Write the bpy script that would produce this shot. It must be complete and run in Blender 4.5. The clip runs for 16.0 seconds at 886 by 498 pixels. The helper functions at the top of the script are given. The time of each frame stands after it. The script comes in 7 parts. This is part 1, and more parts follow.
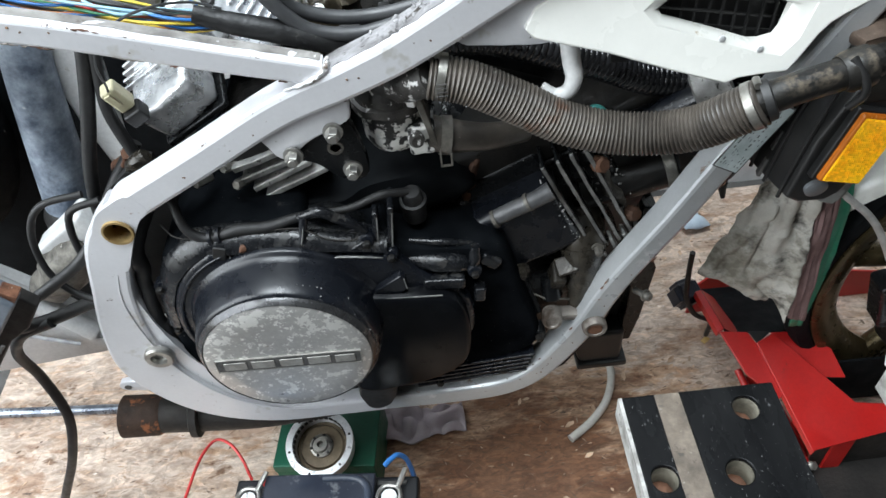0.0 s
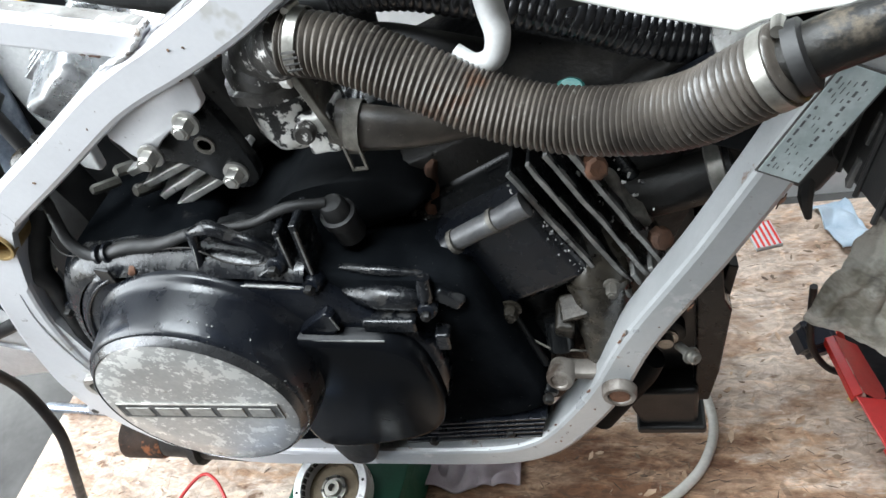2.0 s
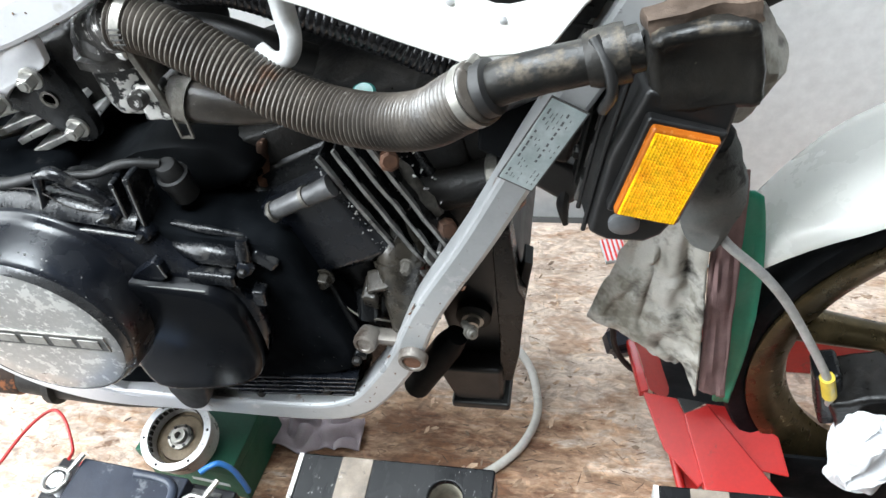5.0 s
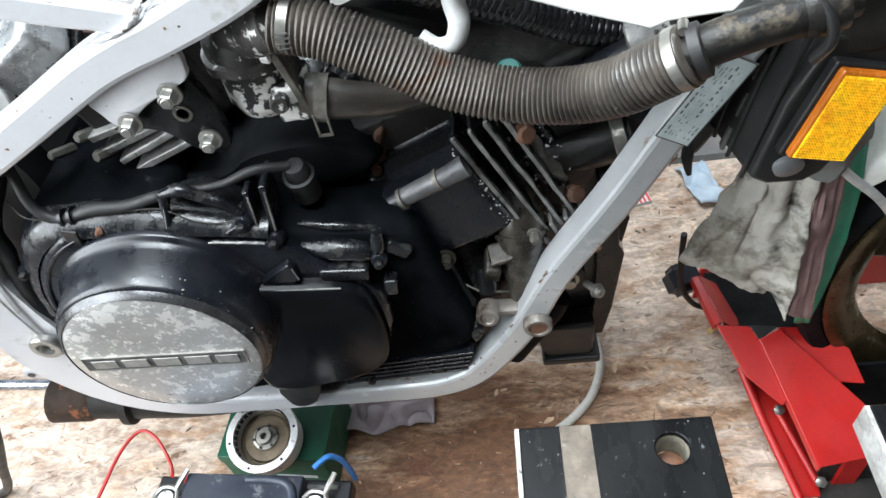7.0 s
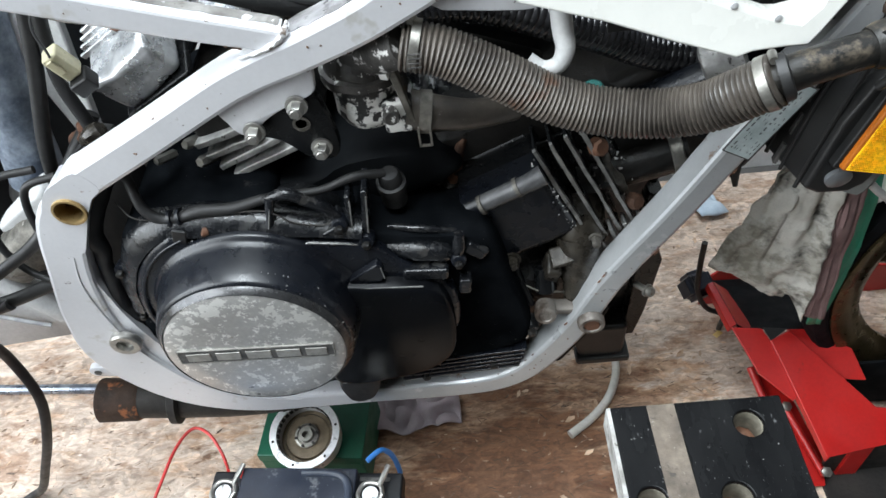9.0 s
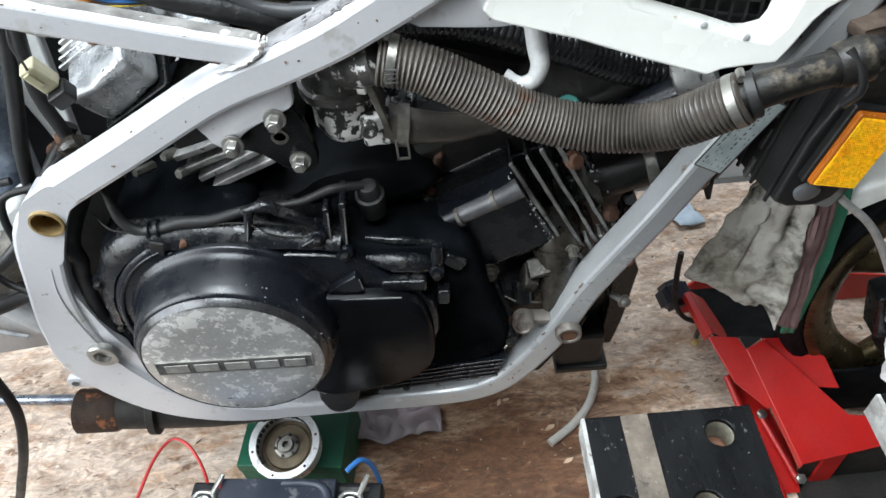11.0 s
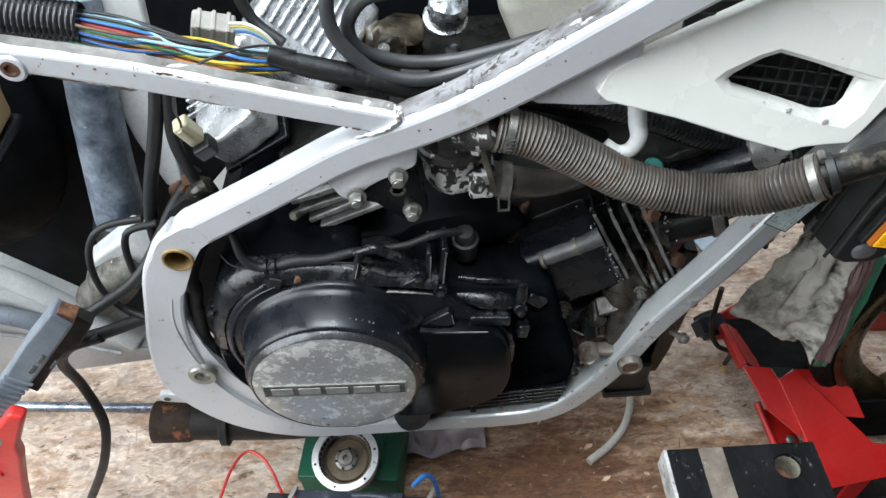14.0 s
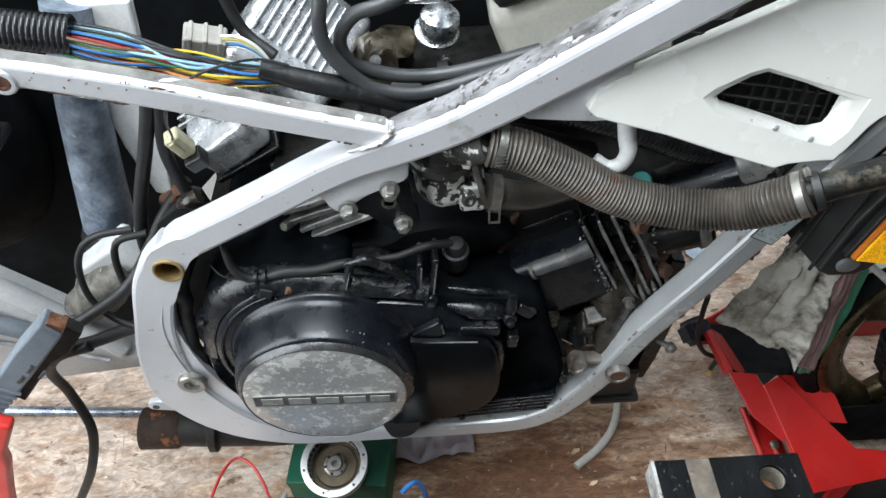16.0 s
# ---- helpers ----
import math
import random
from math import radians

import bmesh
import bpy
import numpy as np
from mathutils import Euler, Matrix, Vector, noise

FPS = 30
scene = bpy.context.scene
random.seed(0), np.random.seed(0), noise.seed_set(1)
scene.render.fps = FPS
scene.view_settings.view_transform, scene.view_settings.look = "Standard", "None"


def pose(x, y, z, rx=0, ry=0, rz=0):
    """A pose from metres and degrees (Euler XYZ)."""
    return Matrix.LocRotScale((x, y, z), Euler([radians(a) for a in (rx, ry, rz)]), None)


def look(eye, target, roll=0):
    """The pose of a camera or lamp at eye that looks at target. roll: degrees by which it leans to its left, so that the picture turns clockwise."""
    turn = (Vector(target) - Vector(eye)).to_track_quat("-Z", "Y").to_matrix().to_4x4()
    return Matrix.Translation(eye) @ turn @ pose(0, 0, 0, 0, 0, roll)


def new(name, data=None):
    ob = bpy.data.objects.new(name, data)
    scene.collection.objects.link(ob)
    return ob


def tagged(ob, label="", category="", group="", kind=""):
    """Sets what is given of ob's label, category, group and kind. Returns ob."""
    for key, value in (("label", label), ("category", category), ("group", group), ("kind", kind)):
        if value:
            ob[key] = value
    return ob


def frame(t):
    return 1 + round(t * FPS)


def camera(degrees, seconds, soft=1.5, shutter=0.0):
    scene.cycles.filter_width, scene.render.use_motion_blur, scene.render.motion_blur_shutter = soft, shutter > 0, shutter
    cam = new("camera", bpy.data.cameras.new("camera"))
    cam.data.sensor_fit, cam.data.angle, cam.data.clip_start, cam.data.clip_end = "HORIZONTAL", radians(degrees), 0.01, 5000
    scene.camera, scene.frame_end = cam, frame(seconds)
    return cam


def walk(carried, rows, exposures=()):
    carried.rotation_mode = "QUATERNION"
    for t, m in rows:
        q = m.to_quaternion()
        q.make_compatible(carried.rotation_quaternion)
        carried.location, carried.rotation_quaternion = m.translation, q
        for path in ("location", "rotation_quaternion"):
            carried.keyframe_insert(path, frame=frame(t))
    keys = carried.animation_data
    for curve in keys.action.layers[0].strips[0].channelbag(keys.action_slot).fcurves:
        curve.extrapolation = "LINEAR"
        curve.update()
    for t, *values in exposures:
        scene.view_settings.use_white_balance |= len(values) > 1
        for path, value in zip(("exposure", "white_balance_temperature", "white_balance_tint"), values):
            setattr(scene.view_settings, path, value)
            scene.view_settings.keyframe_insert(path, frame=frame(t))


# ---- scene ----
cam = camera(63.2, 16.0)
PATH = [
    (0, (0.034, 0.034, 0.886), (0.004, 1.412, -0.564), -7.3),
    (0.5, (0.035, 0.057, 0.863), (-0.012, 1.404, -0.614), -8.3),
    (1, (0.043, 0.122, 0.829), (0.015, 1.42, -0.692), -12.0),
    (1.5, (0.103, 0.156, 0.779), (-0.217, 1.381, -0.769), -18.1),
    (2, (0.185, 0.165, 0.762), (-0.369, 1.51, -0.61), -20.4),
    (2.5, (0.263, 0.169, 0.762), (-0.273, 1.391, -0.728), -16.9),
    (3, (0.284, 0.167, 0.763), (-0.219, 1.353, -0.767), -13.3),
    (3.1, (0.279, 0.165, 0.761), (-0.166, 1.309, -0.817), -10.8),
    (3.5, (0.293, 0.151, 0.761), (-0.137, 1.247, -0.856), -11.8),
    (3.8, (0.291, 0.157, 0.763), (-0.176, 1.326, -0.791), -12.0),
    (4, (0.291, 0.15, 0.768), (-0.189, 1.469, -0.657), -10.4),
    (4.2, (0.29, 0.138, 0.78), (-0.127, 1.506, -0.618), -8.0),
    (6.3, (0.224, 0.111, 0.795), (-0.111, 1.451, -0.651), -11.3),
    (6.5, (0.203, 0.11, 0.802), (-0.12, 1.447, -0.65), -11.6),
    (7, (0.149, 0.11, 0.814), (-0.064, 1.412, -0.689), -12.4),
    (7.5, (0.104, 0.101, 0.839), (-0.008, 1.409, -0.67), -10.4),
    (8, (0.072, 0.085, 0.852), (-0.112, 1.42, -0.625), -9.7),
    (8.5, (0.06, 0.077, 0.855), (-0.109, 1.44, -0.599), -9.3),
    (9, (0.065, 0.072, 0.853), (-0.032, 1.406, -0.634), -8.2),
    (9.2, (0.068, 0.07, 0.858), (-0.004, 1.422, -0.614), -7.4),
    (11.3, (0.07, 0.071, 0.859), (0.019, 1.417, -0.62), -6.7),
    (11.5, (0.068, 0.071, 0.858), (0.012, 1.417, -0.62), -6.5),
    (12, (0.067, 0.073, 0.859), (0.012, 1.419, -0.62), -6.0),
    (12.5, (0.059, 0.068, 0.87), (0.026, 1.386, -0.634), -5.7),
    (13, (0.02, 0.051, 0.9), (0.015, 1.394, -0.582), -5.1),
    (13.5, (0.004, 0.047, 0.925), (0.019, 1.386, -0.561), -4.1),
    (14, (-0.005, 0.058, 0.925), (-0.033, 1.413, -0.546), -4.4),
    (14.5, (-0.017, 0.058, 0.932), (-0.076, 1.425, -0.527), -3.3),
    (15, (-0.014, 0.055, 0.928), (-0.048, 1.401, -0.551), -3.0),
    (15.5, (-0.014, 0.057, 0.931), (-0.02, 1.402, -0.548), -2.4),
    (16, (-0.007, 0.064, 0.935), (0.0, 1.413, -0.542), -3.1),
]
EXPOSURES = [(0.0, -0.06), (1.0, 0.09), (2.0, 0.54), (3.0, 0.72), (3.5, 0.70), (4.0, 0.99), (6.5, 0.6), (7.0, 0.52), (8.0, 0.15), (9.0, 0.05), (11.5, 0.05), (12.5, -0.05), (13.5, -0.1), (15.0, -0.3), (16.0, -0.2)]
walk(cam, [(t, look(eye, target, roll)) for t, eye, target, roll in PATH], EXPOSURES)

# ---- light ----
sky_world = bpy.data.worlds.new("sky_world")
scene.world = sky_world
sky_world.use_nodes = True
_nt = sky_world.node_tree
_sky = _nt.nodes.new("ShaderNodeTexSky")
_sky.sky_type, _sky.sun_disc = "NISHITA", False
_sky.sun_elevation, _sky.sun_rotation = radians(48), radians(250)
_nt.links.new(_sky.outputs["Color"], _nt.nodes["Background"].inputs["Color"])
_nt.nodes["Background"].inputs["Strength"].default_value = 0.10


def lamp(name, kind, m, energy, color, **more):
    data = bpy.data.lights.new(name, kind)
    data.energy, data.color = energy, color
    if kind == "AREA":
        data.shape, data.size, data.size_y = "RECTANGLE", more["size"][0], more["size"][1]
    else:
        data.angle = radians(more["angle"])
    ob = new(name, data)
    ob.matrix_world = m
    return ob


# daylight: an overcast sun, and added area lamps at an unseen doorway and skylight
lamp("sun", "SUN", look((-1.5, -0.2, 3.0), (0, 0.4, 0.3)), 0.8, (1.0, 0.98, 0.96), angle=20)
lamp("door_daylight", "AREA", look((-1.62, -0.2, 1.30), (0.0, 0.45, 0.2)), 74, (0.885, 0.955, 1.0), size=(1.7, 1.9))
lamp("skylight_daylight", "AREA", look((-0.25, 0.45, 2.5), (0.0, 0.50, 0.2)), 125, (0.86, 0.945, 1.0), size=(2.0, 1.0))


# ---- materials ----
def surf(name, a, b, scale=30.0, rough=(0.4, 0.6), metal=0.0, bump=0.1, fine=220.0, speck=None, coat=0.0, stretch=(1, 1, 1), island=0.0, spread=(0.35, 0.65), each=0.0, spec=0.5, grit=0.25, soft=0.03, dust=None):
    """A painted or bare surface: two colours by broad noise, fine grain in relief and gloss, specks (colour, scale,
    share), and dust with painted sheen on what faces up (colour, share).
    """
    m = bpy.data.materials.new(name)
    m.use_nodes = True
    t = m.node_tree
    n, link = t.nodes, t.links.new
    bsdf = n["Principled BSDF"]
    tc = n.new("ShaderNodeTexCoord")
    mp = n.new("ShaderNodeMapping")
    mp.inputs["Scale"].default_value = stretch
    link(tc.outputs["Object"], mp.inputs["Vector"])

    def noise_tex(s, detail=5.0, r=0.6):
        k = n.new("ShaderNodeTexNoise")
        k.inputs["Scale"].default_value, k.inputs["Detail"].default_value, k.inputs["Roughness"].default_value = s, detail, r
        link(mp.outputs["Vector"], k.inputs["Vector"])
        return k.outputs["Fac"]

    def ramp(src, lo, hi, c0=(0, 0, 0), c1=(1, 1, 1)):
        k = n.new("ShaderNodeValToRGB")
        k.color_ramp.elements[0].position, k.color_ramp.elements[1].position = lo, hi
        k.color_ramp.elements[0].color, k.color_ramp.elements[1].color = (*c0, 1), (*c1, 1)
        link(src, k.inputs["Fac"])
        return k.outputs["Color"]

    def mixed(fac, c0, c1, how="MIX"):
        k = n.new("ShaderNodeMix")
        k.data_type, k.blend_type = "RGBA", how
        for s, v in ((k.inputs["Factor"], fac), (k.inputs["A"], c0), (k.inputs["B"], c1)):
            if isinstance(v, (tuple, float, int)):
                s.default_value = (*v, 1) if isinstance(v, tuple) else v
            else:
                link(v, s)
        return k.outputs["Result"]

    broad, grain = noise_tex(scale), noise_tex(fine, 3.0)
    colour = ramp(broad, spread[0], spread[1], a, b)
    colour = mixed(grit, colour, ramp(grain, 0.3, 0.7, (0.45, 0.45, 0.45), (1, 1, 1)), "MULTIPLY")
    if island or each:
        src = n.new("ShaderNodeNewGeometry").outputs["Random Per Island"] if island else n.new("ShaderNodeObjectInfo").outputs["Random"]
        w = island or each
        colour = mixed(1.0, colour, ramp(src, 0.0, 1.0, (1 - w, 1 - w, 1 - w), (1 + w, 1 + w * 0.9, 1 + w * 0.75)), "MULTIPLY")
    for col, s, share in speck or ():
        colour = mixed(ramp(noise_tex(s, 4.0, 0.7), 1 - share - soft, 1 - share + soft), colour, col)
    rough_out = ramp(noise_tex(scale * 2.3), 0.3, 0.7, (rough[0],) * 3, (rough[1],) * 3)
    if dust:
        # Paler by the upward normal: dust, and top light put into the colour.
        up = n.new("ShaderNodeSeparateXYZ")
        link(n.new("ShaderNodeNewGeometry").outputs["Normal"], up.inputs["Vector"])
        lie = mixed(1.0, ramp(up.outputs["Z"], 0.05, 0.95), ramp(noise_tex(70.0, 6.0, 0.7), 0.62 - dust[1], 0.80 - dust[1]), "MULTIPLY")
        colour = mixed(lie, colour, dust[0])
        rough_out = mixed(lie, rough_out, (0.8, 0.8, 0.8))
    link(colour, bsdf.inputs["Base Color"])
    link(rough_out, bsdf.inputs["Roughness"])
    bsdf.inputs["Metallic"].default_value = metal
    bsdf.inputs["Coat Weight"].default_value = coat
    bsdf.inputs["Specular IOR Level"].default_value = spec
    if bump:
        k = n.new("ShaderNodeBump")
        k.inputs["Strength"].default_value, k.inputs["Distance"].default_value = bump, 0.001
        link(grain, k.inputs["Height"])
        link(k.outputs["Normal"], bsdf.inputs["Normal"])
    return m


RUST = (0.16, 0.06, 0.025)
silver_paint = surf("silver_paint", (0.57, 0.57, 0.59), (0.64, 0.64, 0.66), 9, (0.28, 0.42), 0.2, 0.03, 300, [((0.50, 0.49, 0.475), 22, 0.36), ((0.36, 0.34, 0.32), 60, 0.30), ((0.22, 0.13, 0.08), 46, 0.29), ((0.10, 0.085, 0.075), 130, 0.285)], grit=0.08)
seam_grey = surf("seam_grey", (0.25, 0.25, 0.26), (0.4, 0.4, 0.41), 60, (0.5, 0.7), 0.1, 0.3)
flaking_paint = surf("flaking_paint", (0.055, 0.050, 0.048), (0.26, 0.255, 0.26), 34, (0.4, 0.6), 0.0, 0.6, 300, [((0.50, 0.50, 0.50), 50, 0.34), ((0.030, 0.024, 0.020), 90, 0.37)], spread=(0.38, 0.60), stretch=(0.7, 1.3, 0.7))
rail_dust = surf("rail_dust", (0.10, 0.092, 0.085), (0.26, 0.25, 0.235), 40, (0.6, 0.8), 0.0, 0.3, 300, [((0.06, 0.042, 0.03), 60, 0.34), ((0.40, 0.40, 0.40), 34, 0.32)])
black_paint = surf("black_paint", (0.0045, 0.0050, 0.0056), (0.011, 0.0115, 0.0122), 25, (0.16, 0.36), 0.0, 0.12, 500, [((0.035, 0.033, 0.030), 60, 0.32), ((0.14, 0.13, 0.12), 170, 0.24)], spec=0.25)
# Black with dust specks; the sky's sheen on upward faces is painted in.
dusty_sheen_black = surf("dusty_sheen_black", (0.0035, 0.0042, 0.0055), (0.011, 0.0118, 0.0135), 45, (0.12, 0.36), 0.0, 0.25, 400, [((0.030, 0.029, 0.028), 60, 0.38), ((0.13, 0.125, 0.115), 230, 0.30)], spec=0.5, dust=((0.060, 0.059, 0.056), 0.08))
black_gloss = surf("black_gloss", (0.003, 0.0038, 0.006), (0.008, 0.0095, 0.013), 22, (0.16, 0.40), 0.0, 0.10, 400, [((0.018, 0.019, 0.021), 36, 0.33), ((0.10, 0.10, 0.095), 260, 0.27)], spec=0.5)
cover_black = surf("cover_black", (0.0018, 0.0020, 0.0025), (0.0045, 0.0050, 0.0062), 18, (0.14, 0.28), 0.0, 0.06, 400, [((0.16, 0.15, 0.14), 260, 0.25)], spec=0.08)
casing_black = surf("casing_black", (0.003, 0.0036, 0.0044), (0.008, 0.0092, 0.0108), 30, (0.35, 0.6), 0.0, 0.15, 400, [((0.020, 0.020, 0.020), 45, 0.33), ((0.15, 0.145, 0.135), 260, 0.28)], spec=0.0)
black_grime = surf("black_grime", (0.004, 0.004, 0.004), (0.014, 0.0125, 0.011), 45, (0.25, 0.6), 0.0, 0.5, 260, [((0.07, 0.032, 0.016), 38, 0.27), ((0.22, 0.2, 0.17), 240, 0.25)], spec=0.3)
stub_grey = surf("stub_grey", (0.05, 0.05, 0.052), (0.13, 0.13, 0.132), 60, (0.35, 0.55), 0.3, 0.4, 260, [((0.30, 0.29, 0.28), 120, 0.34)])
cap_metal = surf("cap_metal", (0.40, 0.39, 0.375), (0.50, 0.49, 0.475), 14, (0.26, 0.44), 0.55, 0.2, 300, [((0.66, 0.65, 0.62), 66, 0.43), ((0.74, 0.73, 0.70), 150, 0.40), ((0.26, 0.23, 0.18), 34, 0.31), ((0.10, 0.09, 0.075), 150, 0.24)], soft=0.015)
# Grime whose brown upward tone paints the lit top of the coolant pipe.
tank_grime = surf("tank_grime", (0.006, 0.006, 0.0058), (0.018, 0.0165, 0.014), 40, (0.28, 0.55), 0.0, 0.4, 260, [((0.07, 0.055, 0.038), 34, 0.32), ((0.20, 0.18, 0.14), 150, 0.25)], spec=0.3, dust=((0.13, 0.105, 0.075), 0.13))
rim_metal = surf("rim_metal", (0.05, 0.05, 0.052), (0.11, 0.11, 0.112), 30, (0.18, 0.34), 0.7, 0.15, 300, [((0.30, 0.29, 0.27), 120, 0.30)])
chip_rust = surf("chip_rust", (0.10, 0.055, 0.030), (0.24, 0.14, 0.08), 60, (0.6, 0.8), 0.1, 0.4)
chip_white = surf("chip_white", (0.22, 0.21, 0.20), (0.40, 0.39, 0.37), 90, (0.5, 0.7), 0.1, 0.3)
letter_dark = surf("letter_dark", (0.05, 0.05, 0.048), (0.12, 0.115, 0.11), 120, (0.5, 0.7), 0.3, 0.2)
letter_metal = surf("letter_metal", (0.30, 0.29, 0.27), (0.42, 0.41, 0.38), 120, (0.4, 0.6), 0.7, 0.2)
fin_metal = surf("fin_metal", (0.13, 0.128, 0.125), (0.36, 0.355, 0.34), 60, (0.4, 0.65), 0.6, 0.5, 350, [((0.05, 0.045, 0.04), 45, 0.36), (RUST, 50, 0.24)])
bare_alloy = surf("bare_alloy", (0.66, 0.67, 0.68), (0.86, 0.87, 0.88), 34, (0.22, 0.45), 0.45, 0.35, 260, [((0.16, 0.15, 0.13), 60, 0.3), ((0.05, 0.05, 0.05), 90, 0.25)])
polished_alloy = surf("polished_alloy", (0.34, 0.35, 0.36), (0.86, 0.87, 0.88), 30, (0.16, 0.42), 0.75, 0.4, 200, [((0.12, 0.115, 0.105), 42, 0.33), ((0.05, 0.05, 0.05), 110, 0.30)], spread=(0.34, 0.56))
chipped_white = surf("chipped_white", (0.02, 0.02, 0.02), (0.66, 0.65, 0.62), 110, (0.35, 0.6), 0.1, 0.7, 220, [((0.2, 0.17, 0.13), 60, 0.29)], spread=(0.47, 0.52))
oxide_alloy = surf("oxide_alloy", (0.05, 0.046, 0.040), (0.20, 0.185, 0.16), 60, (0.5, 0.75), 0.45, 0.6, 260, [((0.55, 0.54, 0.5), 150, 0.3), (RUST, 60, 0.28)])
zinc = surf("zinc", (0.36, 0.35, 0.325), (0.52, 0.51, 0.48), 90, (0.28, 0.45), 0.9, 0.15, 300, [((0.3, 0.24, 0.15), 120, 0.3)])
tip_copper = surf("tip_copper", (0.07, 0.028, 0.016), (0.26, 0.12, 0.07), 90, (0.35, 0.6), 0.5, 0.4, 260, [((0.45, 0.40, 0.34), 140, 0.32)])
chrome = surf("chrome", (0.7, 0.7, 0.7), (0.8, 0.8, 0.8), 60, (0.08, 0.2), 1.0, 0.05)
brass = surf("brass", (0.36, 0.24, 0.10), (0.5, 0.36, 0.17), 70, (0.35, 0.6), 0.7, 0.3, 300, [((0.12, 0.07, 0.035), 90, 0.38)])
rubber = surf("rubber", (0.007, 0.007, 0.0075), (0.017, 0.0165, 0.016), 40, (0.45, 0.65), 0.0, 0.2)
hose_rubber = surf("hose_rubber", (0.034, 0.029, 0.025), (0.100, 0.086, 0.072), 25, (0.28, 0.48), 0.0, 0.35, 300, [((0.07, 0.038, 0.024), 18, 0.30), ((0.16, 0.15, 0.135), 150, 0.33)])
loom_plastic = surf("loom_plastic", (0.009, 0.009, 0.010), (0.022, 0.022, 0.024), 30, (0.14, 0.28), 0.0, 0.05)
tyre_rubber = surf("tyre_rubber", (0.004, 0.004, 0.004), (0.010, 0.0095, 0.009), 20, (0.5, 0.7), 0.0, 0.3)
white_panel = surf("white_panel", (0.60, 0.597, 0.56), (0.66, 0.656, 0.615), 6, (0.22, 0.32), 0.0, 0.01, 300, [((0.45, 0.40, 0.32), 70, 0.25)], coat=0.2, grit=0.04)
white_steel = surf("white_steel", (0.5, 0.5, 0.5), (0.64, 0.64, 0.63), 20, (0.4, 0.6), 0.1, 0.15, 300, [((0.16, 0.1, 0.07), 45, 0.27)])
white_bracket = surf("white_bracket", (0.78, 0.78, 0.77), (0.86, 0.86, 0.85), 12, (0.35, 0.5), 0.0, 0.1, 300, [((0.45, 0.40, 0.34), 45, 0.27)])
black_plastic = surf("black_plastic", (0.005, 0.005, 0.0055), (0.012, 0.0118, 0.0115), 20, (0.32, 0.5), 0.0, 0.12, 500, [((0.13, 0.12, 0.11), 190, 0.22)])
gold_alloy = surf("gold_alloy", (0.05, 0.038, 0.018), (0.12, 0.09, 0.045), 25, (0.2, 0.42), 0.7, 0.2, 300, [((0.06, 0.045, 0.03), 30, 0.35)])
red_steel = surf("red_steel", (0.38, 0.009, 0.008), (0.47, 0.014, 0.011), 10, (0.28, 0.45), 0.0, 0.08, 260, [((0.14, 0.02, 0.015), 45, 0.30), ((0.24, 0.03, 0.022), 20, 0.34)])
red_plastic = surf("red_plastic", (0.65, 0.03, 0.025), (0.72, 0.045, 0.035), 14, (0.3, 0.45), 0.0, 0.05)
grey_plastic = surf("grey_plastic", (0.085, 0.09, 0.095), (0.13, 0.135, 0.14), 20, (0.35, 0.5), 0.0, 0.1)
blued_steel = surf("blued_steel", (0.10, 0.125, 0.17), (0.42, 0.48, 0.56), 30, (0.4, 0.6), 0.45, 0.3, 240, [((0.10, 0.09, 0.08), 30, 0.33), ((0.55, 0.57, 0.58), 55, 0.3)])
rusty_steel = surf("rusty_steel", (0.05, 0.025, 0.015), (0.17, 0.075, 0.04), 30, (0.6, 0.85), 0.2, 0.7, 200, [((0.3, 0.25, 0.2), 60, 0.25)])
collar_rust = surf("collar_rust", (0.018, 0.012, 0.009), (0.06, 0.034, 0.022), 30, (0.6, 0.85), 0.2, 0.7, 200, [((0.30, 0.11, 0.045), 26, 0.44), ((0.12, 0.055, 0.03), 70, 0.36)])
exhaust_black = surf("exhaust_black", (0.010, 0.009, 0.008), (0.028, 0.024, 0.021), 30, (0.5, 0.75), 0.2, 0.5, 240)
tan_plastic = surf("tan_plastic", (0.50, 0.33, 0.15), (0.62, 0.45, 0.24), 14, (0.35, 0.5), 0.0, 0.1)
cream_plastic = surf("cream_plastic", (0.46, 0.42, 0.27), (0.58, 0.54, 0.37), 60, (0.35, 0.5), 0.0, 0.1, 300, [((0.10, 0.085, 0.06), 120, 0.34)])
clear_tube = surf("clear_tube", (0.50, 0.48, 0.43), (0.62, 0.60, 0.55), 20, (0.15, 0.3), 0.0, 0.05, coat=0.4)
towel_grey = surf("towel_grey", (0.40, 0.38, 0.33), (0.60, 0.58, 0.53), 18, (0.85, 0.95), 0.0, 0.6, 900, [((0.20, 0.185, 0.15), 24, 0.42), ((0.035, 0.032, 0.028), 26, 0.38)], soft=0.08)
towel_maroon = surf("towel_maroon", (0.19, 0.11, 0.105), (0.27, 0.17, 0.165), 40, (0.85, 0.95), 0.0, 0.8, 900)
green_sheet = surf("green_sheet", (0.008, 0.20, 0.115), (0.015, 0.26, 0.15), 16, (0.4, 0.6), 0.0, 0.1)
teal_cap = surf("teal_cap", (0.02, 0.14, 0.125), (0.06, 0.26, 0.235), 40, (0.3, 0.5), 0.0, 0.1)
green_card = surf("green_card", (0.004, 0.075, 0.04), (0.008, 0.11, 0.06), 16, (0.4, 0.6), 0.0, 0.15, 300, [((0.10, 0.12, 0.10), 70, 0.22)])
rag_cotton = surf("rag_cotton", (0.34, 0.285, 0.31), (0.46, 0.40, 0.42), 20, (0.85, 0.95), 0.0, 0.6, 900)
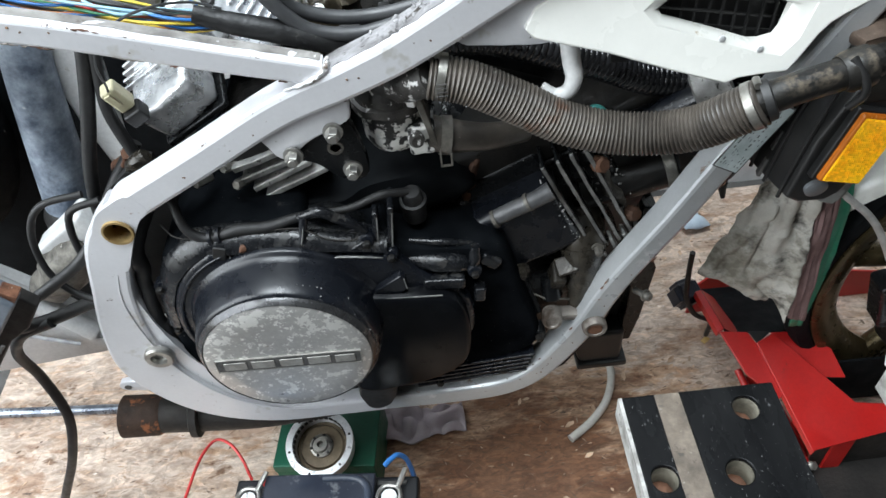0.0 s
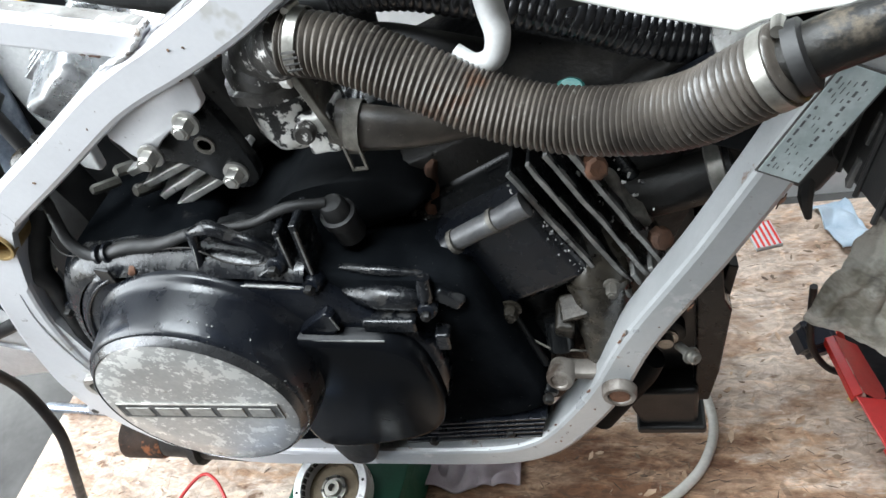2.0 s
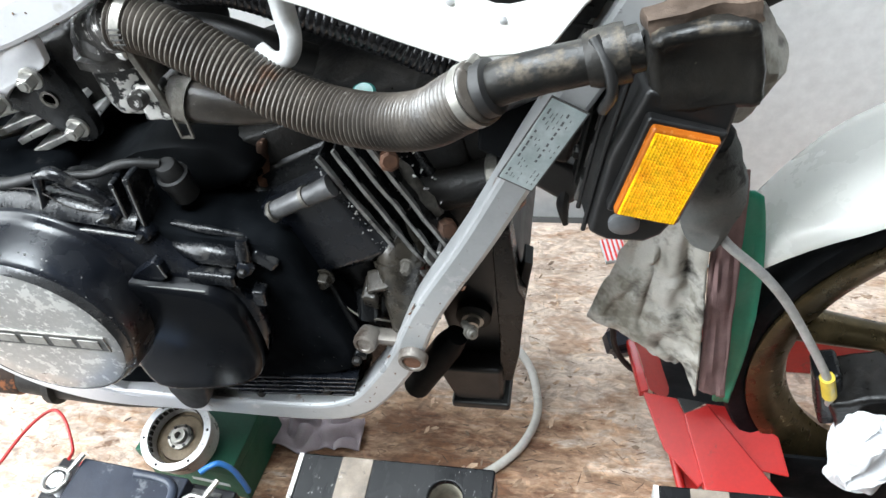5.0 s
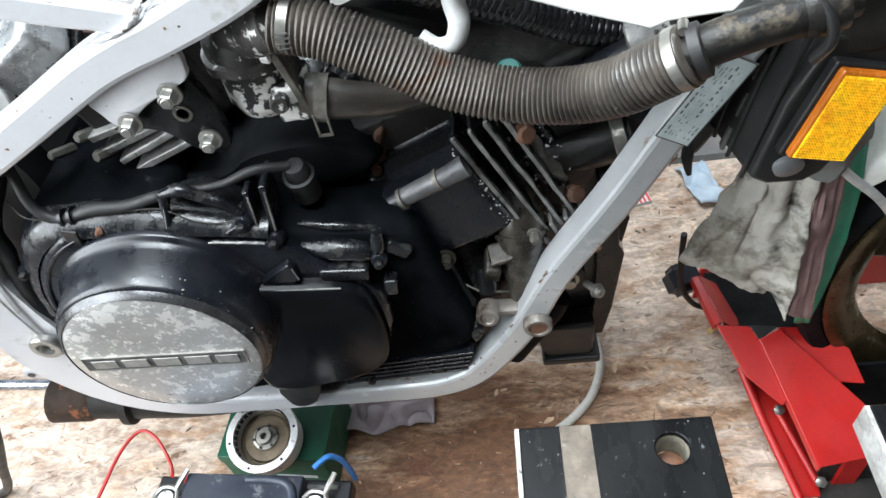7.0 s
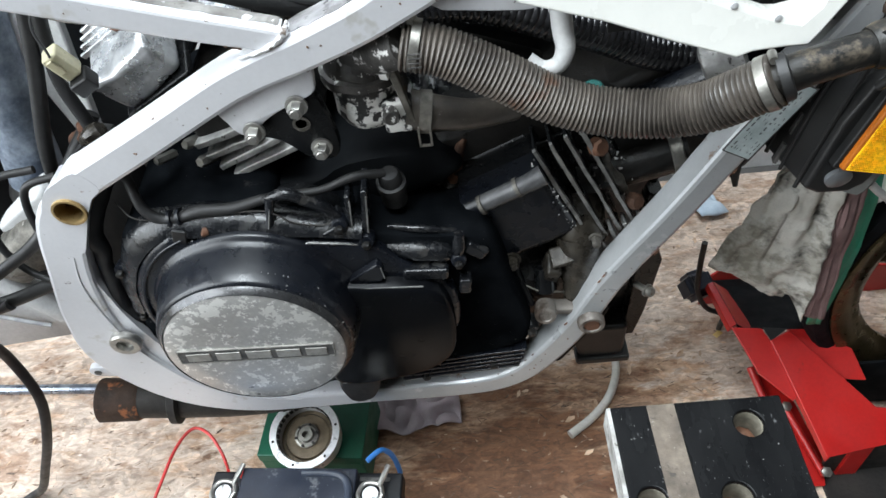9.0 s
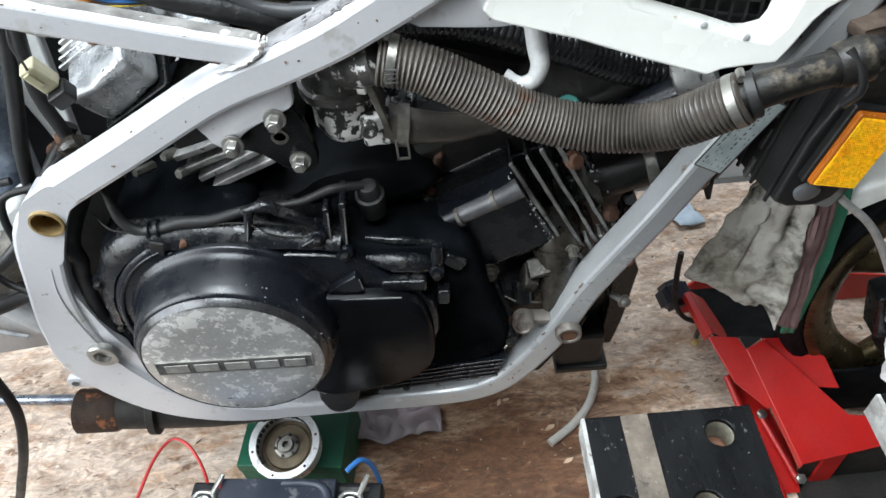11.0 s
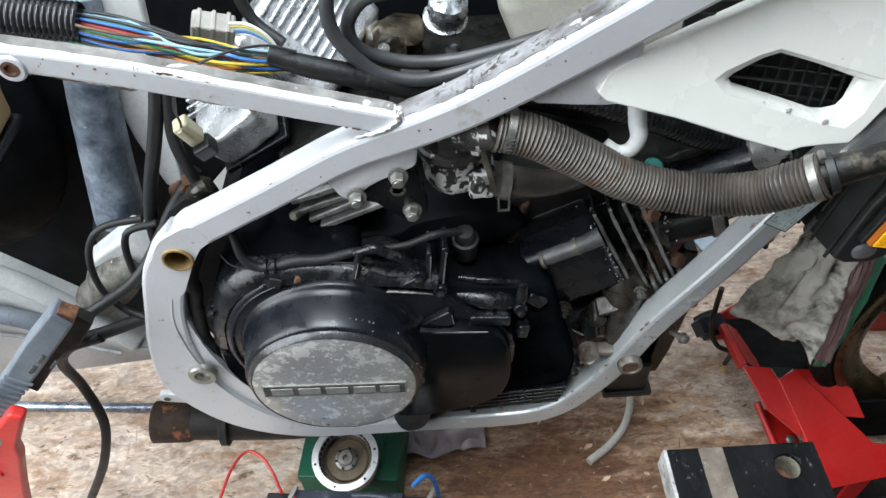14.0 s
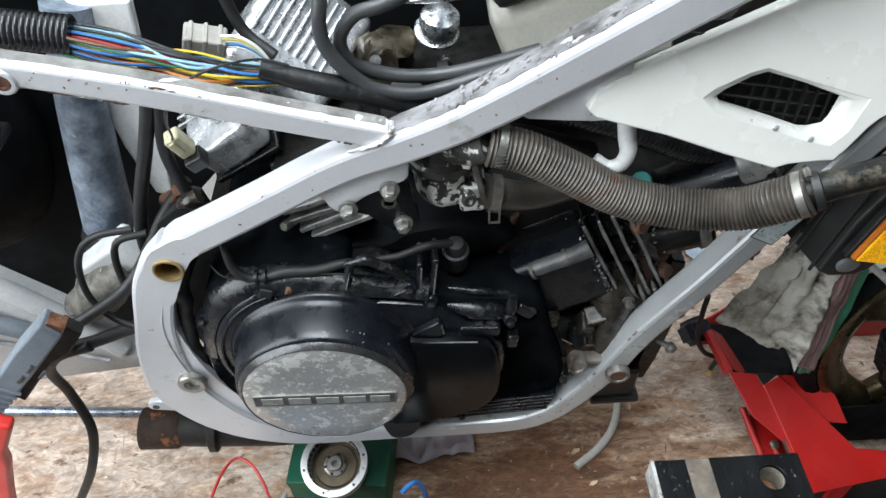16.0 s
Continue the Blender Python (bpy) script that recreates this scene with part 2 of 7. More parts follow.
battery_case = surf("battery_case", (0.004, 0.0045, 0.006), (0.010, 0.011, 0.014), 14, (0.32, 0.5), 0.0, 0.1, 300, [((0.16, 0.15, 0.14), 120, 0.24)])
blue_label = surf("blue_label", (0.015, 0.07, 0.20), (0.03, 0.16, 0.40), 40, (0.3, 0.5), 0.0, 0.05, 300, [((0.02, 0.025, 0.035), 70, 0.36)])
pale_label = surf("pale_label", (0.55, 0.60, 0.62), (0.64, 0.68, 0.7), 20, (0.3, 0.45), 0.0, 0.03)
plate_metal = surf("plate_metal", (0.36, 0.43, 0.43), (0.54, 0.61, 0.61), 50, (0.3, 0.5), 0.2, 0.2, 300, [((0.20, 0.22, 0.23), 110, 0.32), ((0.78, 0.80, 0.80), 75, 0.33)])
block_black = surf("block_black", (0.003, 0.0032, 0.0036), (0.009, 0.0092, 0.0096), 26, (0.12, 0.40), 0.0, 0.06, 220, [((0.035, 0.035, 0.035), 30, 0.36), ((0.30, 0.30, 0.29), 620, 0.31), ((0.12, 0.12, 0.12), 120, 0.30)], spec=0.10, stretch=(1.0, 0.35, 1.0))
block_stripe = surf("block_stripe", (0.078, 0.061, 0.046), (0.16, 0.128, 0.098), 55, (0.6, 0.8), 0.0, 0.5, 240, [((0.045, 0.037, 0.03), 75, 0.36), ((0.24, 0.22, 0.19), 210, 0.33)], grit=0.5)
raw_edge = surf("raw_edge", (0.20, 0.19, 0.175), (0.46, 0.45, 0.43), 60, (0.6, 0.8), 0.0, 0.5, 300, [((0.05, 0.045, 0.04), 150, 0.36)], grit=0.5)
def osb_material(name, island):
    """Strand board: pale pinkish wood streaked along its length, with a broad ragged brown area under the engine and
    dark spots.
    """
    m = surf(name, (0.48, 0.375, 0.30), (0.74, 0.63, 0.545), 34, (0.5, 0.75), 0.0, 0.4, 160, [((0.41, 0.29, 0.215), 20, 0.42), ((0.23, 0.145, 0.095), 26, 0.345), ((0.08, 0.058, 0.045), 40, 0.315), ((0.80, 0.73, 0.66), 70, 0.33)], stretch=(0.45, 1, 1), island=island)
    t = m.node_tree
    n, link = t.nodes, t.links.new
    bsdf = n["Principled BSDF"]
    before = bsdf.inputs["Base Color"].links[0].from_socket
    tc = n.new("ShaderNodeNewGeometry")
    streak = n.new("ShaderNodeMapping")
    streak.inputs["Scale"].default_value = (0.45, 1.5, 1.0)
    link(tc.outputs["Position"], streak.inputs["Vector"])
    wob = n.new("ShaderNodeTexNoise")
    wob.inputs["Scale"].default_value, wob.inputs["Detail"].default_value, wob.inputs["Roughness"].default_value = 12.0, 8.0, 0.68
    link(streak.outputs["Vector"], wob.inputs["Vector"])
    off = n.new("ShaderNodeVectorMath")
    off.operation = "MULTIPLY_ADD"
    off.inputs[1].default_value, off.inputs[2].default_value = (0.9, 0.46, 0.0), (-0.45, -0.23, 0.0)
    link(wob.outputs["Color"], off.inputs[0])
    add = n.new("ShaderNodeVectorMath")
    add.operation = "ADD"
    link(tc.outputs["Position"], add.inputs[0])
    link(off.outputs["Vector"], add.inputs[1])
    # Ellipse under the engine within which the board turns browner.
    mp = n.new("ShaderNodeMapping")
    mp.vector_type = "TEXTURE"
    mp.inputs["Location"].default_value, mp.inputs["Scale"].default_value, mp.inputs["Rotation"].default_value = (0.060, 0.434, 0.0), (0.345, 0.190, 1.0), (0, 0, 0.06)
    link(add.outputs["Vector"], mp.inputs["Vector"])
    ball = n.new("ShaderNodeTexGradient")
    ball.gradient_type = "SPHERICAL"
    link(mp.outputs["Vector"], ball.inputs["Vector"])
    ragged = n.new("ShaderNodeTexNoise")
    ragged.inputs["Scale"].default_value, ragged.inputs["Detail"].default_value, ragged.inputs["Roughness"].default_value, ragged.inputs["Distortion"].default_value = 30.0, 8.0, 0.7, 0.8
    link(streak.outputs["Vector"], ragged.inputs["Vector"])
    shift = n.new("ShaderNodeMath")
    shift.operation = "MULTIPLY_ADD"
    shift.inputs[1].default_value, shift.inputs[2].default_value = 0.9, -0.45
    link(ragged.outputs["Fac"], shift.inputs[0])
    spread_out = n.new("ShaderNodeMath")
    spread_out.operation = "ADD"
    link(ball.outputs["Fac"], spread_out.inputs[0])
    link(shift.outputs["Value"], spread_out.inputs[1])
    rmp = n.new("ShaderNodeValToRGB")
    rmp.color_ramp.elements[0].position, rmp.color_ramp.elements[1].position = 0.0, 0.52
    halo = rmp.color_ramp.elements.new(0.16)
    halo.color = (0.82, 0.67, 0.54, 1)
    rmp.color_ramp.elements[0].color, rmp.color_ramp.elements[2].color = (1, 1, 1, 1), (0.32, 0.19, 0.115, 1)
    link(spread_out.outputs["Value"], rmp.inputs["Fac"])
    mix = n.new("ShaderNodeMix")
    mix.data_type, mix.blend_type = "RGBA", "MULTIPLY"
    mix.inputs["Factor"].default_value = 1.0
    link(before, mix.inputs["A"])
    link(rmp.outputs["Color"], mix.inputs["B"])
    crinkle = n.new("ShaderNodeMapping")
    crinkle.inputs["Scale"].default_value = (0.55, 1.0, 1.0)
    link(tc.outputs["Position"], crinkle.inputs["Vector"])
    fib = n.new("ShaderNodeTexNoise")
    fib.inputs["Scale"].default_value, fib.inputs["Detail"].default_value, fib.inputs["Roughness"].default_value, fib.inputs["Distortion"].default_value = 70.0, 9.0, 0.72, 1.6
    link(crinkle.outputs["Vector"], fib.inputs["Vector"])
    tone = n.new("ShaderNodeValToRGB")
    tone.color_ramp.elements[0].position, tone.color_ramp.elements[1].position = 0.36, 0.60
    tone.color_ramp.elements[0].color, tone.color_ramp.elements[1].color = (0.36, 0.30, 0.26, 1), (1.15, 1.12, 1.08, 1)
    link(fib.outputs["Fac"], tone.inputs["Fac"])
    mix2 = n.new("ShaderNodeMix")
    mix2.data_type, mix2.blend_type = "RGBA", "MULTIPLY"
    mix2.inputs["Factor"].default_value = 0.62
    link(mix.outputs["Result"], mix2.inputs["A"])
    link(tone.outputs["Color"], mix2.inputs["B"])
    link(mix2.outputs["Result"], bsdf.inputs["Base Color"])
    return m


osb_board = osb_material("osb_board", 0.0)
osb_strand = osb_material("osb_strand", 0.26)
dark_surround = surf("dark_surround", (0.06, 0.05, 0.042), (0.12, 0.10, 0.085), 4, (0.7, 0.9), 0.0, 0.3, 60)
chip_wood = surf("chip_wood", (0.20, 0.125, 0.08), (0.56, 0.42, 0.31), 30, (0.6, 0.8), 0.0, 0.3, island=0.6)
crack_brown = surf("crack_brown", (0.07, 0.045, 0.03), (0.20, 0.13, 0.088), 30, (0.6, 0.8), 0.0, 0.2, island=0.5)
wall_paint = surf("wall_paint", (0.74, 0.75, 0.75), (0.80, 0.81, 0.81), 2.2, (0.6, 0.8), 0.0, 0.15, 60)
dark_roof = surf("dark_roof", (0.08, 0.07, 0.06), (0.15, 0.135, 0.12), 3, (0.7, 0.9), 0.0, 0.2, 60)
concrete = surf("concrete", (0.045, 0.043, 0.041), (0.10, 0.097, 0.092), 5, (0.7, 0.9), 0.0, 0.4, 90)
wire_colours = {k: surf("wire_" + k, c, tuple(min(1, v * 1.3) for v in c), 40, (0.3, 0.45), 0.0, 0.05) for k, c in {
    "red": (0.40, 0.02, 0.018), "yellow": (0.62, 0.46, 0.05), "blue": (0.03, 0.16, 0.45), "light_blue": (0.28, 0.45, 0.55), "green": (0.04, 0.2, 0.09),
    "white": (0.6, 0.6, 0.58), "orange": (0.6, 0.2, 0.04), "black": (0.015, 0.015, 0.015), "brown": (0.14, 0.07, 0.04)}.items()}


chipped_silver = surf("chipped_silver", (0.05, 0.036, 0.027), (0.19, 0.17, 0.15), 45, (0.35, 0.6), 0.3, 0.4, 260, [((0.18, 0.10, 0.06), 80, 0.34)], spread=(0.38, 0.52))
pump_grime = surf("pump_grime", (0.012, 0.0105, 0.0085), (0.055, 0.047, 0.036), 45, (0.15, 0.45), 0.2, 0.5, 200, [((0.20, 0.18, 0.15), 110, 0.29)])
pale_fin = surf("pale_fin", (0.22, 0.215, 0.205), (0.58, 0.57, 0.55), 45, (0.4, 0.6), 0.5, 0.5, 300, [((0.06, 0.05, 0.045), 50, 0.36), ((0.03, 0.028, 0.026), 140, 0.36)])
brown_alloy = surf("brown_alloy", (0.05, 0.035, 0.026), (0.14, 0.10, 0.075), 45, (0.5, 0.7), 0.3, 0.5, 260)
flaked_black = surf("flaked_black", (0.012, 0.011, 0.010), (0.06, 0.055, 0.05), 50, (0.35, 0.6), 0.1, 0.6, 240, [((0.55, 0.54, 0.52), 110, 0.41)])


def amber_material():
    """A moulded reflector: amber plastic over tiny bright prisms."""
    m = surf("amber_lens", (0.98, 0.40, 0.004), (1.0, 0.60, 0.012), 60, (0.10, 0.25), 0.0, 0.0, coat=0.5, island=0.18)
    return m


amber_lens = amber_material()
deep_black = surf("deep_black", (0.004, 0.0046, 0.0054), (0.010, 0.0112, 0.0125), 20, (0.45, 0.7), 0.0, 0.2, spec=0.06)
weld_scale = surf("weld_scale", (0.12, 0.09, 0.07), (0.66, 0.66, 0.66), 110, (0.4, 0.7), 0.2, 0.6, 400, spread=(0.42, 0.5))
blue_rag = surf("blue_rag", (0.36, 0.46, 0.56), (0.55, 0.64, 0.72), 24, (0.85, 0.95), 0.0, 0.6, 800)
yellow_wood = surf("yellow_wood", (0.55, 0.36, 0.10), (0.66, 0.46, 0.18), 60, (0.5, 0.7), 0.0, 0.3)
hole_wood = surf("hole_wood", (0.07, 0.064, 0.048), (0.22, 0.20, 0.155), 60, (0.6, 0.8), 0.0, 0.3)
tape_black = surf("tape_black", (0.004, 0.004, 0.0045), (0.013, 0.013, 0.013), 60, (0.35, 0.6), 0.0, 0.5, 260, [((0.06, 0.057, 0.053), 90, 0.31)])
worn_chrome = surf("worn_chrome", (0.30, 0.31, 0.32), (0.62, 0.64, 0.66), 50, (0.15, 0.4), 0.9, 0.3, 200, [((0.06, 0.05, 0.04), 60, 0.38)])
rod_steel = surf("rod_steel", (0.16, 0.18, 0.22), (0.38, 0.41, 0.46), 40, (0.2, 0.4), 0.85, 0.2, 200, [((0.06, 0.055, 0.05), 60, 0.32)])
# Frame silver with shade put into its colour, plus rust and dark specks.
shaded_silver = surf("shaded_silver", (0.35, 0.36, 0.365), (0.45, 0.46, 0.465), 12, (0.25, 0.4), 0.35, 0.05, 300, [((0.20, 0.12, 0.075), 40, 0.33), ((0.15, 0.14, 0.13), 110, 0.30), ((0.50, 0.50, 0.50), 26, 0.34)], grit=0.12)
worn_zinc = surf("worn_zinc", (0.20, 0.19, 0.17), (0.36, 0.35, 0.32), 70, (0.3, 0.5), 0.8, 0.2, 300, [((0.12, 0.09, 0.06), 90, 0.33)])
navy_plastic = surf("navy_plastic", (0.006, 0.008, 0.016), (0.012, 0.015, 0.028), 20, (0.3, 0.5), 0.0, 0.1)
loop_rubber = surf("loop_rubber", (0.035, 0.036, 0.038), (0.06, 0.061, 0.063), 30, (0.35, 0.5), 0.0, 0.1)
dirty_brass = surf("dirty_brass", (0.014, 0.011, 0.007), (0.085, 0.068, 0.042), 50, (0.25, 0.5), 0.6, 0.5, 220, [((0.34, 0.31, 0.24), 70, 0.33), ((0.012, 0.010, 0.008), 45, 0.38)])
beige_tank = surf("beige_tank", (0.40, 0.38, 0.33), (0.50, 0.48, 0.42), 14, (0.3, 0.5), 0.0, 0.1, 300, [((0.15, 0.12, 0.09), 60, 0.28)])
pale_plug = surf("pale_plug", (0.26, 0.245, 0.22), (0.38, 0.36, 0.325), 40, (0.4, 0.6), 0.0, 0.1)
rag_grey = surf("rag_grey", (0.10, 0.105, 0.10), (0.19, 0.195, 0.185), 24, (0.85, 0.95), 0.0, 0.6, 700, [((0.05, 0.05, 0.048), 30, 0.38)])
rubber_grey = surf("rubber_grey", (0.06, 0.06, 0.06), (0.10, 0.10, 0.098), 30, (0.6, 0.8), 0.0, 0.3)
clamp_grey = surf("clamp_grey", (0.115, 0.135, 0.16), (0.19, 0.215, 0.245), 20, (0.4, 0.55), 0.0, 0.1, 300, [((0.05, 0.055, 0.06), 60, 0.34)])
rotor_bronze = surf("rotor_bronze", (0.10, 0.075, 0.045), (0.17, 0.13, 0.085), 60, (0.4, 0.6), 0.4, 0.3, 300, [((0.05, 0.036, 0.022), 60, 0.33)])
braided = surf("braided", (0.30, 0.295, 0.28), (0.48, 0.47, 0.45), 60, (0.35, 0.5), 0.2, 0.5, 700)
white_cloth = surf("white_cloth", (0.62, 0.63, 0.65), (0.74, 0.75, 0.77), 20, (0.85, 0.95), 0.0, 0.6, 900)
handle_blue = surf("handle_blue", (0.020, 0.026, 0.040), (0.045, 0.055, 0.078), 30, (0.3, 0.5), 0.0, 0.1, 300, [((0.20, 0.20, 0.21), 120, 0.30)])
battery_top = surf("battery_top", (0.009, 0.012, 0.022), (0.021, 0.027, 0.042), 14, (0.28, 0.5), 0.0, 0.12, 300, [((0.10, 0.105, 0.115), 26, 0.36), ((0.30, 0.30, 0.30), 170, 0.29)])
amber_rim = surf("amber_rim", (0.34, 0.085, 0.008), (0.42, 0.12, 0.012), 60, (0.2, 0.3), 0.0, 0.0)


# ---- mesh helpers ----
def part(name, bm, material, parent=None, label="", smooth=True, bevel=0.0, angle=38):
    """One mesh object from a bmesh, under a thing or a part."""
    me = bpy.data.meshes.new(name)
    bmesh.ops.recalc_face_normals(bm, faces=bm.faces)
    bm.to_mesh(me)
    bm.free()
    for mtl in material if isinstance(material, (list, tuple)) else [material]:
        me.materials.append(mtl)
    ob = new(name, me)
    if smooth:
        me.shade_smooth()
        me.set_sharp_from_angle(angle=radians(angle))
    if bevel:
        k = ob.modifiers.new("bevel", "BEVEL")
        k.width, k.segments, k.limit_method, k.angle_limit = bevel, 2, "ANGLE", radians(40)
        k.harden_normals = True
    if parent:
        ob.parent = parent
    if label:
        ob["label"] = label
    return ob


def thing(name, label, category, at=(0, 0, 0), group="", kind=""):
    ob = new(name)
    ob.empty_display_size = 0.02
    ob.location = at
    return tagged(ob, label, category, group, kind)


def spline(rows, steps=6):
    """Catmull-Rom through rows of numbers."""
    p = [np.array(r, float) for r in rows]
    p = [2 * p[0] - p[1]] + p + [2 * p[-1] - p[-2]]
    out = []
    for i in range(1, len(p) - 2):
        for s in range(steps):
            u = s / steps
            a, b, c, d = p[i - 1 : i + 3]
            out.append(0.5 * (2 * b + (c - a) * u + (2 * a - 5 * b + 4 * c - d) * u * u + (3 * b - a - 3 * c + d) * u**3))
    return out + [p[-2]]


def bridge(bm, rings, closed=True, caps=True):
    vs = [[bm.verts.new(v) for v in ring] for ring in rings]
    n = len(vs[0])
    for a, b in zip(vs, vs[1:]):
        for i in range(n if closed else n - 1):
            j = (i + 1) % n
            bm.faces.new((a[i], a[j], b[j], b[i]))
    if caps and closed:
        bm.faces.new(vs[0][::-1])
        bm.faces.new(vs[-1])
    return bm


def box_tube(rows, y0, y1, bev=0.004, steps=5, bm=None):
    """A tube of rectangular section along rows of (x, z, width) in an upright plane, from y0 (near) to y1."""
    bm = bm or bmesh.new()
    pts = spline(rows, steps)
    rings = []
    for i, p in enumerate(pts):
        t = pts[min(i + 1, len(pts) - 1)][:2] - pts[max(i - 1, 0)][:2]
        t /= np.linalg.norm(t)
        nx, nz, h = -t[1], t[0], p[2] / 2
        sec = []
        for cu, cv, su, sv in ((h, y0, -1, 1), (h, y1, -1, -1), (-h, y1, 1, -1), (-h, y0, 1, 1)):
            e = ((0, bev * sv), (bev * su * 0.3, bev * sv * 0.3), (bev * su, 0))
            if (su, sv) in ((-1, -1), (1, 1)):
                e = e[::-1]
            if (su, sv) == (-1, 1):
                e = ((bev * su, 0), (bev * su * 0.3, bev * sv * 0.3), (0, bev * sv))
            elif (su, sv) == (-1, -1):
                e = ((0, bev * sv), (bev * su * 0.3, bev * sv * 0.3), (bev * su, 0))
            elif (su, sv) == (1, -1):
                e = ((bev * su, 0), (bev * su * 0.3, bev * sv * 0.3), (0, bev * sv))
            else:
                e = ((0, bev * sv), (bev * su * 0.3, bev * sv * 0.3), (bev * su, 0))
            for du, dv in e:
                sec.append((p[0] + nx * (cu + du), cv + dv, p[1] + nz * (cu + du)))
        rings.append(sec)
    return bridge(bm, rings)


def tube(rows, radius, sides=12, steps=6, bm=None, ribs=0.0, pitch=0.006, caps=True):
    """A round tube along rows of (x, y, z); ribs: the height of its corrugation, one each pitch."""
    bm = bm or bmesh.new()
    pts = [Vector(p) for p in spline(rows, steps)]
    if ribs:
        dense, run = [], 0.0
        lens = [0.0]
        for a, b in zip(pts, pts[1:]):
            lens.append(lens[-1] + (b - a).length)
        count = int(lens[-1] / pitch) * 4
        for k in range(count + 1):
            s = lens[-1] * k / count
            i = min(max(int(np.searchsorted(lens, s)) - 1, 0), len(pts) - 2)
            u = (s - lens[i]) / max(lens[i + 1] - lens[i], 1e-9)
            dense.append(pts[i].lerp(pts[i + 1], u))
        pts = dense
    up, rings = None, []
    for i, p in enumerate(pts):
        t = (pts[min(i + 1, len(pts) - 1)] - pts[max(i - 1, 0)]).normalized()
        if up is None:
            up = t.orthogonal().normalized()
        up = (up - t * up.dot(t)).normalized()
        side = t.cross(up)
        r = radius if isinstance(radius, (int, float)) else float(np.interp(i / (len(pts) - 1), np.linspace(0, 1, len(radius)), radius))
        if ribs:
            r += ribs * (0.0, 0.75, 1.0, 0.75)[i % 4]
        rings.append([p + (up * math.cos(a) + side * math.sin(a)) * r for a in (2 * math.pi * k / sides for k in range(sides))])
    return bridge(bm, rings, caps=caps)


def lathe(profile, at, axis=(0, -1, 0), sides=32, bm=None, caps=True):
    """A turned body: profile rows of (distance along the axis, radius)."""
    bm = bm or bmesh.new()
    ax = Vector(axis).normalized()
    u = ax.orthogonal().normalized()
    v = ax.cross(u)
    at = Vector(at)
    rings = [[at + ax * d + (u * math.cos(a) + v * math.sin(a)) * r for a in (2 * math.pi * k / sides for k in range(sides))] for d, r in profile]
    return bridge(bm, rings, caps=caps)


def plate(outline, y0, y1, bm=None, inset=0.0, dome=0.0):
    """A slab with an outline of (x, z), from y0 (near) to y1; inset and dome chamfer its near edge."""
    bm = bm or bmesh.new()
    c = np.mean(np.array(outline, float), axis=0)

    def shrunk(k):
        out = []
        for x, z in outline:
            d = np.array((x, z)) - c
            out.append(c + d * (1 - k / max(np.linalg.norm(d), 1e-6)))
        return out

    rings = []
    if inset:
        rings.append([(x, y0, z) for x, z in shrunk(inset)])
        rings.append([(x, y0 + dome * 0.3, z) for x, z in shrunk(inset * 0.35)])
        rings.append([(x, y0 + dome, z) for x, z in outline])
    else:
        rings.append([(x, y0, z) for x, z in outline])
    rings.append([(x, y1, z) for x, z in outline])
    return bridge(bm, rings)


def block(size, m, bm=None):
    """A box of that size about the origin of the pose m."""
    bm = bm or bmesh.new()
    bmesh.ops.create_cube(bm, size=1.0, matrix=m @ Matrix.Diagonal((*size, 1)))
    return bm


def smooth_outline(points, steps=4):
    p = list(points)
    q = spline([p[-1], *p, p[0], p[1]], steps)
    return [tuple(v[:2]) for v in q[steps : steps * (len(p) + 1)]]


def circle(x, z, r, n=32, a0=0.0, a1=2 * math.pi):
    return [(x + r * math.cos(a0 + (a1 - a0) * k / n), z + r * math.sin(a0 + (a1 - a0) * k / n)) for k in range(n)]


def hex_bolt(parent, at, r=0.0075, material=None, axis=(0, -1, 0), washer=True, length=0.008):
    """A hexagon bolt head with its washer and the rounded top."""
    bm = bmesh.new()
    if washer:
        lathe([(0, r * 1.35), (0.0018, r * 1.35), (0.002, r * 1.25)], at, axis, 20, bm)
    o = Vector(at) + Vector(axis) * 0.0015
    lathe([(0, r), (length * 0.8, r), (length, r * 0.84)], o, axis, 6, bm)
    lathe([(length * 0.9, r * 0.62), (length * 1.06, r * 0.6), (length * 1.12, r * 0.5)], o, axis, 14, bm)
    return part("bolt", bm, material or zinc, parent)


def lumpy(bm, amount, scale, seed=0.0):
    for v in bm.verts:
        v.co += Vector(noise.noise_vector(v.co * scale + Vector((seed, seed * 2, 0)))) * amount
    return bm


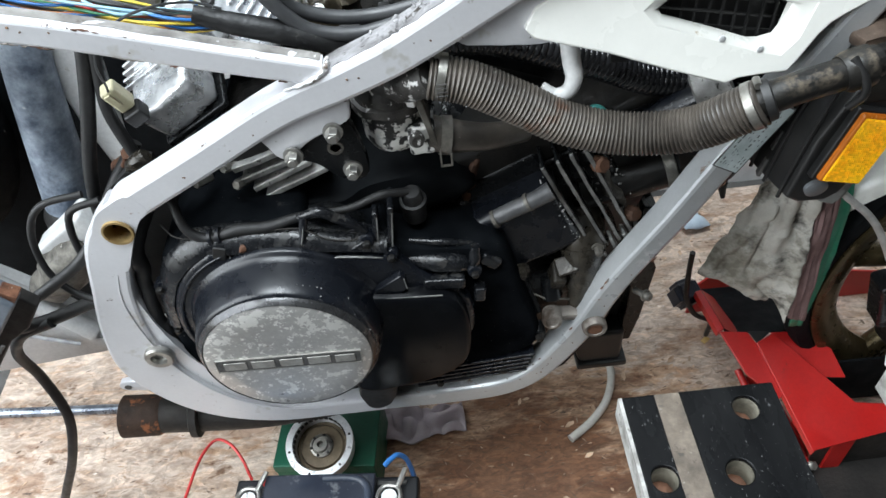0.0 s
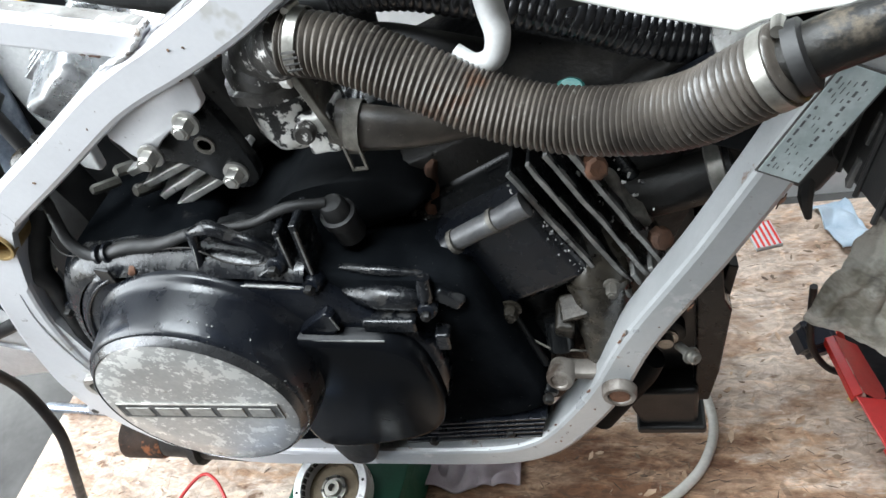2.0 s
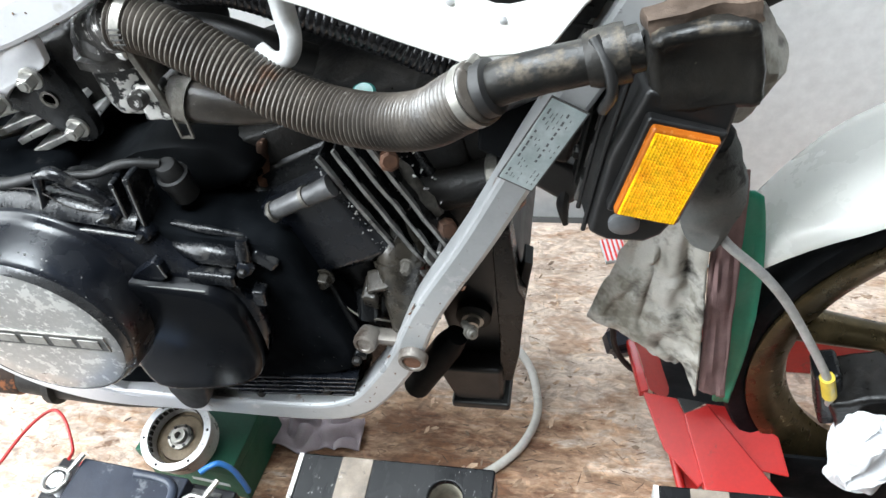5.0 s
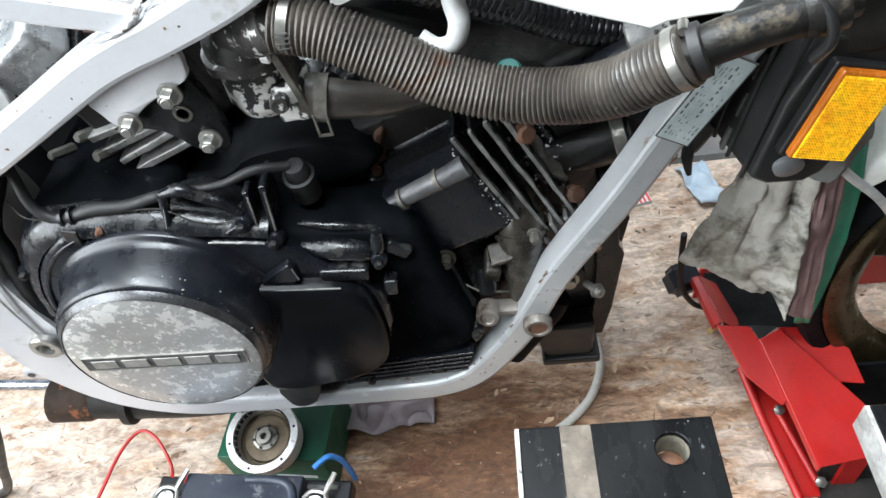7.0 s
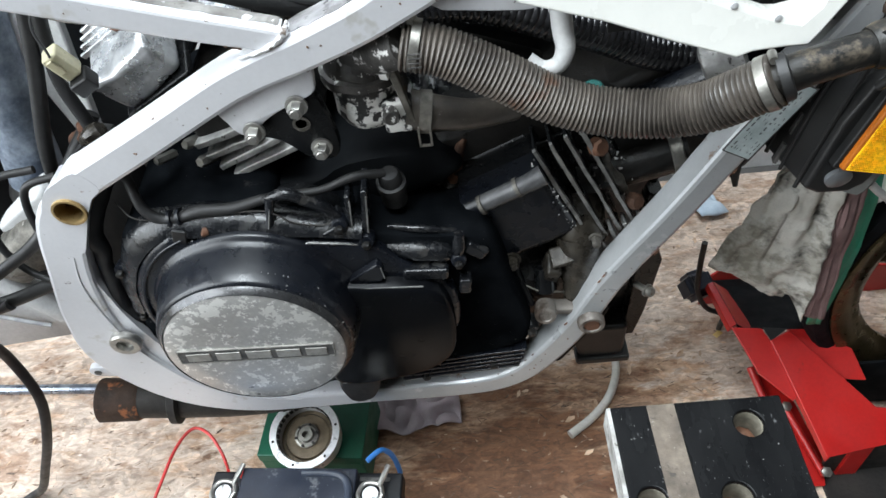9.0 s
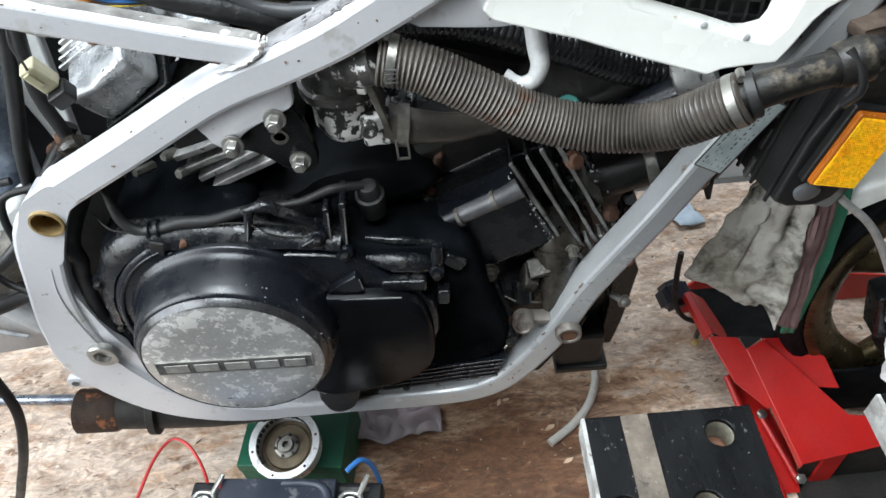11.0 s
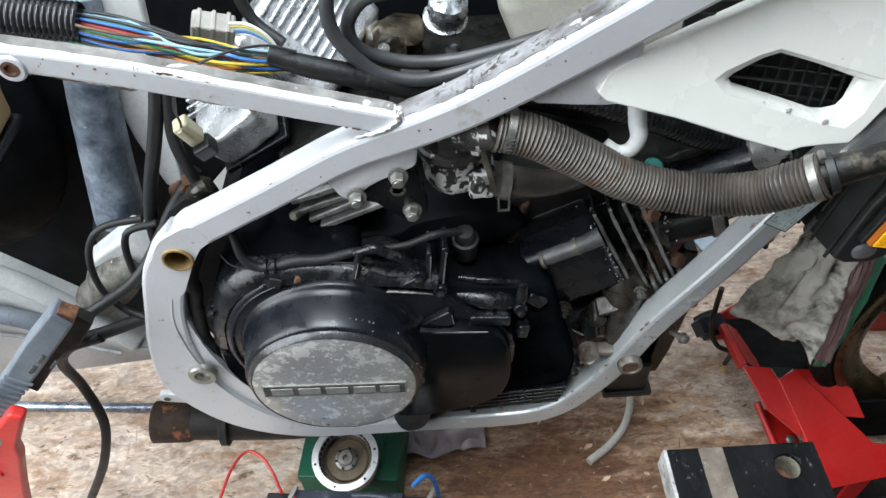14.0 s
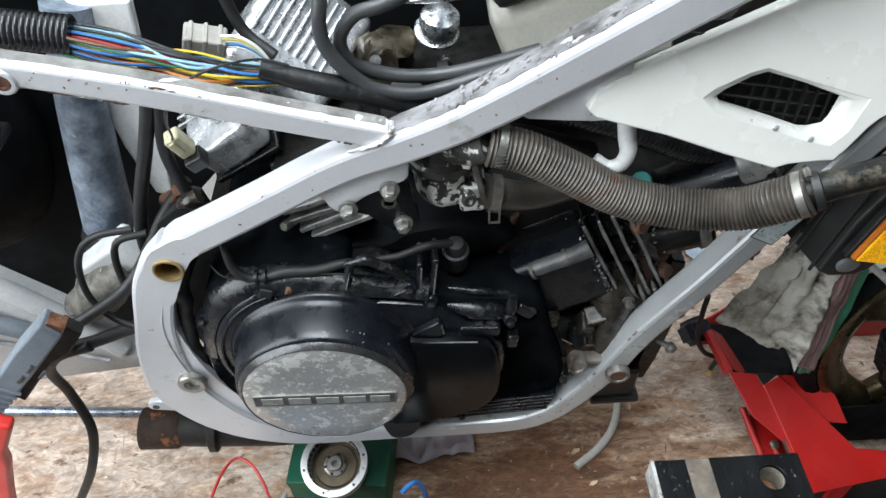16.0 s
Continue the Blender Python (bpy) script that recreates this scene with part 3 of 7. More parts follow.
# ---- the shed ----
def shed():
    bm = block((1.75, 0.745, 0.018), pose(0.2, 0.5725, -0.009))
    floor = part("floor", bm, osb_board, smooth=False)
    tagged(floor, "stained oriented strand board laid as a work surface", "floor", kind="structure")
    # Ground added and kept dark so the black covers mirror little light.
    bm = block((5.2, 4.2, 0.1), pose(0.2, -0.6, -0.07))
    tagged(part("ground", bm, concrete, smooth=False), "dark ground added round the board to cut reflections", "floor", kind="structure")
    # East and south walls are unseen, added dark to cut stray light.
    for name, size, at in (("wall_north", (5.2, 0.1, 2.6), (0.2, 1.03, 1.26)), ("wall_east", (0.1, 4.2, 2.6), (2.85, -0.6, 1.26)), ("wall_south", (5.2, 0.1, 2.6), (0.2, -2.7, 1.26))):
        tagged(part(name, block(size, pose(*at)), wall_paint if name == "wall_north" else dark_surround, smooth=False), "off-white painted shed wall" if name == "wall_north" else "unseen dark wall added to cut stray light", "wall", kind="structure")
    # West wall and roof are unseen too, dark, with gaps for the daylight.
    bm = bmesh.new()
    for size, at in (((0.1, 1.4, 2.6), (-1.75, -2.0, 1.26)), ((0.1, 0.5, 2.6), (-1.75, 1.15, 1.26)), ((0.1, 2.2, 0.3), (-1.75, -0.2, 2.41))):
        block(size, pose(*at), bm)
    tagged(part("wall_west", bm, dark_surround, smooth=False), "unseen dark wall added with a wide gap for daylight", "wall", kind="structure")
    bm = bmesh.new()
    for size, at in (((5.2, 2.6, 0.08), (0.2, -1.4, 2.6)), ((5.2, 0.1, 0.08), (0.2, 1.45, 2.6)), ((1.6, 1.3, 0.08), (-1.6, 0.65, 2.6)), ((1.5, 1.3, 0.08), (2.05, 0.65, 2.6))):
        block(size, pose(*at), bm)
    tagged(part("ceiling", bm, dark_roof, smooth=False), "unseen dark roof added with a gap for daylight", "ceiling", kind="structure")


shed()


def strands():
    """The pressed wood strands that lie proud on the board, too many to count."""
    rnd = random.Random(4)
    bm = bmesh.new()
    for _ in range(9000):
        x, y = rnd.uniform(-0.66, 0.86), rnd.uniform(0.28, 0.93)
        a = rnd.gauss(0.0, 0.35) if rnd.random() < 0.7 else rnd.uniform(0, math.pi)
        l, w, h = rnd.uniform(0.006, 0.040), rnd.uniform(0.0012, 0.0075), rnd.uniform(0.00005, 0.0003)
        ca, sa = math.cos(a), math.sin(a)
        out = [(-l, -w * rnd.uniform(0.1, 0.5)), (-l * 0.3, -w * 0.5), (l * 0.6, -w * 0.5), (l, -w * rnd.uniform(0, 0.4)), (l * rnd.uniform(0.7, 1), w * 0.4), (-l * 0.5, w * 0.5)]
        base = [bm.verts.new((x + u * ca * 0.5 - v * sa, y + u * sa * 0.5 + v * ca, 0.0001)) for u, v in out]
        top = [bm.verts.new((x + u * ca * 0.5 - v * sa, y + u * sa * 0.5 + v * ca, h + 0.0002)) for u, v in out]
        bm.faces.new(top)
        for i in range(6):
            bm.faces.new((base[i], base[(i + 1) % 6], top[(i + 1) % 6], top[i]))
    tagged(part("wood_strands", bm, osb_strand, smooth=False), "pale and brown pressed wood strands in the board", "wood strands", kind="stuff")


strands()


def chips():
    """Loose splinters, dark cracks between strands, flakes and grit on the board."""
    rnd = random.Random(9)

    def scatter(name, material, label, count, area, size, ratio, spread_angle, high):
        bm = bmesh.new()
        for _ in range(count):
            x, y = rnd.uniform(area[0], area[1]), rnd.uniform(area[2], area[3])
            w = rnd.uniform(*size)
            a = rnd.gauss(0, spread_angle)
            l = w * rnd.uniform(*ratio)
            ca, sa = math.cos(a), math.sin(a)
            ring = [(-l * 0.5, 0), (-l * rnd.uniform(0.1, 0.3), -w * rnd.uniform(0.3, 0.6)), (l * rnd.uniform(0.1, 0.35), -w * 0.4), (l * 0.5, w * rnd.uniform(-0.2, 0.3)), (l * rnd.uniform(-0.1, 0.2), w * rnd.uniform(0.3, 0.6))]
            low = [bm.verts.new((x + u * ca - v * sa, y + u * sa + v * ca, 0.0003)) for u, v in ring]
            top = [bm.verts.new((x + u * ca - v * sa, y + u * sa + v * ca, 0.00055 + rnd.uniform(0.2, 1) * high)) for u, v in ring]
            bm.faces.new(top)
            for k in range(5):
                bm.faces.new((low[k], low[(k + 1) % 5], top[(k + 1) % 5], top[k]))
        tagged(part(name, bm, material, smooth=False), label, name.replace("_", " "), kind="stuff")

    scatter("splinters", chip_wood, "loose pale splinters and grit on the board", 900, (-0.62, 0.75, 0.32, 0.92), (0.0008, 0.0030), (1.2, 5), 0.8, 0.0008)
    scatter("strand_cracks", crack_brown, "dark cracks between the pressed strands", 600, (-0.60, 0.70, 0.34, 0.90), (0.0004, 0.0011), (5, 18), 0.35, 0.00005)
    scatter("strand_cracks", crack_brown, "dark cracks in the brown strands under the engine", 500, (-0.12, 0.36, 0.34, 0.60), (0.0005, 0.0015), (4, 16), 0.5, 0.00005)
    scatter("wood_flakes", chip_wood, "broken warm brown flakes on the board", 260, (0.10, 0.70, 0.42, 0.90), (0.0025, 0.0065), (1.2, 3.0), 0.9, 0.0009)


chips()

# ---- the motorcycle ----
bike = thing("motorcycle", "partly stripped motorcycle with silver frame and black engine", "motorcycle", (0.0, 0.56, 0.0))


def bpart(name, bm, material, parent=None, label="", **k):
    """A part of the motorcycle, built in world metres."""
    ob = part(name, bm, material, None, label, **k)
    ob.parent = parent or bike
    ob.matrix_parent_inverse = Matrix.Translation((0, -0.56, 0)) if ob.parent == bike else Matrix.Identity(4)
    return ob


SPAR = [(-0.214, 0.532, 0.022), (-0.205, 0.537, 0.026), (-0.193, 0.5435, 0.0245), (-0.14, 0.571, 0.0235), (-0.09, 0.598, 0.023), (-0.07, 0.6075, 0.023), (-0.05, 0.615, 0.0235), (-0.03, 0.6215, 0.024), (0.006, 0.6355, 0.025), (0.03, 0.6475, 0.0255), (0.055, 0.661, 0.026), (0.10, 0.687, 0.027), (0.17, 0.728, 0.028), (0.26, 0.78, 0.03), (0.36, 0.838, 0.03)]
RAIL = [(-0.62, 0.737, 0.0155), (-0.4, 0.716, 0.0155), (-0.3, 0.7035, 0.0155), (-0.262, 0.696, 0.0155), (-0.19, 0.677, 0.0165), (-0.095, 0.647, 0.0165), (-0.05, 0.6335, 0.0155), (-0.040, 0.6300, 0.0155)]


def frame_part():
    fr = bpart("frame_spar", box_tube(SPAR, 0.44, 0.466, 0.0035), silver_paint, angle=20, label="silver painted box section frame tube with chips")
    loop = [(-0.2135, 0.5330, 0.025), (-0.236, 0.500, 0.034), (-0.254, 0.447, 0.034), (-0.265, 0.39, 0.044), (-0.263, 0.335, 0.054), (-0.230, 0.275, 0.048), (-0.175, 0.239, 0.030), (-0.1, 0.2335, 0.024), (-0.04, 0.2340, 0.024), (0.02, 0.2335, 0.0245), (0.062, 0.2365, 0.0245), (0.088, 0.2465, 0.0245), (0.109, 0.2650, 0.0245), (0.1335, 0.300, 0.0245), (0.151, 0.332, 0.024), (0.167, 0.370, 0.0225), (0.183, 0.401, 0.0215), (0.216, 0.457, 0.021), (0.2425, 0.507, 0.021), (0.262, 0.543, 0.022), (0.300, 0.608, 0.022), (0.34, 0.68, 0.022)]
    # The loop is split here so its front half can carry painted shade.
    joint = (-0.055, 0.23395, 0.0240)
    lo = bpart("frame_cradle", box_tube(loop[:8] + [joint], 0.44, 0.466, 0.0035), silver_paint, angle=20, label="curved silver frame tube behind the engine")
    down = bpart("frame_downtube", box_tube([joint] + loop[8:], 0.44, 0.466, 0.0035), shaded_silver, angle=20, label="silver frame tube under and before the engine, shade in its paint, rusty at its edges")
    ra = bpart("seat_rail", box_tube(RAIL, 0.4425, 0.459, 0.0022), silver_paint, angle=20, label="silver seat rail welded to the frame")
    inner = smooth_outline([(-0.242, 0.455), (-0.236, 0.40), (-0.226, 0.355), (-0.200, 0.300), (-0.165, 0.262), (-0.13, 0.243), (-0.16, 0.236), (-0.21, 0.262), (-0.245, 0.31), (-0.256, 0.37), (-0.254, 0.43)], 3)
    bpart("cradle_plate", plate(inner, 0.443, 0.450, inset=0.0015, dome=0.0015), silver_paint, lo, "pressed plate welded inside the frame curve")
    seam = [(-0.240, 0.470), (-0.2475, 0.445), (-0.250, 0.42), (-0.2475, 0.38), (-0.238, 0.335), (-0.215, 0.29), (-0.185, 0.262), (-0.15, 0.246), (-0.12, 0.2405)]
    bpart("cradle_seam", tube([(x, 0.4398, z) for x, z in seam], [0.0003, 0.0009, 0.0010, 0.0010, 0.0009, 0.0003], 8), silver_paint, lo, "pressed fold in the frame plate")
    return fr, lo, ra, down


spar, cradle, rail, downtube = frame_part()


def bored(ob, at, r):
    """Cuts a round hole along y through a mesh, for good."""
    me = bpy.data.meshes.new("bore")
    bm = lathe([(-0.05, r), (0.05, r)], at, sides=32)
    bmesh.ops.recalc_face_normals(bm, faces=bm.faces)
    bm.to_mesh(me)
    bm.free()
    bore = new("bore", me)
    k = ob.modifiers.new("bore", "BOOLEAN")
    k.object, k.operation, k.solver = bore, "DIFFERENCE", "EXACT"
    bpy.context.view_layer.update()
    made = bpy.data.meshes.new_from_object(ob.evaluated_get(bpy.context.evaluated_depsgraph_get()))
    ob.modifiers.remove(k)
    ob.data = made
    bpy.data.objects.remove(bore)
    made.set_sharp_from_angle(angle=radians(20))


def frame_fittings():
    for ob in (spar, cradle):
        bored(ob, (-0.2195, 0.45, 0.5175), 0.0118)
    bm = lathe([(-0.028, 0.0112), (0.001, 0.0122), (0.0022, 0.0119), (0.0022, 0.0102), (-0.026, 0.0098)], (-0.2195, 0.44, 0.5175), sides=32, caps=False)
    lathe([(-0.026, 0.0112), (-0.0262, 0.002)], (-0.2195, 0.44, 0.5175), sides=32, bm=bm)
    corner = smooth_outline([(-0.2470, 0.496), (-0.2405, 0.516), (-0.230, 0.535), (-0.216, 0.5445), (-0.202, 0.5510), (-0.194, 0.545), (-0.1905, 0.5345), (-0.1985, 0.5275), (-0.2055, 0.5175), (-0.2125, 0.5055), (-0.2205, 0.4900), (-0.2300, 0.4740), (-0.242, 0.478)], 3)
    boss = bpart("corner_plate", plate(corner, 0.43988, 0.4460), silver_paint, cradle, angle=20)
    bored(boss, (-0.2195, 0.45, 0.5175), 0.0118)
    bpart("pivot_bush", bm, brass, cradle, "hollow brass bush in the frame")
    bm = lathe([(0, 0.0135), (0.005, 0.0135), (0.0065, 0.012), (0.0065, 0.0075), (0.001, 0.007)], (-0.246, 0.44, 0.361), sides=28)
    bpart("frame_nut", bm, zinc, cradle, "pale hollow bolt end")
    bm = lathe([(0, 0.0118), (0.006, 0.0115), (0.0075, 0.0105), (0.0075, 0.0078), (0.0055, 0.0072)], (0.157, 0.44, 0.334), sides=28, caps=False)
    lug = bpart("frame_lug", bm, chipped_silver, cradle, "worn lug on the frame")
    bpart("lug_bolt", lumpy(lathe([(0.0, 0.0072), (0.0062, 0.0070), (0.0066, 0.003)], (0.157, 0.44, 0.334), sides=20), 0.0008, 200), rusty_steel, lug, "rusted bolt end in the lug")
    bm = lathe([(-0.010, 0.0095), (0.001, 0.0098), (0.0040, 0.0090), (0.0050, 0.006), (0.0040, 0.0052), (0.004, 0.0)], (0.1185, 0.445, 0.342), (-0.15, -0.95, 0.2), sides=24, caps=False)
    box_tube([(0.1185, 0.3415, 0.0085), (0.134, 0.339, 0.0085), (0.152, 0.337, 0.0125)], 0.446, 0.460, 0.003, bm=bm)
    bpart("engine_mount", bm, chipped_silver, cradle, "corroded engine mount between lug and frame")
    boss = bpart("rail_boss", lathe([(-0.004, 0.0092), (0.0005, 0.0092), (0.0020, 0.0080), (0.0022, 0.0058), (0.0, 0.0050)], (-0.265, 0.443, 0.692), sides=28), silver_paint, rail)
    bpart("socket_screw", lumpy(lathe([(0, 0.0056), (0.0015, 0.0054), (0.0015, 0.0035), (0.0, 0.003)], (-0.265, 0.4425, 0.692), sides=18), 0.0004, 300), rusty_steel, boss, "rusted socket screw")
    bm = plate(smooth_outline([(-0.3115, 0.302), (-0.303, 0.3065), (-0.275, 0.298), (-0.268, 0.286), (-0.302, 0.291), (-0.311, 0.295)], 3), 0.452, 0.458, inset=0.001, dome=0.001)
    lug2 = bpart("stand_lug", bm, silver_paint, cradle, "small silver lug under the frame")
    bpart("lug_hole", lathe([(0, 0.0034), (0.0006, 0.0034)], (-0.304, 0.4515, 0.2985), sides=16), letter_dark, lug2)
    bm = lumpy(tube([(-0.066, 0.4420, 0.6235), (-0.054, 0.4410, 0.6265), (-0.044, 0.4408, 0.6300), (-0.0375, 0.4415, 0.6340), (-0.0345, 0.4440, 0.6375), (-0.034, 0.4520, 0.6385)], [0.0006, 0.0014, 0.0018, 0.0019, 0.0018, 0.0010], 10, 8), 0.0011, 320)
    bpart("weld_bead", bm, weld_scale, spar, "rough weld bead with rust")
    def top_strip(rows, first, last, near, far, lift, rough, steps=10):
        """A thin crust on the upper face of a box tube, with a ragged near edge."""
        pts = [p for p in spline(rows, steps) if first <= p[0] <= last]
        top, low = [], []
        for k, p in enumerate(pts):
            t = pts[min(k + 1, len(pts) - 1)] - pts[max(k - 1, 0)]
            w = min(1.0, k / 8, (len(pts) - 1 - k) / 4 + 0.2)
            n = Vector((-t[1], 0, t[0])).normalized() * (p[2] / 2 + lift * w - 0.0014 * (1 - w))
            wave = noise.noise(Vector((k * 0.55, rough * 900, 0)))
            ya = near + rough * wave + (far - near) * 0.35 * (1 - w)
            top.append((p[0] + n.x, ya, p[1] + n.z + 0.0006 * wave))
            low.append((p[0] + n.x, far, p[1] + n.z))
        mid = [tuple(0.5 * (a + b) for a, b in zip(u, v)) for u, v in zip(top, low)]
        mid = [(x, y, z + 0.0009 * noise.noise(Vector((k * 0.8, 4, 0)))) for k, (x, y, z) in enumerate(mid)]
        base = [[(x, y, z - 0.0022) for x, y, z in r] for r in (low, top)]
        bm = bridge(bmesh.new(), [top, mid, low, base[0], base[1], top], closed=False)
        bmesh.ops.remove_doubles(bm, verts=bm.verts, dist=0.00001)
        return bm

    fl = bpart("flaking_strip", top_strip(SPAR, -0.044, 0.33, 0.4470, 0.4656, 0.0006, 0.0030), flaking_paint, spar, "black and grey paint flaking off the top of the tube", smooth=False)
    bpart("rail_dirt", top_strip(RAIL, -0.300, -0.030, 0.4495, 0.4586, 0.0002, 0.0022), rail_dust, rail, "grey dust on the top of the rail", smooth=False)
    rnd = random.Random(40)
    bm = bmesh.new()
    line = [p for p in spline(SPAR, 12) if -0.015 < p[0] < 0.30]
    for _ in range(120):
        p = rnd.choice(line)
        z = p[1] + (p[2] / 2) / math.cos(math.radians(28)) + 0.0004
        q = rnd.uniform(0.0008, 0.0024)
        block((q * 1.8, q, 0.0005), pose(p[0] + rnd.uniform(-0.004, 0.004), rnd.uniform(0.4465, 0.464), z + rnd.uniform(-0.001, 0.001), rnd.gauss(0, 9), -28 + rnd.gauss(0, 8), rnd.uniform(0, 180)), bm)
    tagged(bpart("flaked_paint", lumpy(bm, 0.0006, 300), flaking_paint, spar), "curled flakes of grey and white paint", kind="stuff")
    rnd = random.Random(12)
    for owner, line, n in ((downtube, [(0.10, 0.256), (0.1335, 0.300), (0.168, 0.370), (0.216, 0.457), (0.262, 0.543)], 12), (rail, [(-0.25, 0.694), (-0.19, 0.677), (-0.095, 0.647)], 9), (spar, [(-0.193, 0.5435), (-0.09, 0.598), (0.006, 0.6355), (0.10, 0.687)], 9)):
        bm = bmesh.new()
        for _ in range(n):
            u = rnd.random() * (len(line) - 1)
            k = min(int(u), len(line) - 2)
            x, z = (line[k][i] + (line[k + 1][i] - line[k][i]) * (u - k) for i in (0, 1))
            y = 0.4424 if owner is rail else 0.4399
            q = rnd.uniform(0.0004, 0.0009)
            lathe([(-0.0006, q), (0.0002, q * 0.9), (0.0004, q * 0.4)], (x + rnd.uniform(-0.002, 0.002), y, z + rnd.uniform(-0.0045, 0.0045)), (rnd.gauss(0, 0.2), -1, rnd.gauss(0, 0.2)), 7, bm=bm)
        tagged(bpart("rust_spots", lumpy(bm, 0.0007, 500), chip_rust, owner), "small rust chips in the paint", kind="stuff")
    # rust and grime that have crept along the edges of the tubes
    for owner, y, count, line in (
        (rail, 0.4432, 12, ((-0.30, 0.6958), (-0.262, 0.6885), (-0.19, 0.6690), (-0.095, 0.6388), (-0.052, 0.6260))),
        (rail, 0.4436, 9, ((-0.20, 0.6880), (-0.19, 0.6852), (-0.095, 0.6550), (-0.05, 0.6400))),
        (spar, 0.4418, 12, ((-0.03, 0.6095), (0.006, 0.6228), (0.055, 0.6480), (0.10, 0.6735), (0.17, 0.714))),
        (spar, 0.4418, 8, ((-0.193, 0.5555), (-0.14, 0.5825), (-0.09, 0.6092), (-0.05, 0.6262))),
        (downtube, 0.4418, 11, ((0.02, 0.2430), (0.058, 0.2475), (0.082, 0.2585), (0.101, 0.2760), (0.1235, 0.3060), (0.141, 0.338), (0.157, 0.375), (0.172, 0.406))),
        (downtube, 0.4418, 4, ((0.183, 0.380), (0.194, 0.396), (0.226, 0.452), (0.252, 0.502), (0.272, 0.537))),
    ):
        for k in range(count):
            u = rnd.random() * (len(line) - 1.25)
            ends = []
            for w in (u, u + rnd.uniform(0.04, 0.22)):
                p, q = line[min(int(w), len(line) - 2)], line[min(int(w), len(line) - 2) + 1]
                ends.append((p[0] + (q[0] - p[0]) * (w % 1), y, p[1] + (q[1] - p[1]) * (w % 1)))
            if ends[1][0] > ends[0][0]:
                g = rnd.uniform(0.0004, 0.0010)
                bpart("edge_rust", lumpy(tube([ends[0], tuple((p + q) / 2 for p, q in zip(*ends)), ends[1]], [g * 0.4, g, g * 0.4], 6, 4), 0.0009, 400), rusty_steel if k % 3 else chipped_silver, owner)
    gusset = smooth_outline([(-0.092, 0.585), (-0.070, 0.597), (-0.03, 0.610), (-0.0265, 0.598), (-0.030, 0.590), (-0.050, 0.581), (-0.064, 0.573), (-0.077, 0.5625), (-0.085, 0.566), (-0.089, 0.574)], 3)
    bpart("gusset", plate(gusset, 0.447, 0.452, inset=0.0012, dome=0.0012), silver_paint, spar, "silver gusset welded to the spar")


frame_fittings()


def engine():
    mass = [(-0.16, 0.235), (-0.215, 0.28), (-0.245, 0.36), (-0.24, 0.43), (-0.20, 0.455), (-0.16, 0.465), (-0.04, 0.475), (0.10, 0.52), (0.20, 0.53), (0.215, 0.44), (0.17, 0.33), (0.08, 0.25)]
    case = smooth_outline([(-0.226, 0.34), (-0.226, 0.40), (-0.219, 0.432), (-0.213, 0.455), (-0.198, 0.484), (-0.176, 0.498), (-0.13, 0.498), (-0.088, 0.497), (-0.078, 0.480), (-0.04, 0.474), (-0.022, 0.478), (-0.01, 0.466), (0.03, 0.458), (0.064, 0.452), (0.079, 0.438), (0.092, 0.39), (0.102, 0.354), (0.107, 0.32), (0.098, 0.299), (0.06, 0.286), (0.0, 0.276), (-0.05, 0.262), (-0.15, 0.255), (-0.205, 0.30)])
    eng = bpart("engine", plate(case, 0.444, 0.67, inset=0.007, dome=0.009), casing_black, label="black painted engine with worn casings")
    bpart("crankcase", plate(mass, 0.50, 0.68, inset=0.01, dome=0.01), black_grime, eng, "dark crankcase behind the covers")
    # shoulder of the casing: a round flange that runs out to the right in a ridge
    arc = [(-0.112 + 0.0985 * math.cos(radians(d)), 0.403 + 0.0985 * math.sin(radians(d))) for d in range(118, 262, 8)]
    ridge = [(-0.045, 0.295), (0.0, 0.302), (0.03, 0.32), (0.046, 0.36), (0.043, 0.40), (0.024, 0.424), (0.004, 0.440), (-0.010, 0.455), (-0.022, 0.464), (-0.05, 0.469), (-0.088, 0.475), (-0.128, 0.4815), (-0.146, 0.4835)]
    bpart("side_casing", plate(smooth_outline(arc + ridge, 2), 0.4318, 0.452, inset=0.005, dome=0.0055), black_gloss, eng, "black side casing with a rounded shoulder", angle=60)
    bpart("shoulder_bead", tube([(-0.112 + 0.0915 * math.cos(radians(d)), 0.4318, 0.403 + 0.0915 * math.sin(radians(d))) for d in range(112, 246, 12)], [0.0008, 0.0018, 0.0020, 0.0018, 0.0012], 10), black_gloss, eng)
    bpart("worn_ridge", lumpy(tube([(-0.070, 0.4332, 0.4712), (-0.045, 0.4330, 0.4680), (-0.024, 0.4332, 0.4630)], [0.0005, 0.0010, 0.0006], 8), 0.0004, 300), fin_metal, eng, "paint worn through to bare metal")
    bm = lathe([(-0.004, 0.0845), (0.0005, 0.0845), (0.0022, 0.0836), (0.0032, 0.0818), (0.0052, 0.0802), (0.010, 0.0792), (0.020, 0.0779), (0.030, 0.0764), (0.0355, 0.0752), (0.0382, 0.0738), (0.0388, 0.0715), (0.0380, 0.0692), (0.030, 0.0688)], (-0.112, 0.4325, 0.403), sides=112)
    bpart("alternator_housing", bm, black_gloss, eng, "glossy black round alternator housing", angle=50)
    bm = lathe([(0.0, 0.0728), (0.0070, 0.0728), (0.0115, 0.0702), (0.0122, 0.0692), (0.010, 0.0684)], (-0.112, 0.4005, 0.4022), sides=112, caps=False)
    bpart("cover_rim", bm, rim_metal, eng, "dull bevelled rim round the cover", angle=25)
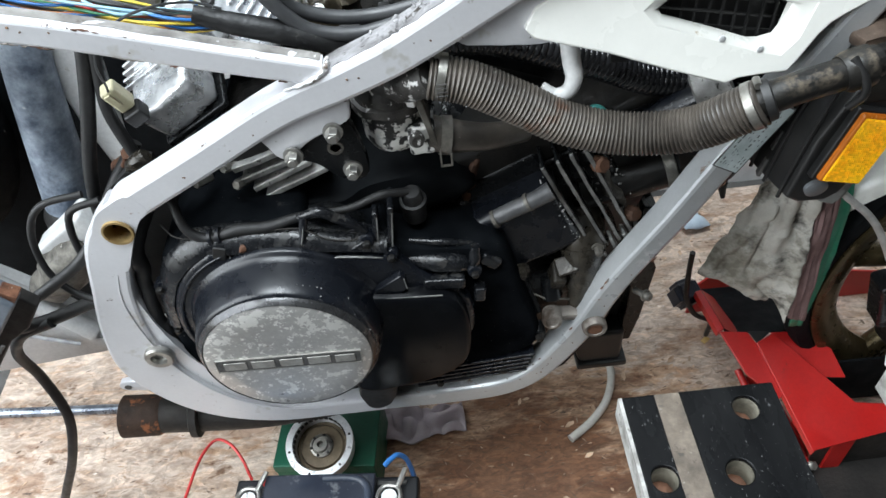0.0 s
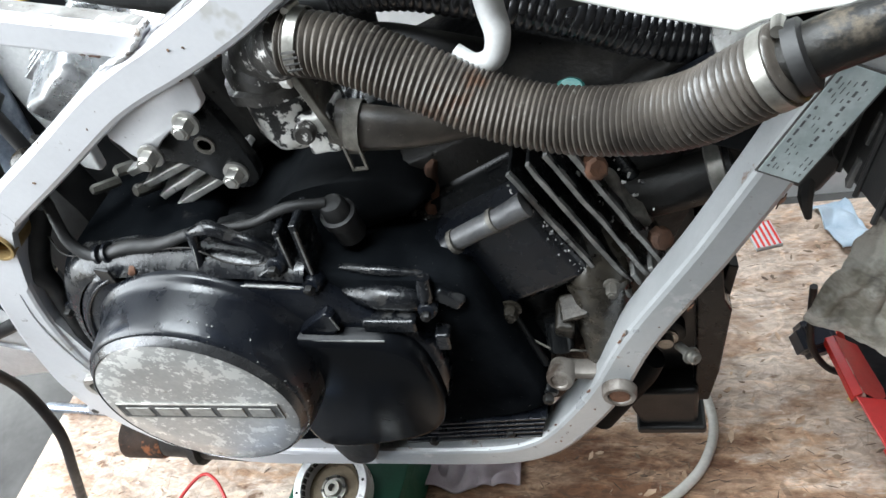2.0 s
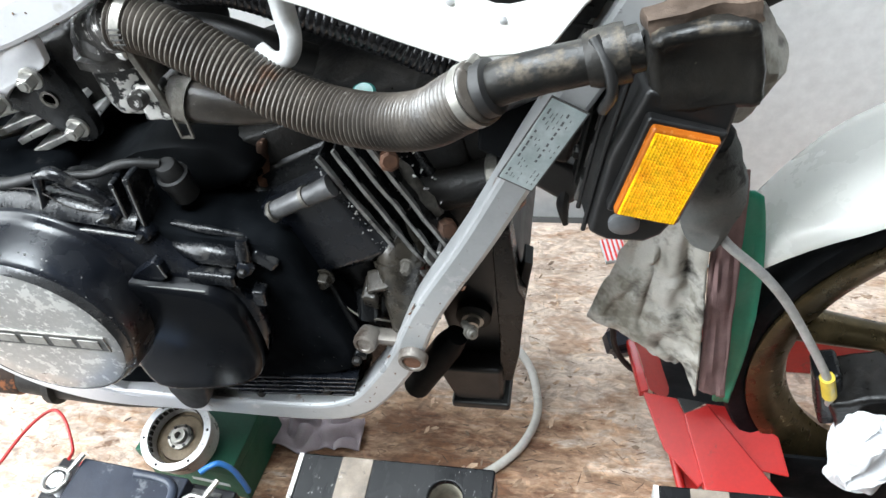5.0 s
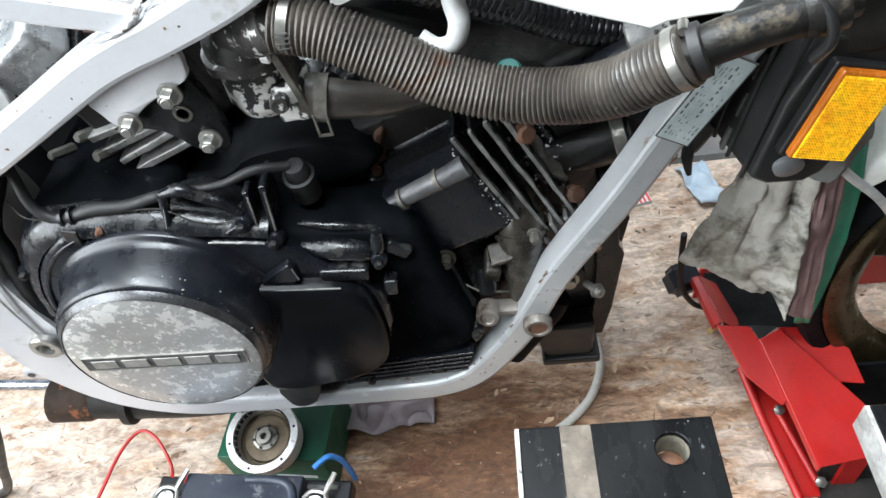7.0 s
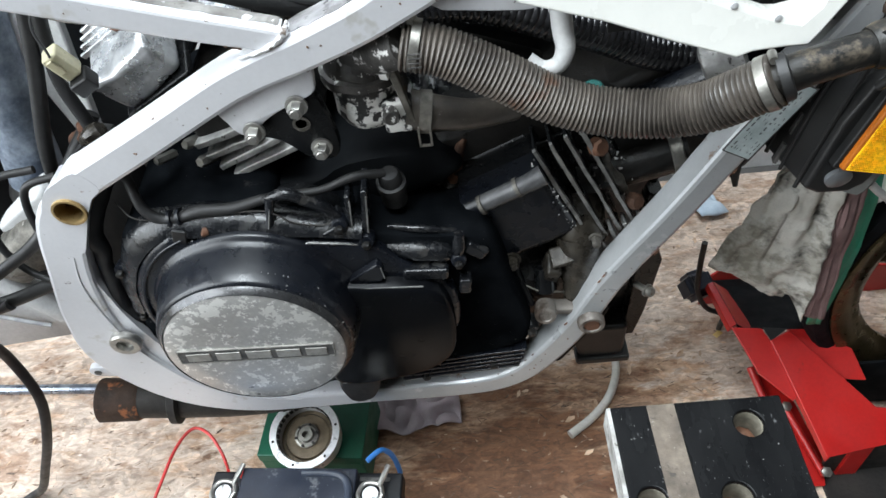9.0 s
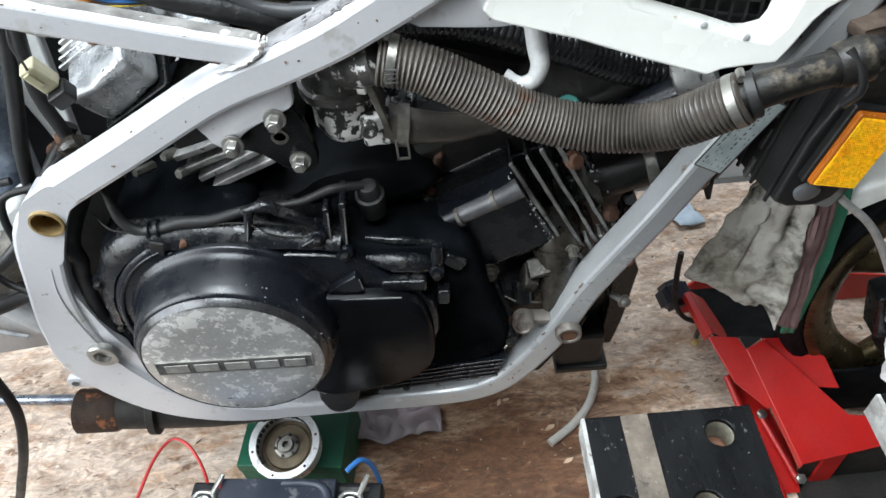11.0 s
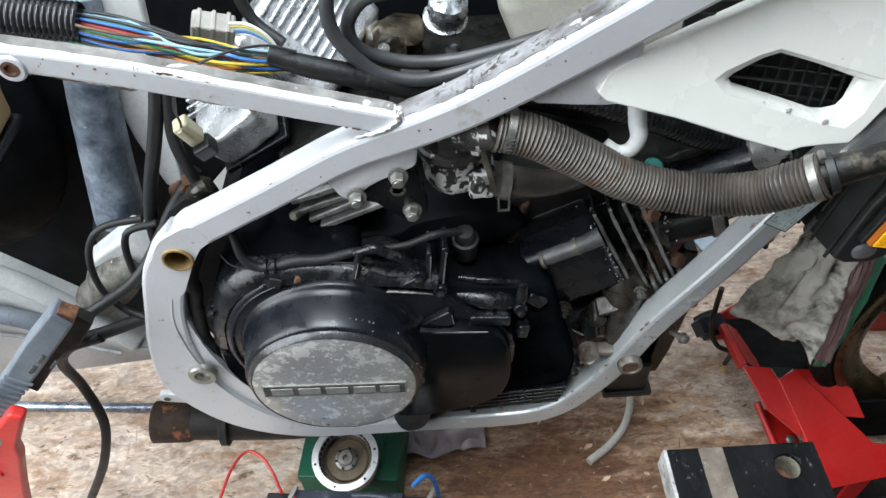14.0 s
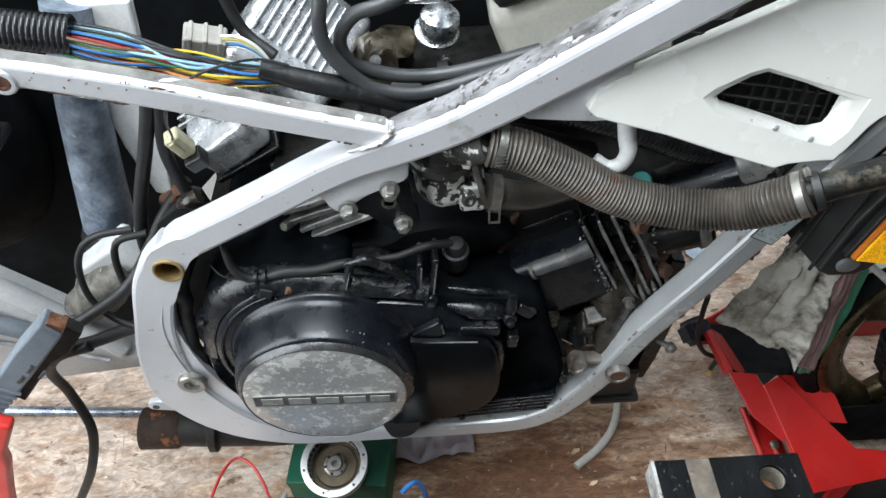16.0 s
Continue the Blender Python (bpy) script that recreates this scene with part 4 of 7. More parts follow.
    bm = lathe([(0.0, 0.0688), (0.0118, 0.0688), (0.0128, 0.0674), (0.0132, 0.050), (0.0134, 0.004)], (-0.112, 0.401, 0.4022), sides=112)
    cover = bpart("alternator_cover", bm, cap_metal, eng, "round silver alternator cover with flaking lacquer")
    # raised bars stand in for the maker's lettering on a sunk band
    m = pose(-0.112, 0.3872, 0.4006, 0, 2.6, 0)
    bpart("name_band", block((0.1185, 0.0010, 0.0150), m), letter_dark, cover, "dark recessed band across the cover", bevel=0.0003)
    for dz, dx, w, h in ((0.0078, 0, 0.1205, 0.0008), (-0.0078, 0, 0.1205, 0.0008), (0, -0.0599, 0.0008, 0.0164), (0, 0.0599, 0.0008, 0.0164)):
        bpart("band_edge", block((w, 0.0014, h), m @ pose(dx, 0, dz)), letter_metal, cover)
    for dx, w in ((-0.0445, 0.0185), (-0.0215, 0.0190), (0.0020, 0.0190), (0.0250, 0.0185), (0.0465, 0.0165)):
        bpart("raised_bar", block((w, 0.0012, 0.0094), m @ pose(dx, -0.0006, -0.0004)), letter_metal, cover, bevel=0.0004)
    rnd = random.Random(31)
    bm = bmesh.new()
    for _ in range(22):
        d = radians(rnd.gauss(48, 36))
        r, y, q = rnd.choice(((0.0750, 0.3972), (0.0738, 0.3946), (0.0768, 0.4035))) + (rnd.uniform(0.0003, 0.0008),)
        lathe([(-0.0004, q), (0.0003, q * 0.8), (0.0004, q * 0.3)], (-0.112 + r * math.cos(d), y, 0.403 + r * math.sin(d)), (math.cos(d) * 0.8, -0.6, math.sin(d) * 0.8), 6, bm)
    tagged(bpart("paint_chips", lumpy(bm, 0.0010, 500), chip_white, eng), "pale chips along the edge of the housing", kind="stuff")
    low = smooth_outline([(-0.06, 0.4290), (-0.02, 0.4268), (0.012, 0.4225), (0.029, 0.415), (0.0385, 0.398), (0.0415, 0.368), (0.0385, 0.338), (0.028, 0.317), (0.006, 0.303), (-0.03, 0.294), (-0.06, 0.292), (-0.075, 0.31), (-0.075, 0.40)], 4)
    bpart("sprocket_cover", plate(low, 0.4185, 0.447, inset=0.006, dome=0.0035), cover_black, eng, angle=60, label="smooth black sprocket cover")
    bpart("cover_seam", lumpy(block((0.072, 0.0012, 0.0009), pose(-0.0155, 0.4212, 0.4255, 0, 4.6, 0)), 0.0002, 200), fin_metal, eng, "worn bright edge of the cover")
    # oil pan with cooling ribs
    for k in range(5):
        bm = block((0.152 - 0.010 * k, 0.014, 0.0022), pose(0.026 + 0.003 * k, 0.4485, 0.2865 - 0.0060 * k, 0, -4.5, 0))
        bpart("sump_rib", bm, black_gloss, eng, bevel=0.0007)
    boss = smooth_outline([(-0.064, 0.294), (-0.040, 0.292), (-0.036, 0.278), (-0.042, 0.258), (-0.051, 0.246), (-0.064, 0.243), (-0.073, 0.254), (-0.076, 0.275)], 3)
    bpart("sump_boss", lumpy(plate(boss, 0.429, 0.462, inset=0.004, dome=0.004), 0.0012, 60), rubber, eng, "black lump of the sump casting")
    sump = smooth_outline([(-0.06, 0.285), (0.08, 0.285), (0.10, 0.262), (0.07, 0.242), (-0.03, 0.236), (-0.075, 0.25)], 3)
    bpart("sump", plate(sump, 0.455, 0.66, inset=0.004, dome=0.004), black_paint, eng)
    bpart("lower_case", plate([(0.05, 0.245), (0.11, 0.252), (0.140, 0.292), (0.160, 0.345), (0.150, 0.40), (0.06, 0.40)], 0.484, 0.62, inset=0.004, dome=0.004), black_paint, eng)
    for x, z in ((0.005, 0.258), (0.070, 0.270), (0.1065, 0.317)):
        bpart("sump_lug", lathe([(-0.012, 0.0075), (0.0, 0.0068), (0.001, 0.0058)], (x, 0.448, z), (0, -0.9, -0.2), 14), black_paint, eng)
        hex_bolt(eng, (x, 0.447, z), 0.0040, black_grime, washer=False, length=0.005)
    return eng, cover


eng, cover = engine()


def engine_top():
    """Castings, wires and pipes on the upper side of the engine."""
    # upper casing, stepped back from the shoulder
    back = smooth_outline([(-0.19, 0.465), (-0.165, 0.480), (-0.10, 0.486), (-0.05, 0.490), (-0.02, 0.505), (0.03, 0.505), (0.06, 0.48), (0.0, 0.46), (-0.1, 0.45)], 3)
    bpart("rear_deck", lumpy(plate(back, 0.482, 0.60, inset=0.008, dome=0.010), 0.003, 60), deep_black, eng, "dirty upper casing", angle=60)
    inner = [(-0.2105, 0.403), (-0.2045, 0.436), (-0.190, 0.4635), (-0.167, 0.4835), (-0.146, 0.4860), (-0.110, 0.4840), (-0.075, 0.4785), (-0.045, 0.4740), (-0.020, 0.4685)]
    outer = [(-0.2265, 0.400), (-0.2195, 0.436), (-0.203, 0.475), (-0.178, 0.498), (-0.150, 0.5005), (-0.115, 0.4995), (-0.080, 0.4935), (-0.045, 0.4835), (-0.018, 0.4775)]
    rings = []
    for (x0, z0), (x1, z1) in zip(spline(inner, 5), spline(outer, 5)):
        rings.append([(x0, 0.4335, z0)] + [(x0 + (x1 - x0) * u, y, z0 + (z1 - z0) * u) for u, y in ((0.12, 0.4342), (0.40, 0.4358), (0.68, 0.4395), (0.88, 0.4440), (1.0, 0.4500))] + [(x1, 0.458, z1 - 0.002), (x0, 0.458, z0)])
    bpart("casing_slope", lumpy(bridge(bmesh.new(), rings), 0.0006, 60), dusty_sheen_black, eng, "rounded black slope of the upper casing, dusty and with painted sheen", angle=60)
    bpart("pocket_wall", plate([(-0.080, 0.494), (-0.064, 0.497), (-0.050, 0.490), (-0.038, 0.480), (-0.034, 0.470), (-0.080, 0.472)], 0.455, 0.472), black_paint, eng)
    bm = tube([(-0.083, 0.4445, 0.5065), (-0.075, 0.4430, 0.5115), (-0.066, 0.4425, 0.5125), (-0.053, 0.4425, 0.5035), (-0.042, 0.4420, 0.4965), (-0.035, 0.4420, 0.4855)], [0.0030, 0.0042, 0.0046, 0.0040, 0.0040, 0.0034], 14)
    bpart("cast_hump", lumpy(bm, 0.0010, 90), dusty_sheen_black, eng, "rounded rib of the upper casting", angle=60)
    bpart("hump_foot", block((0.012, 0.016, 0.0065), pose(-0.0385, 0.4470, 0.4805, 0, -36, 0)), dusty_sheen_black, eng, bevel=0.0018)
    bpart("pillar", tube([(-0.0785, 0.4425, 0.510), (-0.083, 0.4400, 0.492), (-0.0875, 0.4375, 0.474)], [0.0040, 0.0028, 0.0042], 12), black_gloss, eng)
    bpart("pillar_edge", lumpy(tube([(-0.0795, 0.4388, 0.506), (-0.0838, 0.4370, 0.490), (-0.0878, 0.4345, 0.477)], [0.0003, 0.0007, 0.0004], 6), 0.0003, 400), fin_metal, eng, "worn edge of the rib")
    for x, z, w, h, rot in ((-0.0140, 0.488, 0.0050, 0.046, 7), (-0.0255, 0.489, 0.0042, 0.036, 5)):
        bpart("upright_rib", block((w, 0.026, h), pose(x, 0.452, z, 0, rot, 0)), dusty_sheen_black, eng, bevel=0.0016)
        bpart("rib_edge", lumpy(block((0.0012, 0.0008, h * 0.8), pose(x + 0.0012, 0.4386, z, 0, rot, 0)), 0.0004, 300), fin_metal, eng, "worn edge of the rib")
    for x, y, z, sx, sy, sz, rot in ((-0.041, 0.440, 0.4765, 0.013, 0.012, 0.0065, -30), (-0.057, 0.450, 0.4765, 0.030, 0.012, 0.0060, 8), (0.0525, 0.437, 0.4040, 0.0100, 0.012, 0.0165, 6), (0.023, 0.4345, 0.4255, 0.036, 0.012, 0.012, 5), (0.063, 0.446, 0.436, 0.020, 0.014, 0.012, 40)):
        bpart("casting", block((sx, sy, sz), pose(x, y, z, 0, rot, 0)), dusty_sheen_black, eng, bevel=min(sx, sy, sz) * 0.24)
    # strengthening folds that run from the shoulder up to the deck
    for rows, r in (
        ([(-0.004, 0.4460, 0.444), (0.018, 0.4425, 0.4425), (0.036, 0.4425, 0.438), (0.050, 0.447, 0.428)], [0.0060, 0.0088, 0.0085, 0.0060]),
        ([(0.052, 0.442, 0.456), (0.0505, 0.440, 0.445), (0.0495, 0.440, 0.433)], [0.0042, 0.0050, 0.0046]),
        ([(-0.002, 0.450, 0.463), (0.025, 0.447, 0.460), (0.050, 0.449, 0.452)], [0.0022, 0.0030, 0.0022]),
    ):
        bpart("casing_fold", lumpy(tube(rows, r, 14), 0.0006, 80), dusty_sheen_black, eng)
    for x, y, z in ((-0.0835, 0.4350, 0.472), (-0.017, 0.4385, 0.4625), (-0.213, 0.446, 0.447), (-0.217, 0.446, 0.392), (-0.206, 0.446, 0.338), (-0.17, 0.446, 0.294), (0.0495, 0.4375, 0.4325), (-0.034, 0.440, 0.480)):
        boss = bpart("boss", lathe([(-0.006, 0.0068), (0.003, 0.0060), (0.0045, 0.0048)], (x, y, z), (0, -0.9, 0.3), 18), black_gloss, eng)
        hex_bolt(boss, (x, y - 0.0042, z + 0.0014), 0.0034, black_grime, washer=False, length=0.004)
    step = [(-0.036, 0.4315), (-0.0125, 0.4475), (-0.0085, 0.4440), (-0.0075, 0.4320), (-0.0125, 0.4262), (-0.036, 0.4250)]
    bpart("cast_step", plate(step, 0.4250, 0.446), black_gloss, eng, "square cast step with worn edges", bevel=0.0018)
    bpart("step_edge", lumpy(block((0.0008, 0.0012, 0.013), pose(-0.0088, 0.4256, 0.4375, 0, -6, 0)), 0.0003, 300), fin_metal, eng)
    # wiring boot and its lead along the casing
    bm = lathe([(-0.004, 0.0100), (0.012, 0.0098), (0.0125, 0.0112), (0.019, 0.0112), (0.0195, 0.0088), (0.027, 0.0082), (0.0295, 0.0065), (0.030, 0.003)], (0.0055, 0.468, 0.477), (0, -0.2, 0.95), 24)
    bpart("wiring_boot", bm, rubber, eng, "black rubber boot on a switch")
    bm = tube([(0.002, 0.462, 0.506), (-0.02, 0.454, 0.512), (-0.045, 0.451, 0.505), (-0.081, 0.447, 0.506), (-0.11, 0.446, 0.500), (-0.134, 0.445, 0.501), (-0.157, 0.444, 0.496), (-0.172, 0.446, 0.507), (-0.177, 0.455, 0.528), (-0.185, 0.47, 0.55)], [0.0034, 0.0034, 0.0030, 0.0036, 0.0046, 0.0050, 0.0044, 0.0038, 0.0036, 0.0036], 14)
    bpart("casing_lead", bm, rubber, eng, "black sheathed lead along the casing")
    bpart("thin_lead", tube([(-0.195, 0.455, 0.508), (-0.178, 0.4430, 0.5005), (-0.138, 0.4425, 0.4990), (-0.091, 0.4420, 0.499), (-0.077, 0.4385, 0.497), (-0.066, 0.4385, 0.487), (-0.045, 0.4385, 0.4825), (-0.034, 0.446, 0.484)], 0.0006, 8), exhaust_black, eng, "thin dark wire across the casing")
    for x, z in ((-0.155, 0.497), (-0.148, 0.498)):
        bpart("lead_clip", lathe([(-0.0012, 0.0068), (0.0012, 0.0068)], (x, 0.4445, z), (1, 0, 0.1), 16), black_gloss, eng)
    bpart("clip_tail", block((0.0100, 0.0022, 0.034), pose(-0.1515, 0.4335, 0.483, 14, 20, 0)), rubber, eng, "black strap folded over the lead", bevel=0.0008)
    bpart("rust_spot", lumpy(lathe([(0, 0.0036), (0.002, 0.003), (0.003, 0.0015)], (-0.131, 0.4362, 0.4885), (0, -0.8, 0.5), 10), 0.0016, 300), rusty_steel, eng, "rust coloured plug")
    # grimy well between the cylinders
    bm = bmesh.new()
    bmesh.ops.create_grid(bm, x_segments=60, y_segments=40, size=0.5, matrix=pose(0.030, 0.525, 0.480, 38, 0, 0) @ Matrix.Diagonal((0.085, 0.14, 1, 1)))
    lumpy(lumpy(bm, 0.006, 45), 0.002, 160, 3)
    well = bpart("engine_well", bm, dusty_sheen_black, eng, "oily dirt between the cylinders")
    k = well.modifiers.new("thick", "SOLIDIFY")
    k.thickness = 0.012
    # black lead that runs down inside the cradle
    bm = tube([(-0.205, 0.475, 0.520), (-0.222, 0.462, 0.495), (-0.228, 0.456, 0.478), (-0.226, 0.455, 0.464), (-0.230, 0.453, 0.446), (-0.232, 0.452, 0.429), (-0.237, 0.452, 0.397), (-0.233, 0.452, 0.385), (-0.234, 0.453, 0.362), (-0.232, 0.456, 0.340)], [0.0095, 0.0105, 0.0098, 0.0072, 0.0062, 0.0060, 0.0066, 0.0050, 0.0046, 0.0042], 16)
    bpart("inner_boot", lumpy(bm, 0.0012, 70), rubber, eng, "lumpy black rubber boot and pipe inside the frame", angle=60)
    # Black plate that closes the gap inside the frame curve.
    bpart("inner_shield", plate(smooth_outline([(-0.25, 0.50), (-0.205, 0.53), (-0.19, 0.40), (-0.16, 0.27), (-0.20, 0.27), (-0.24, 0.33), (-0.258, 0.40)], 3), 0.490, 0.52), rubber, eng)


engine_top()


def front_cylinder():
    """The forward cylinder: slanted barrel and four thin fins."""
    a = math.radians(25)
    ax, up = Vector((math.cos(a), 0, math.sin(a))), Vector((-math.sin(a), 0, math.cos(a)))
    turn = Matrix.Rotation(-a, 4, "Y")
    base = Vector((0.1355, 0.56, 0.455))
    bpart("front_cylinder", block((0.090, 0.186, 0.076), Matrix.Translation(base - ax * 0.046 - up * 0.004) @ turn), black_gloss, eng, "black forward cylinder block", bevel=0.010)
    bpart("upper_barrel", block((0.080, 0.15, 0.03), Matrix.Translation(base - ax * 0.040 + up * 0.038 + Vector((0, 0.012, 0))) @ turn), black_paint, eng, bevel=0.008)
    bpart("cylinder_core", block((0.06, 0.15, 0.080), Matrix.Translation(base + ax * 0.02 + Vector((0, 0.01, 0))) @ turn), black_paint, eng, bevel=0.006)
    bpart("front_cylinder_head", block((0.075, 0.15, 0.10), Matrix.Translation(base + ax * 0.082 + Vector((0, 0.02, 0))) @ turn), black_grime, eng, "dark forward cylinder head", bevel=0.008)
    for k in range(4):
        bm = block((0.0024, 0.18, 0.112), Matrix.Translation(base + ax * 0.0122 * k) @ turn)
        bmesh.ops.subdivide_edges(bm, edges=bm.edges, cuts=3, use_grid_fill=True)
        fin = bpart("cylinder_fin", lumpy(bm, 0.0007, 70, k), black_paint, eng, "thin black cooling fin with a bare chipped edge", bevel=0.0005)
        bm = block((0.0027, 0.0035, 0.1125), Matrix.Translation(base + ax * 0.0122 * k + Vector((0, -0.0893, 0))) @ turn)
        bmesh.ops.subdivide_edges(bm, edges=bm.edges, cuts=11, use_grid_fill=True)
        bpart("fin_edge", lumpy(lumpy(bm, 0.0007, 70, k), 0.0007, 260, k), fin_metal, fin, "bare edge of the fin")
    bm = bmesh.new()
    rnd = random.Random(8)
    for _ in range(70):
        c = base + ax * rnd.uniform(0.022, 0.052) + up * rnd.gauss(0.0, 0.025) + Vector((0, rnd.uniform(-0.085, -0.070), 0))
        q = rnd.uniform(0.0004, 0.0012)
        lathe([(-q, q), (q * 0.6, q * 0.8), (q, q * 0.2)], c, (rnd.gauss(0, 1), -1, rnd.gauss(0, 1)), 7, bm)
    tagged(bpart("corrosion", lumpy(bm, 0.0016, 300), pale_fin, eng), "crust of pale corrosion between the fins", kind="stuff")
    bm = bmesh.new()
    for _ in range(60):
        c = base - ax * rnd.uniform(0.002, 0.010) + up * rnd.gauss(-0.005, 0.028) + Vector((0, rnd.uniform(-0.094, -0.088), 0))
        q = rnd.uniform(0.0003, 0.0009)
        lathe([(-q, q), (q * 0.6, q * 0.8), (q, q * 0.2)], c, (rnd.gauss(0, 1), -1, rnd.gauss(0, 1)), 7, bm)
    tagged(bpart("corrosion", lumpy(bm, 0.0012, 300), pale_fin, eng), "crust of pale corrosion beside the fins", kind="stuff")
    for k in range(4):
        c = base + Vector((0, -0.088, 0)) + ax * (0.006 + 0.0122 * k) - up * 0.058
        bpart("fin_lug", lumpy(block((0.0035, 0.012, 0.020), Matrix.Translation(c) @ turn), 0.001, 90), fin_metal, eng, bevel=0.001)
    bm = tube([(0.070, 0.465, 0.462), (0.088, 0.464, 0.472), (0.105, 0.464, 0.480), (0.118, 0.466, 0.486)], [0.0068, 0.007, 0.007, 0.008], 16)
    bpart("coolant_stub", bm, stub_grey, eng, "black pipe on the cylinder")
    for x, z in ((0.071, 0.4625), (0.0985, 0.4775)):
        bpart("pipe_joint", lathe([(-0.0015, 0.0078), (0.0015, 0.0078)], (x, 0.464, z), (0.9, 0, 0.44), 16), oxide_alloy, eng)
    stub = bpart("exhaust_stub", tube([(0.150, 0.50, 0.449), (0.19, 0.50, 0.457), (0.234, 0.50, 0.468)], 0.0165, 20), black_grime, eng, "grimy black pipe behind the down tube")
    bpart("stub_collar", lathe([(-0.005, 0.0172), (-0.004, 0.0186), (0.004, 0.0186), (0.005, 0.0172)], (0.226, 0.50, 0.466), (0.97, 0, 0.24), 24, caps=False), worn_zinc, stub, "dull steel collar")
    bpart("outlet_pipe", tube([(0.165, 0.50, 0.505), (0.21, 0.485, 0.535), (0.252, 0.470, 0.565)], 0.013, 16), black_gloss, eng)
    bpart("outlet_collar", lathe([(-0.012, 0.0135), (-0.010, 0.016), (0.004, 0.016), (0.007, 0.014), (0.014, 0.014)], (0.236, 0.474, 0.566), (0.85, -0.2, 0.5), 22), pale_fin, eng, "corroded alloy collar")
    for x, y, z in ((0.157, 0.477, 0.500), (0.189, 0.477, 0.440)):
        bpart("rusty_nut", lumpy(lathe([(0, 0.007), (0.008, 0.007), (0.010, 0.005)], (x, y, z), (0.4, -0.8, 0.4), 8), 0.0012, 120), rusty_steel, eng)
    for rows, r, mtl, label in (
        ([(0.160, 0.486, 0.492), (0.164, 0.485, 0.483), (0.172, 0.485, 0.463), (0.184, 0.485, 0.446)], [0.003, 0.0055, 0.0060, 0.004], oxide_alloy, "crust of grey-brown dirt along the outer fin"),
        ([(0.060, 0.505, 0.500), (0.058, 0.500, 0.491), (0.055, 0.500, 0.472), (0.050, 0.500, 0.455)], [0.002, 0.004, 0.0045, 0.003], rusty_steel, "rusty pipe stub in the well"),
        ([(0.030, 0.497, 0.442), (0.040, 0.495, 0.436), (0.052, 0.495, 0.428)], [0.003, 0.006, 0.003], pump_grime, "caked dirt in the well"),
    ):
        bpart("caked_dirt", lumpy(lumpy(tube(rows, r, 14), 0.004, 80), 0.0015, 240), mtl, eng, label)
    # water pump with its cast neck
    bm = lumpy(tube([(0.153, 0.500, 0.432), (0.152, 0.482, 0.408), (0.150, 0.474, 0.385), (0.147, 0.466, 0.358), (0.145, 0.462, 0.335)], [0.018, 0.021, 0.0185, 0.0115, 0.0085], 28, 8), 0.0014, 60)
    pump = bpart("water_pump", bm, pump_grime, eng, "oily brown cast water pump neck")
    bpart("pump_rim", lumpy(lathe([(-0.002, 0.0225), (0.002, 0.0225), (0.003, 0.0205)], (0.152, 0.480, 0.404), (0.1, -0.35, -0.9), 28), 0.001, 80), pump_grime, pump)
    bpart("pump_block", lumpy(block((0.013, 0.022, 0.024), pose(0.126, 0.468, 0.376, 20, 8, 0)), 0.0008, 120), pump_grime, pump, "grey cast block", bevel=0.003)
    bpart("pump_flange", lumpy(block((0.020, 0.018, 0.006), pose(0.134, 0.466, 0.392, 25, -20, 0)), 0.0008, 120), pump_grime, pump, bevel=0.002)
    bpart("drain_boss", lathe([(-0.014, 0.0095), (0.006, 0.0095), (0.008, 0.0082)], (0.1205, 0.464, 0.360), (0, -0.5, -0.8), 24), black_paint, pump)
    bpart("pump_web", tube([(0.092, 0.466, 0.392), (0.099, 0.462, 0.368), (0.108, 0.458, 0.340)], [0.003, 0.0025, 0.003], 10), black_paint, pump)
    bpart("clip_wire", tube([(0.100, 0.464, 0.362), (0.116, 0.456, 0.359), (0.130, 0.456, 0.357), (0.137, 0.460, 0.350)], 0.0009, 8), oxide_alloy, pump)
    hex_bolt(eng, (0.092, 0.464, 0.396), 0.0060, pump_grime)
    hex_bolt(eng, (0.160, 0.463, 0.415), 0.004, oxide_alloy)
    # Near-black plate that closes the gap behind the pump.
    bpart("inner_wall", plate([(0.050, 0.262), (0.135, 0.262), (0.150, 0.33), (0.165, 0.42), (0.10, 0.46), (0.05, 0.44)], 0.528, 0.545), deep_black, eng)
    # radiator behind the down tube
    bm = plate([(0.150, 0.33), (0.185, 0.40), (0.209, 0.435), (0.228, 0.412), (0.232, 0.332), (0.237, 0.319), (0.229, 0.242), (0.226, 0.224), (0.213, 0.172), (0.165, 0.172), (0.165, 0.23)], 0.530, 0.70)
    rd = bpart("radiator", bm, black_plastic, label="black radiator with dented lower tank", bevel=0.004)
    bpart("side_tank", plate([(0.214, 0.41), (0.229, 0.405), (0.233, 0.332), (0.238, 0.319), (0.230, 0.242), (0.222, 0.20), (0.208, 0.20), (0.213, 0.26)], 0.512, 0.534), black_paint, rd, "folded side of the radiator", bevel=0.002)
    bpart("lower_tank", plate([(0.150, 0.225), (0.214, 0.225), (0.2125, 0.172), (0.165, 0.172)], 0.505, 0.532), black_plastic, rd, bevel=0.005)
    bpart("radiator_foot", block((0.058, 0.04, 0.010), pose(0.190, 0.520, 0.170)), black_plastic, rd, bevel=0.003)
    bm = lathe([(0, 0.010), (0.004, 0.010), (0.004, 0.0065), (0.010, 0.006)], (0.190, 0.520, 0.285), sides=14)
    bpart("radiator_bolt", bm, worn_zinc, rd)
    bpart("mount_rubber", lathe([(-0.012, 0.016), (0.0, 0.016), (0.002, 0.013)], (0.190, 0.520, 0.285), sides=20), rubber, rd)
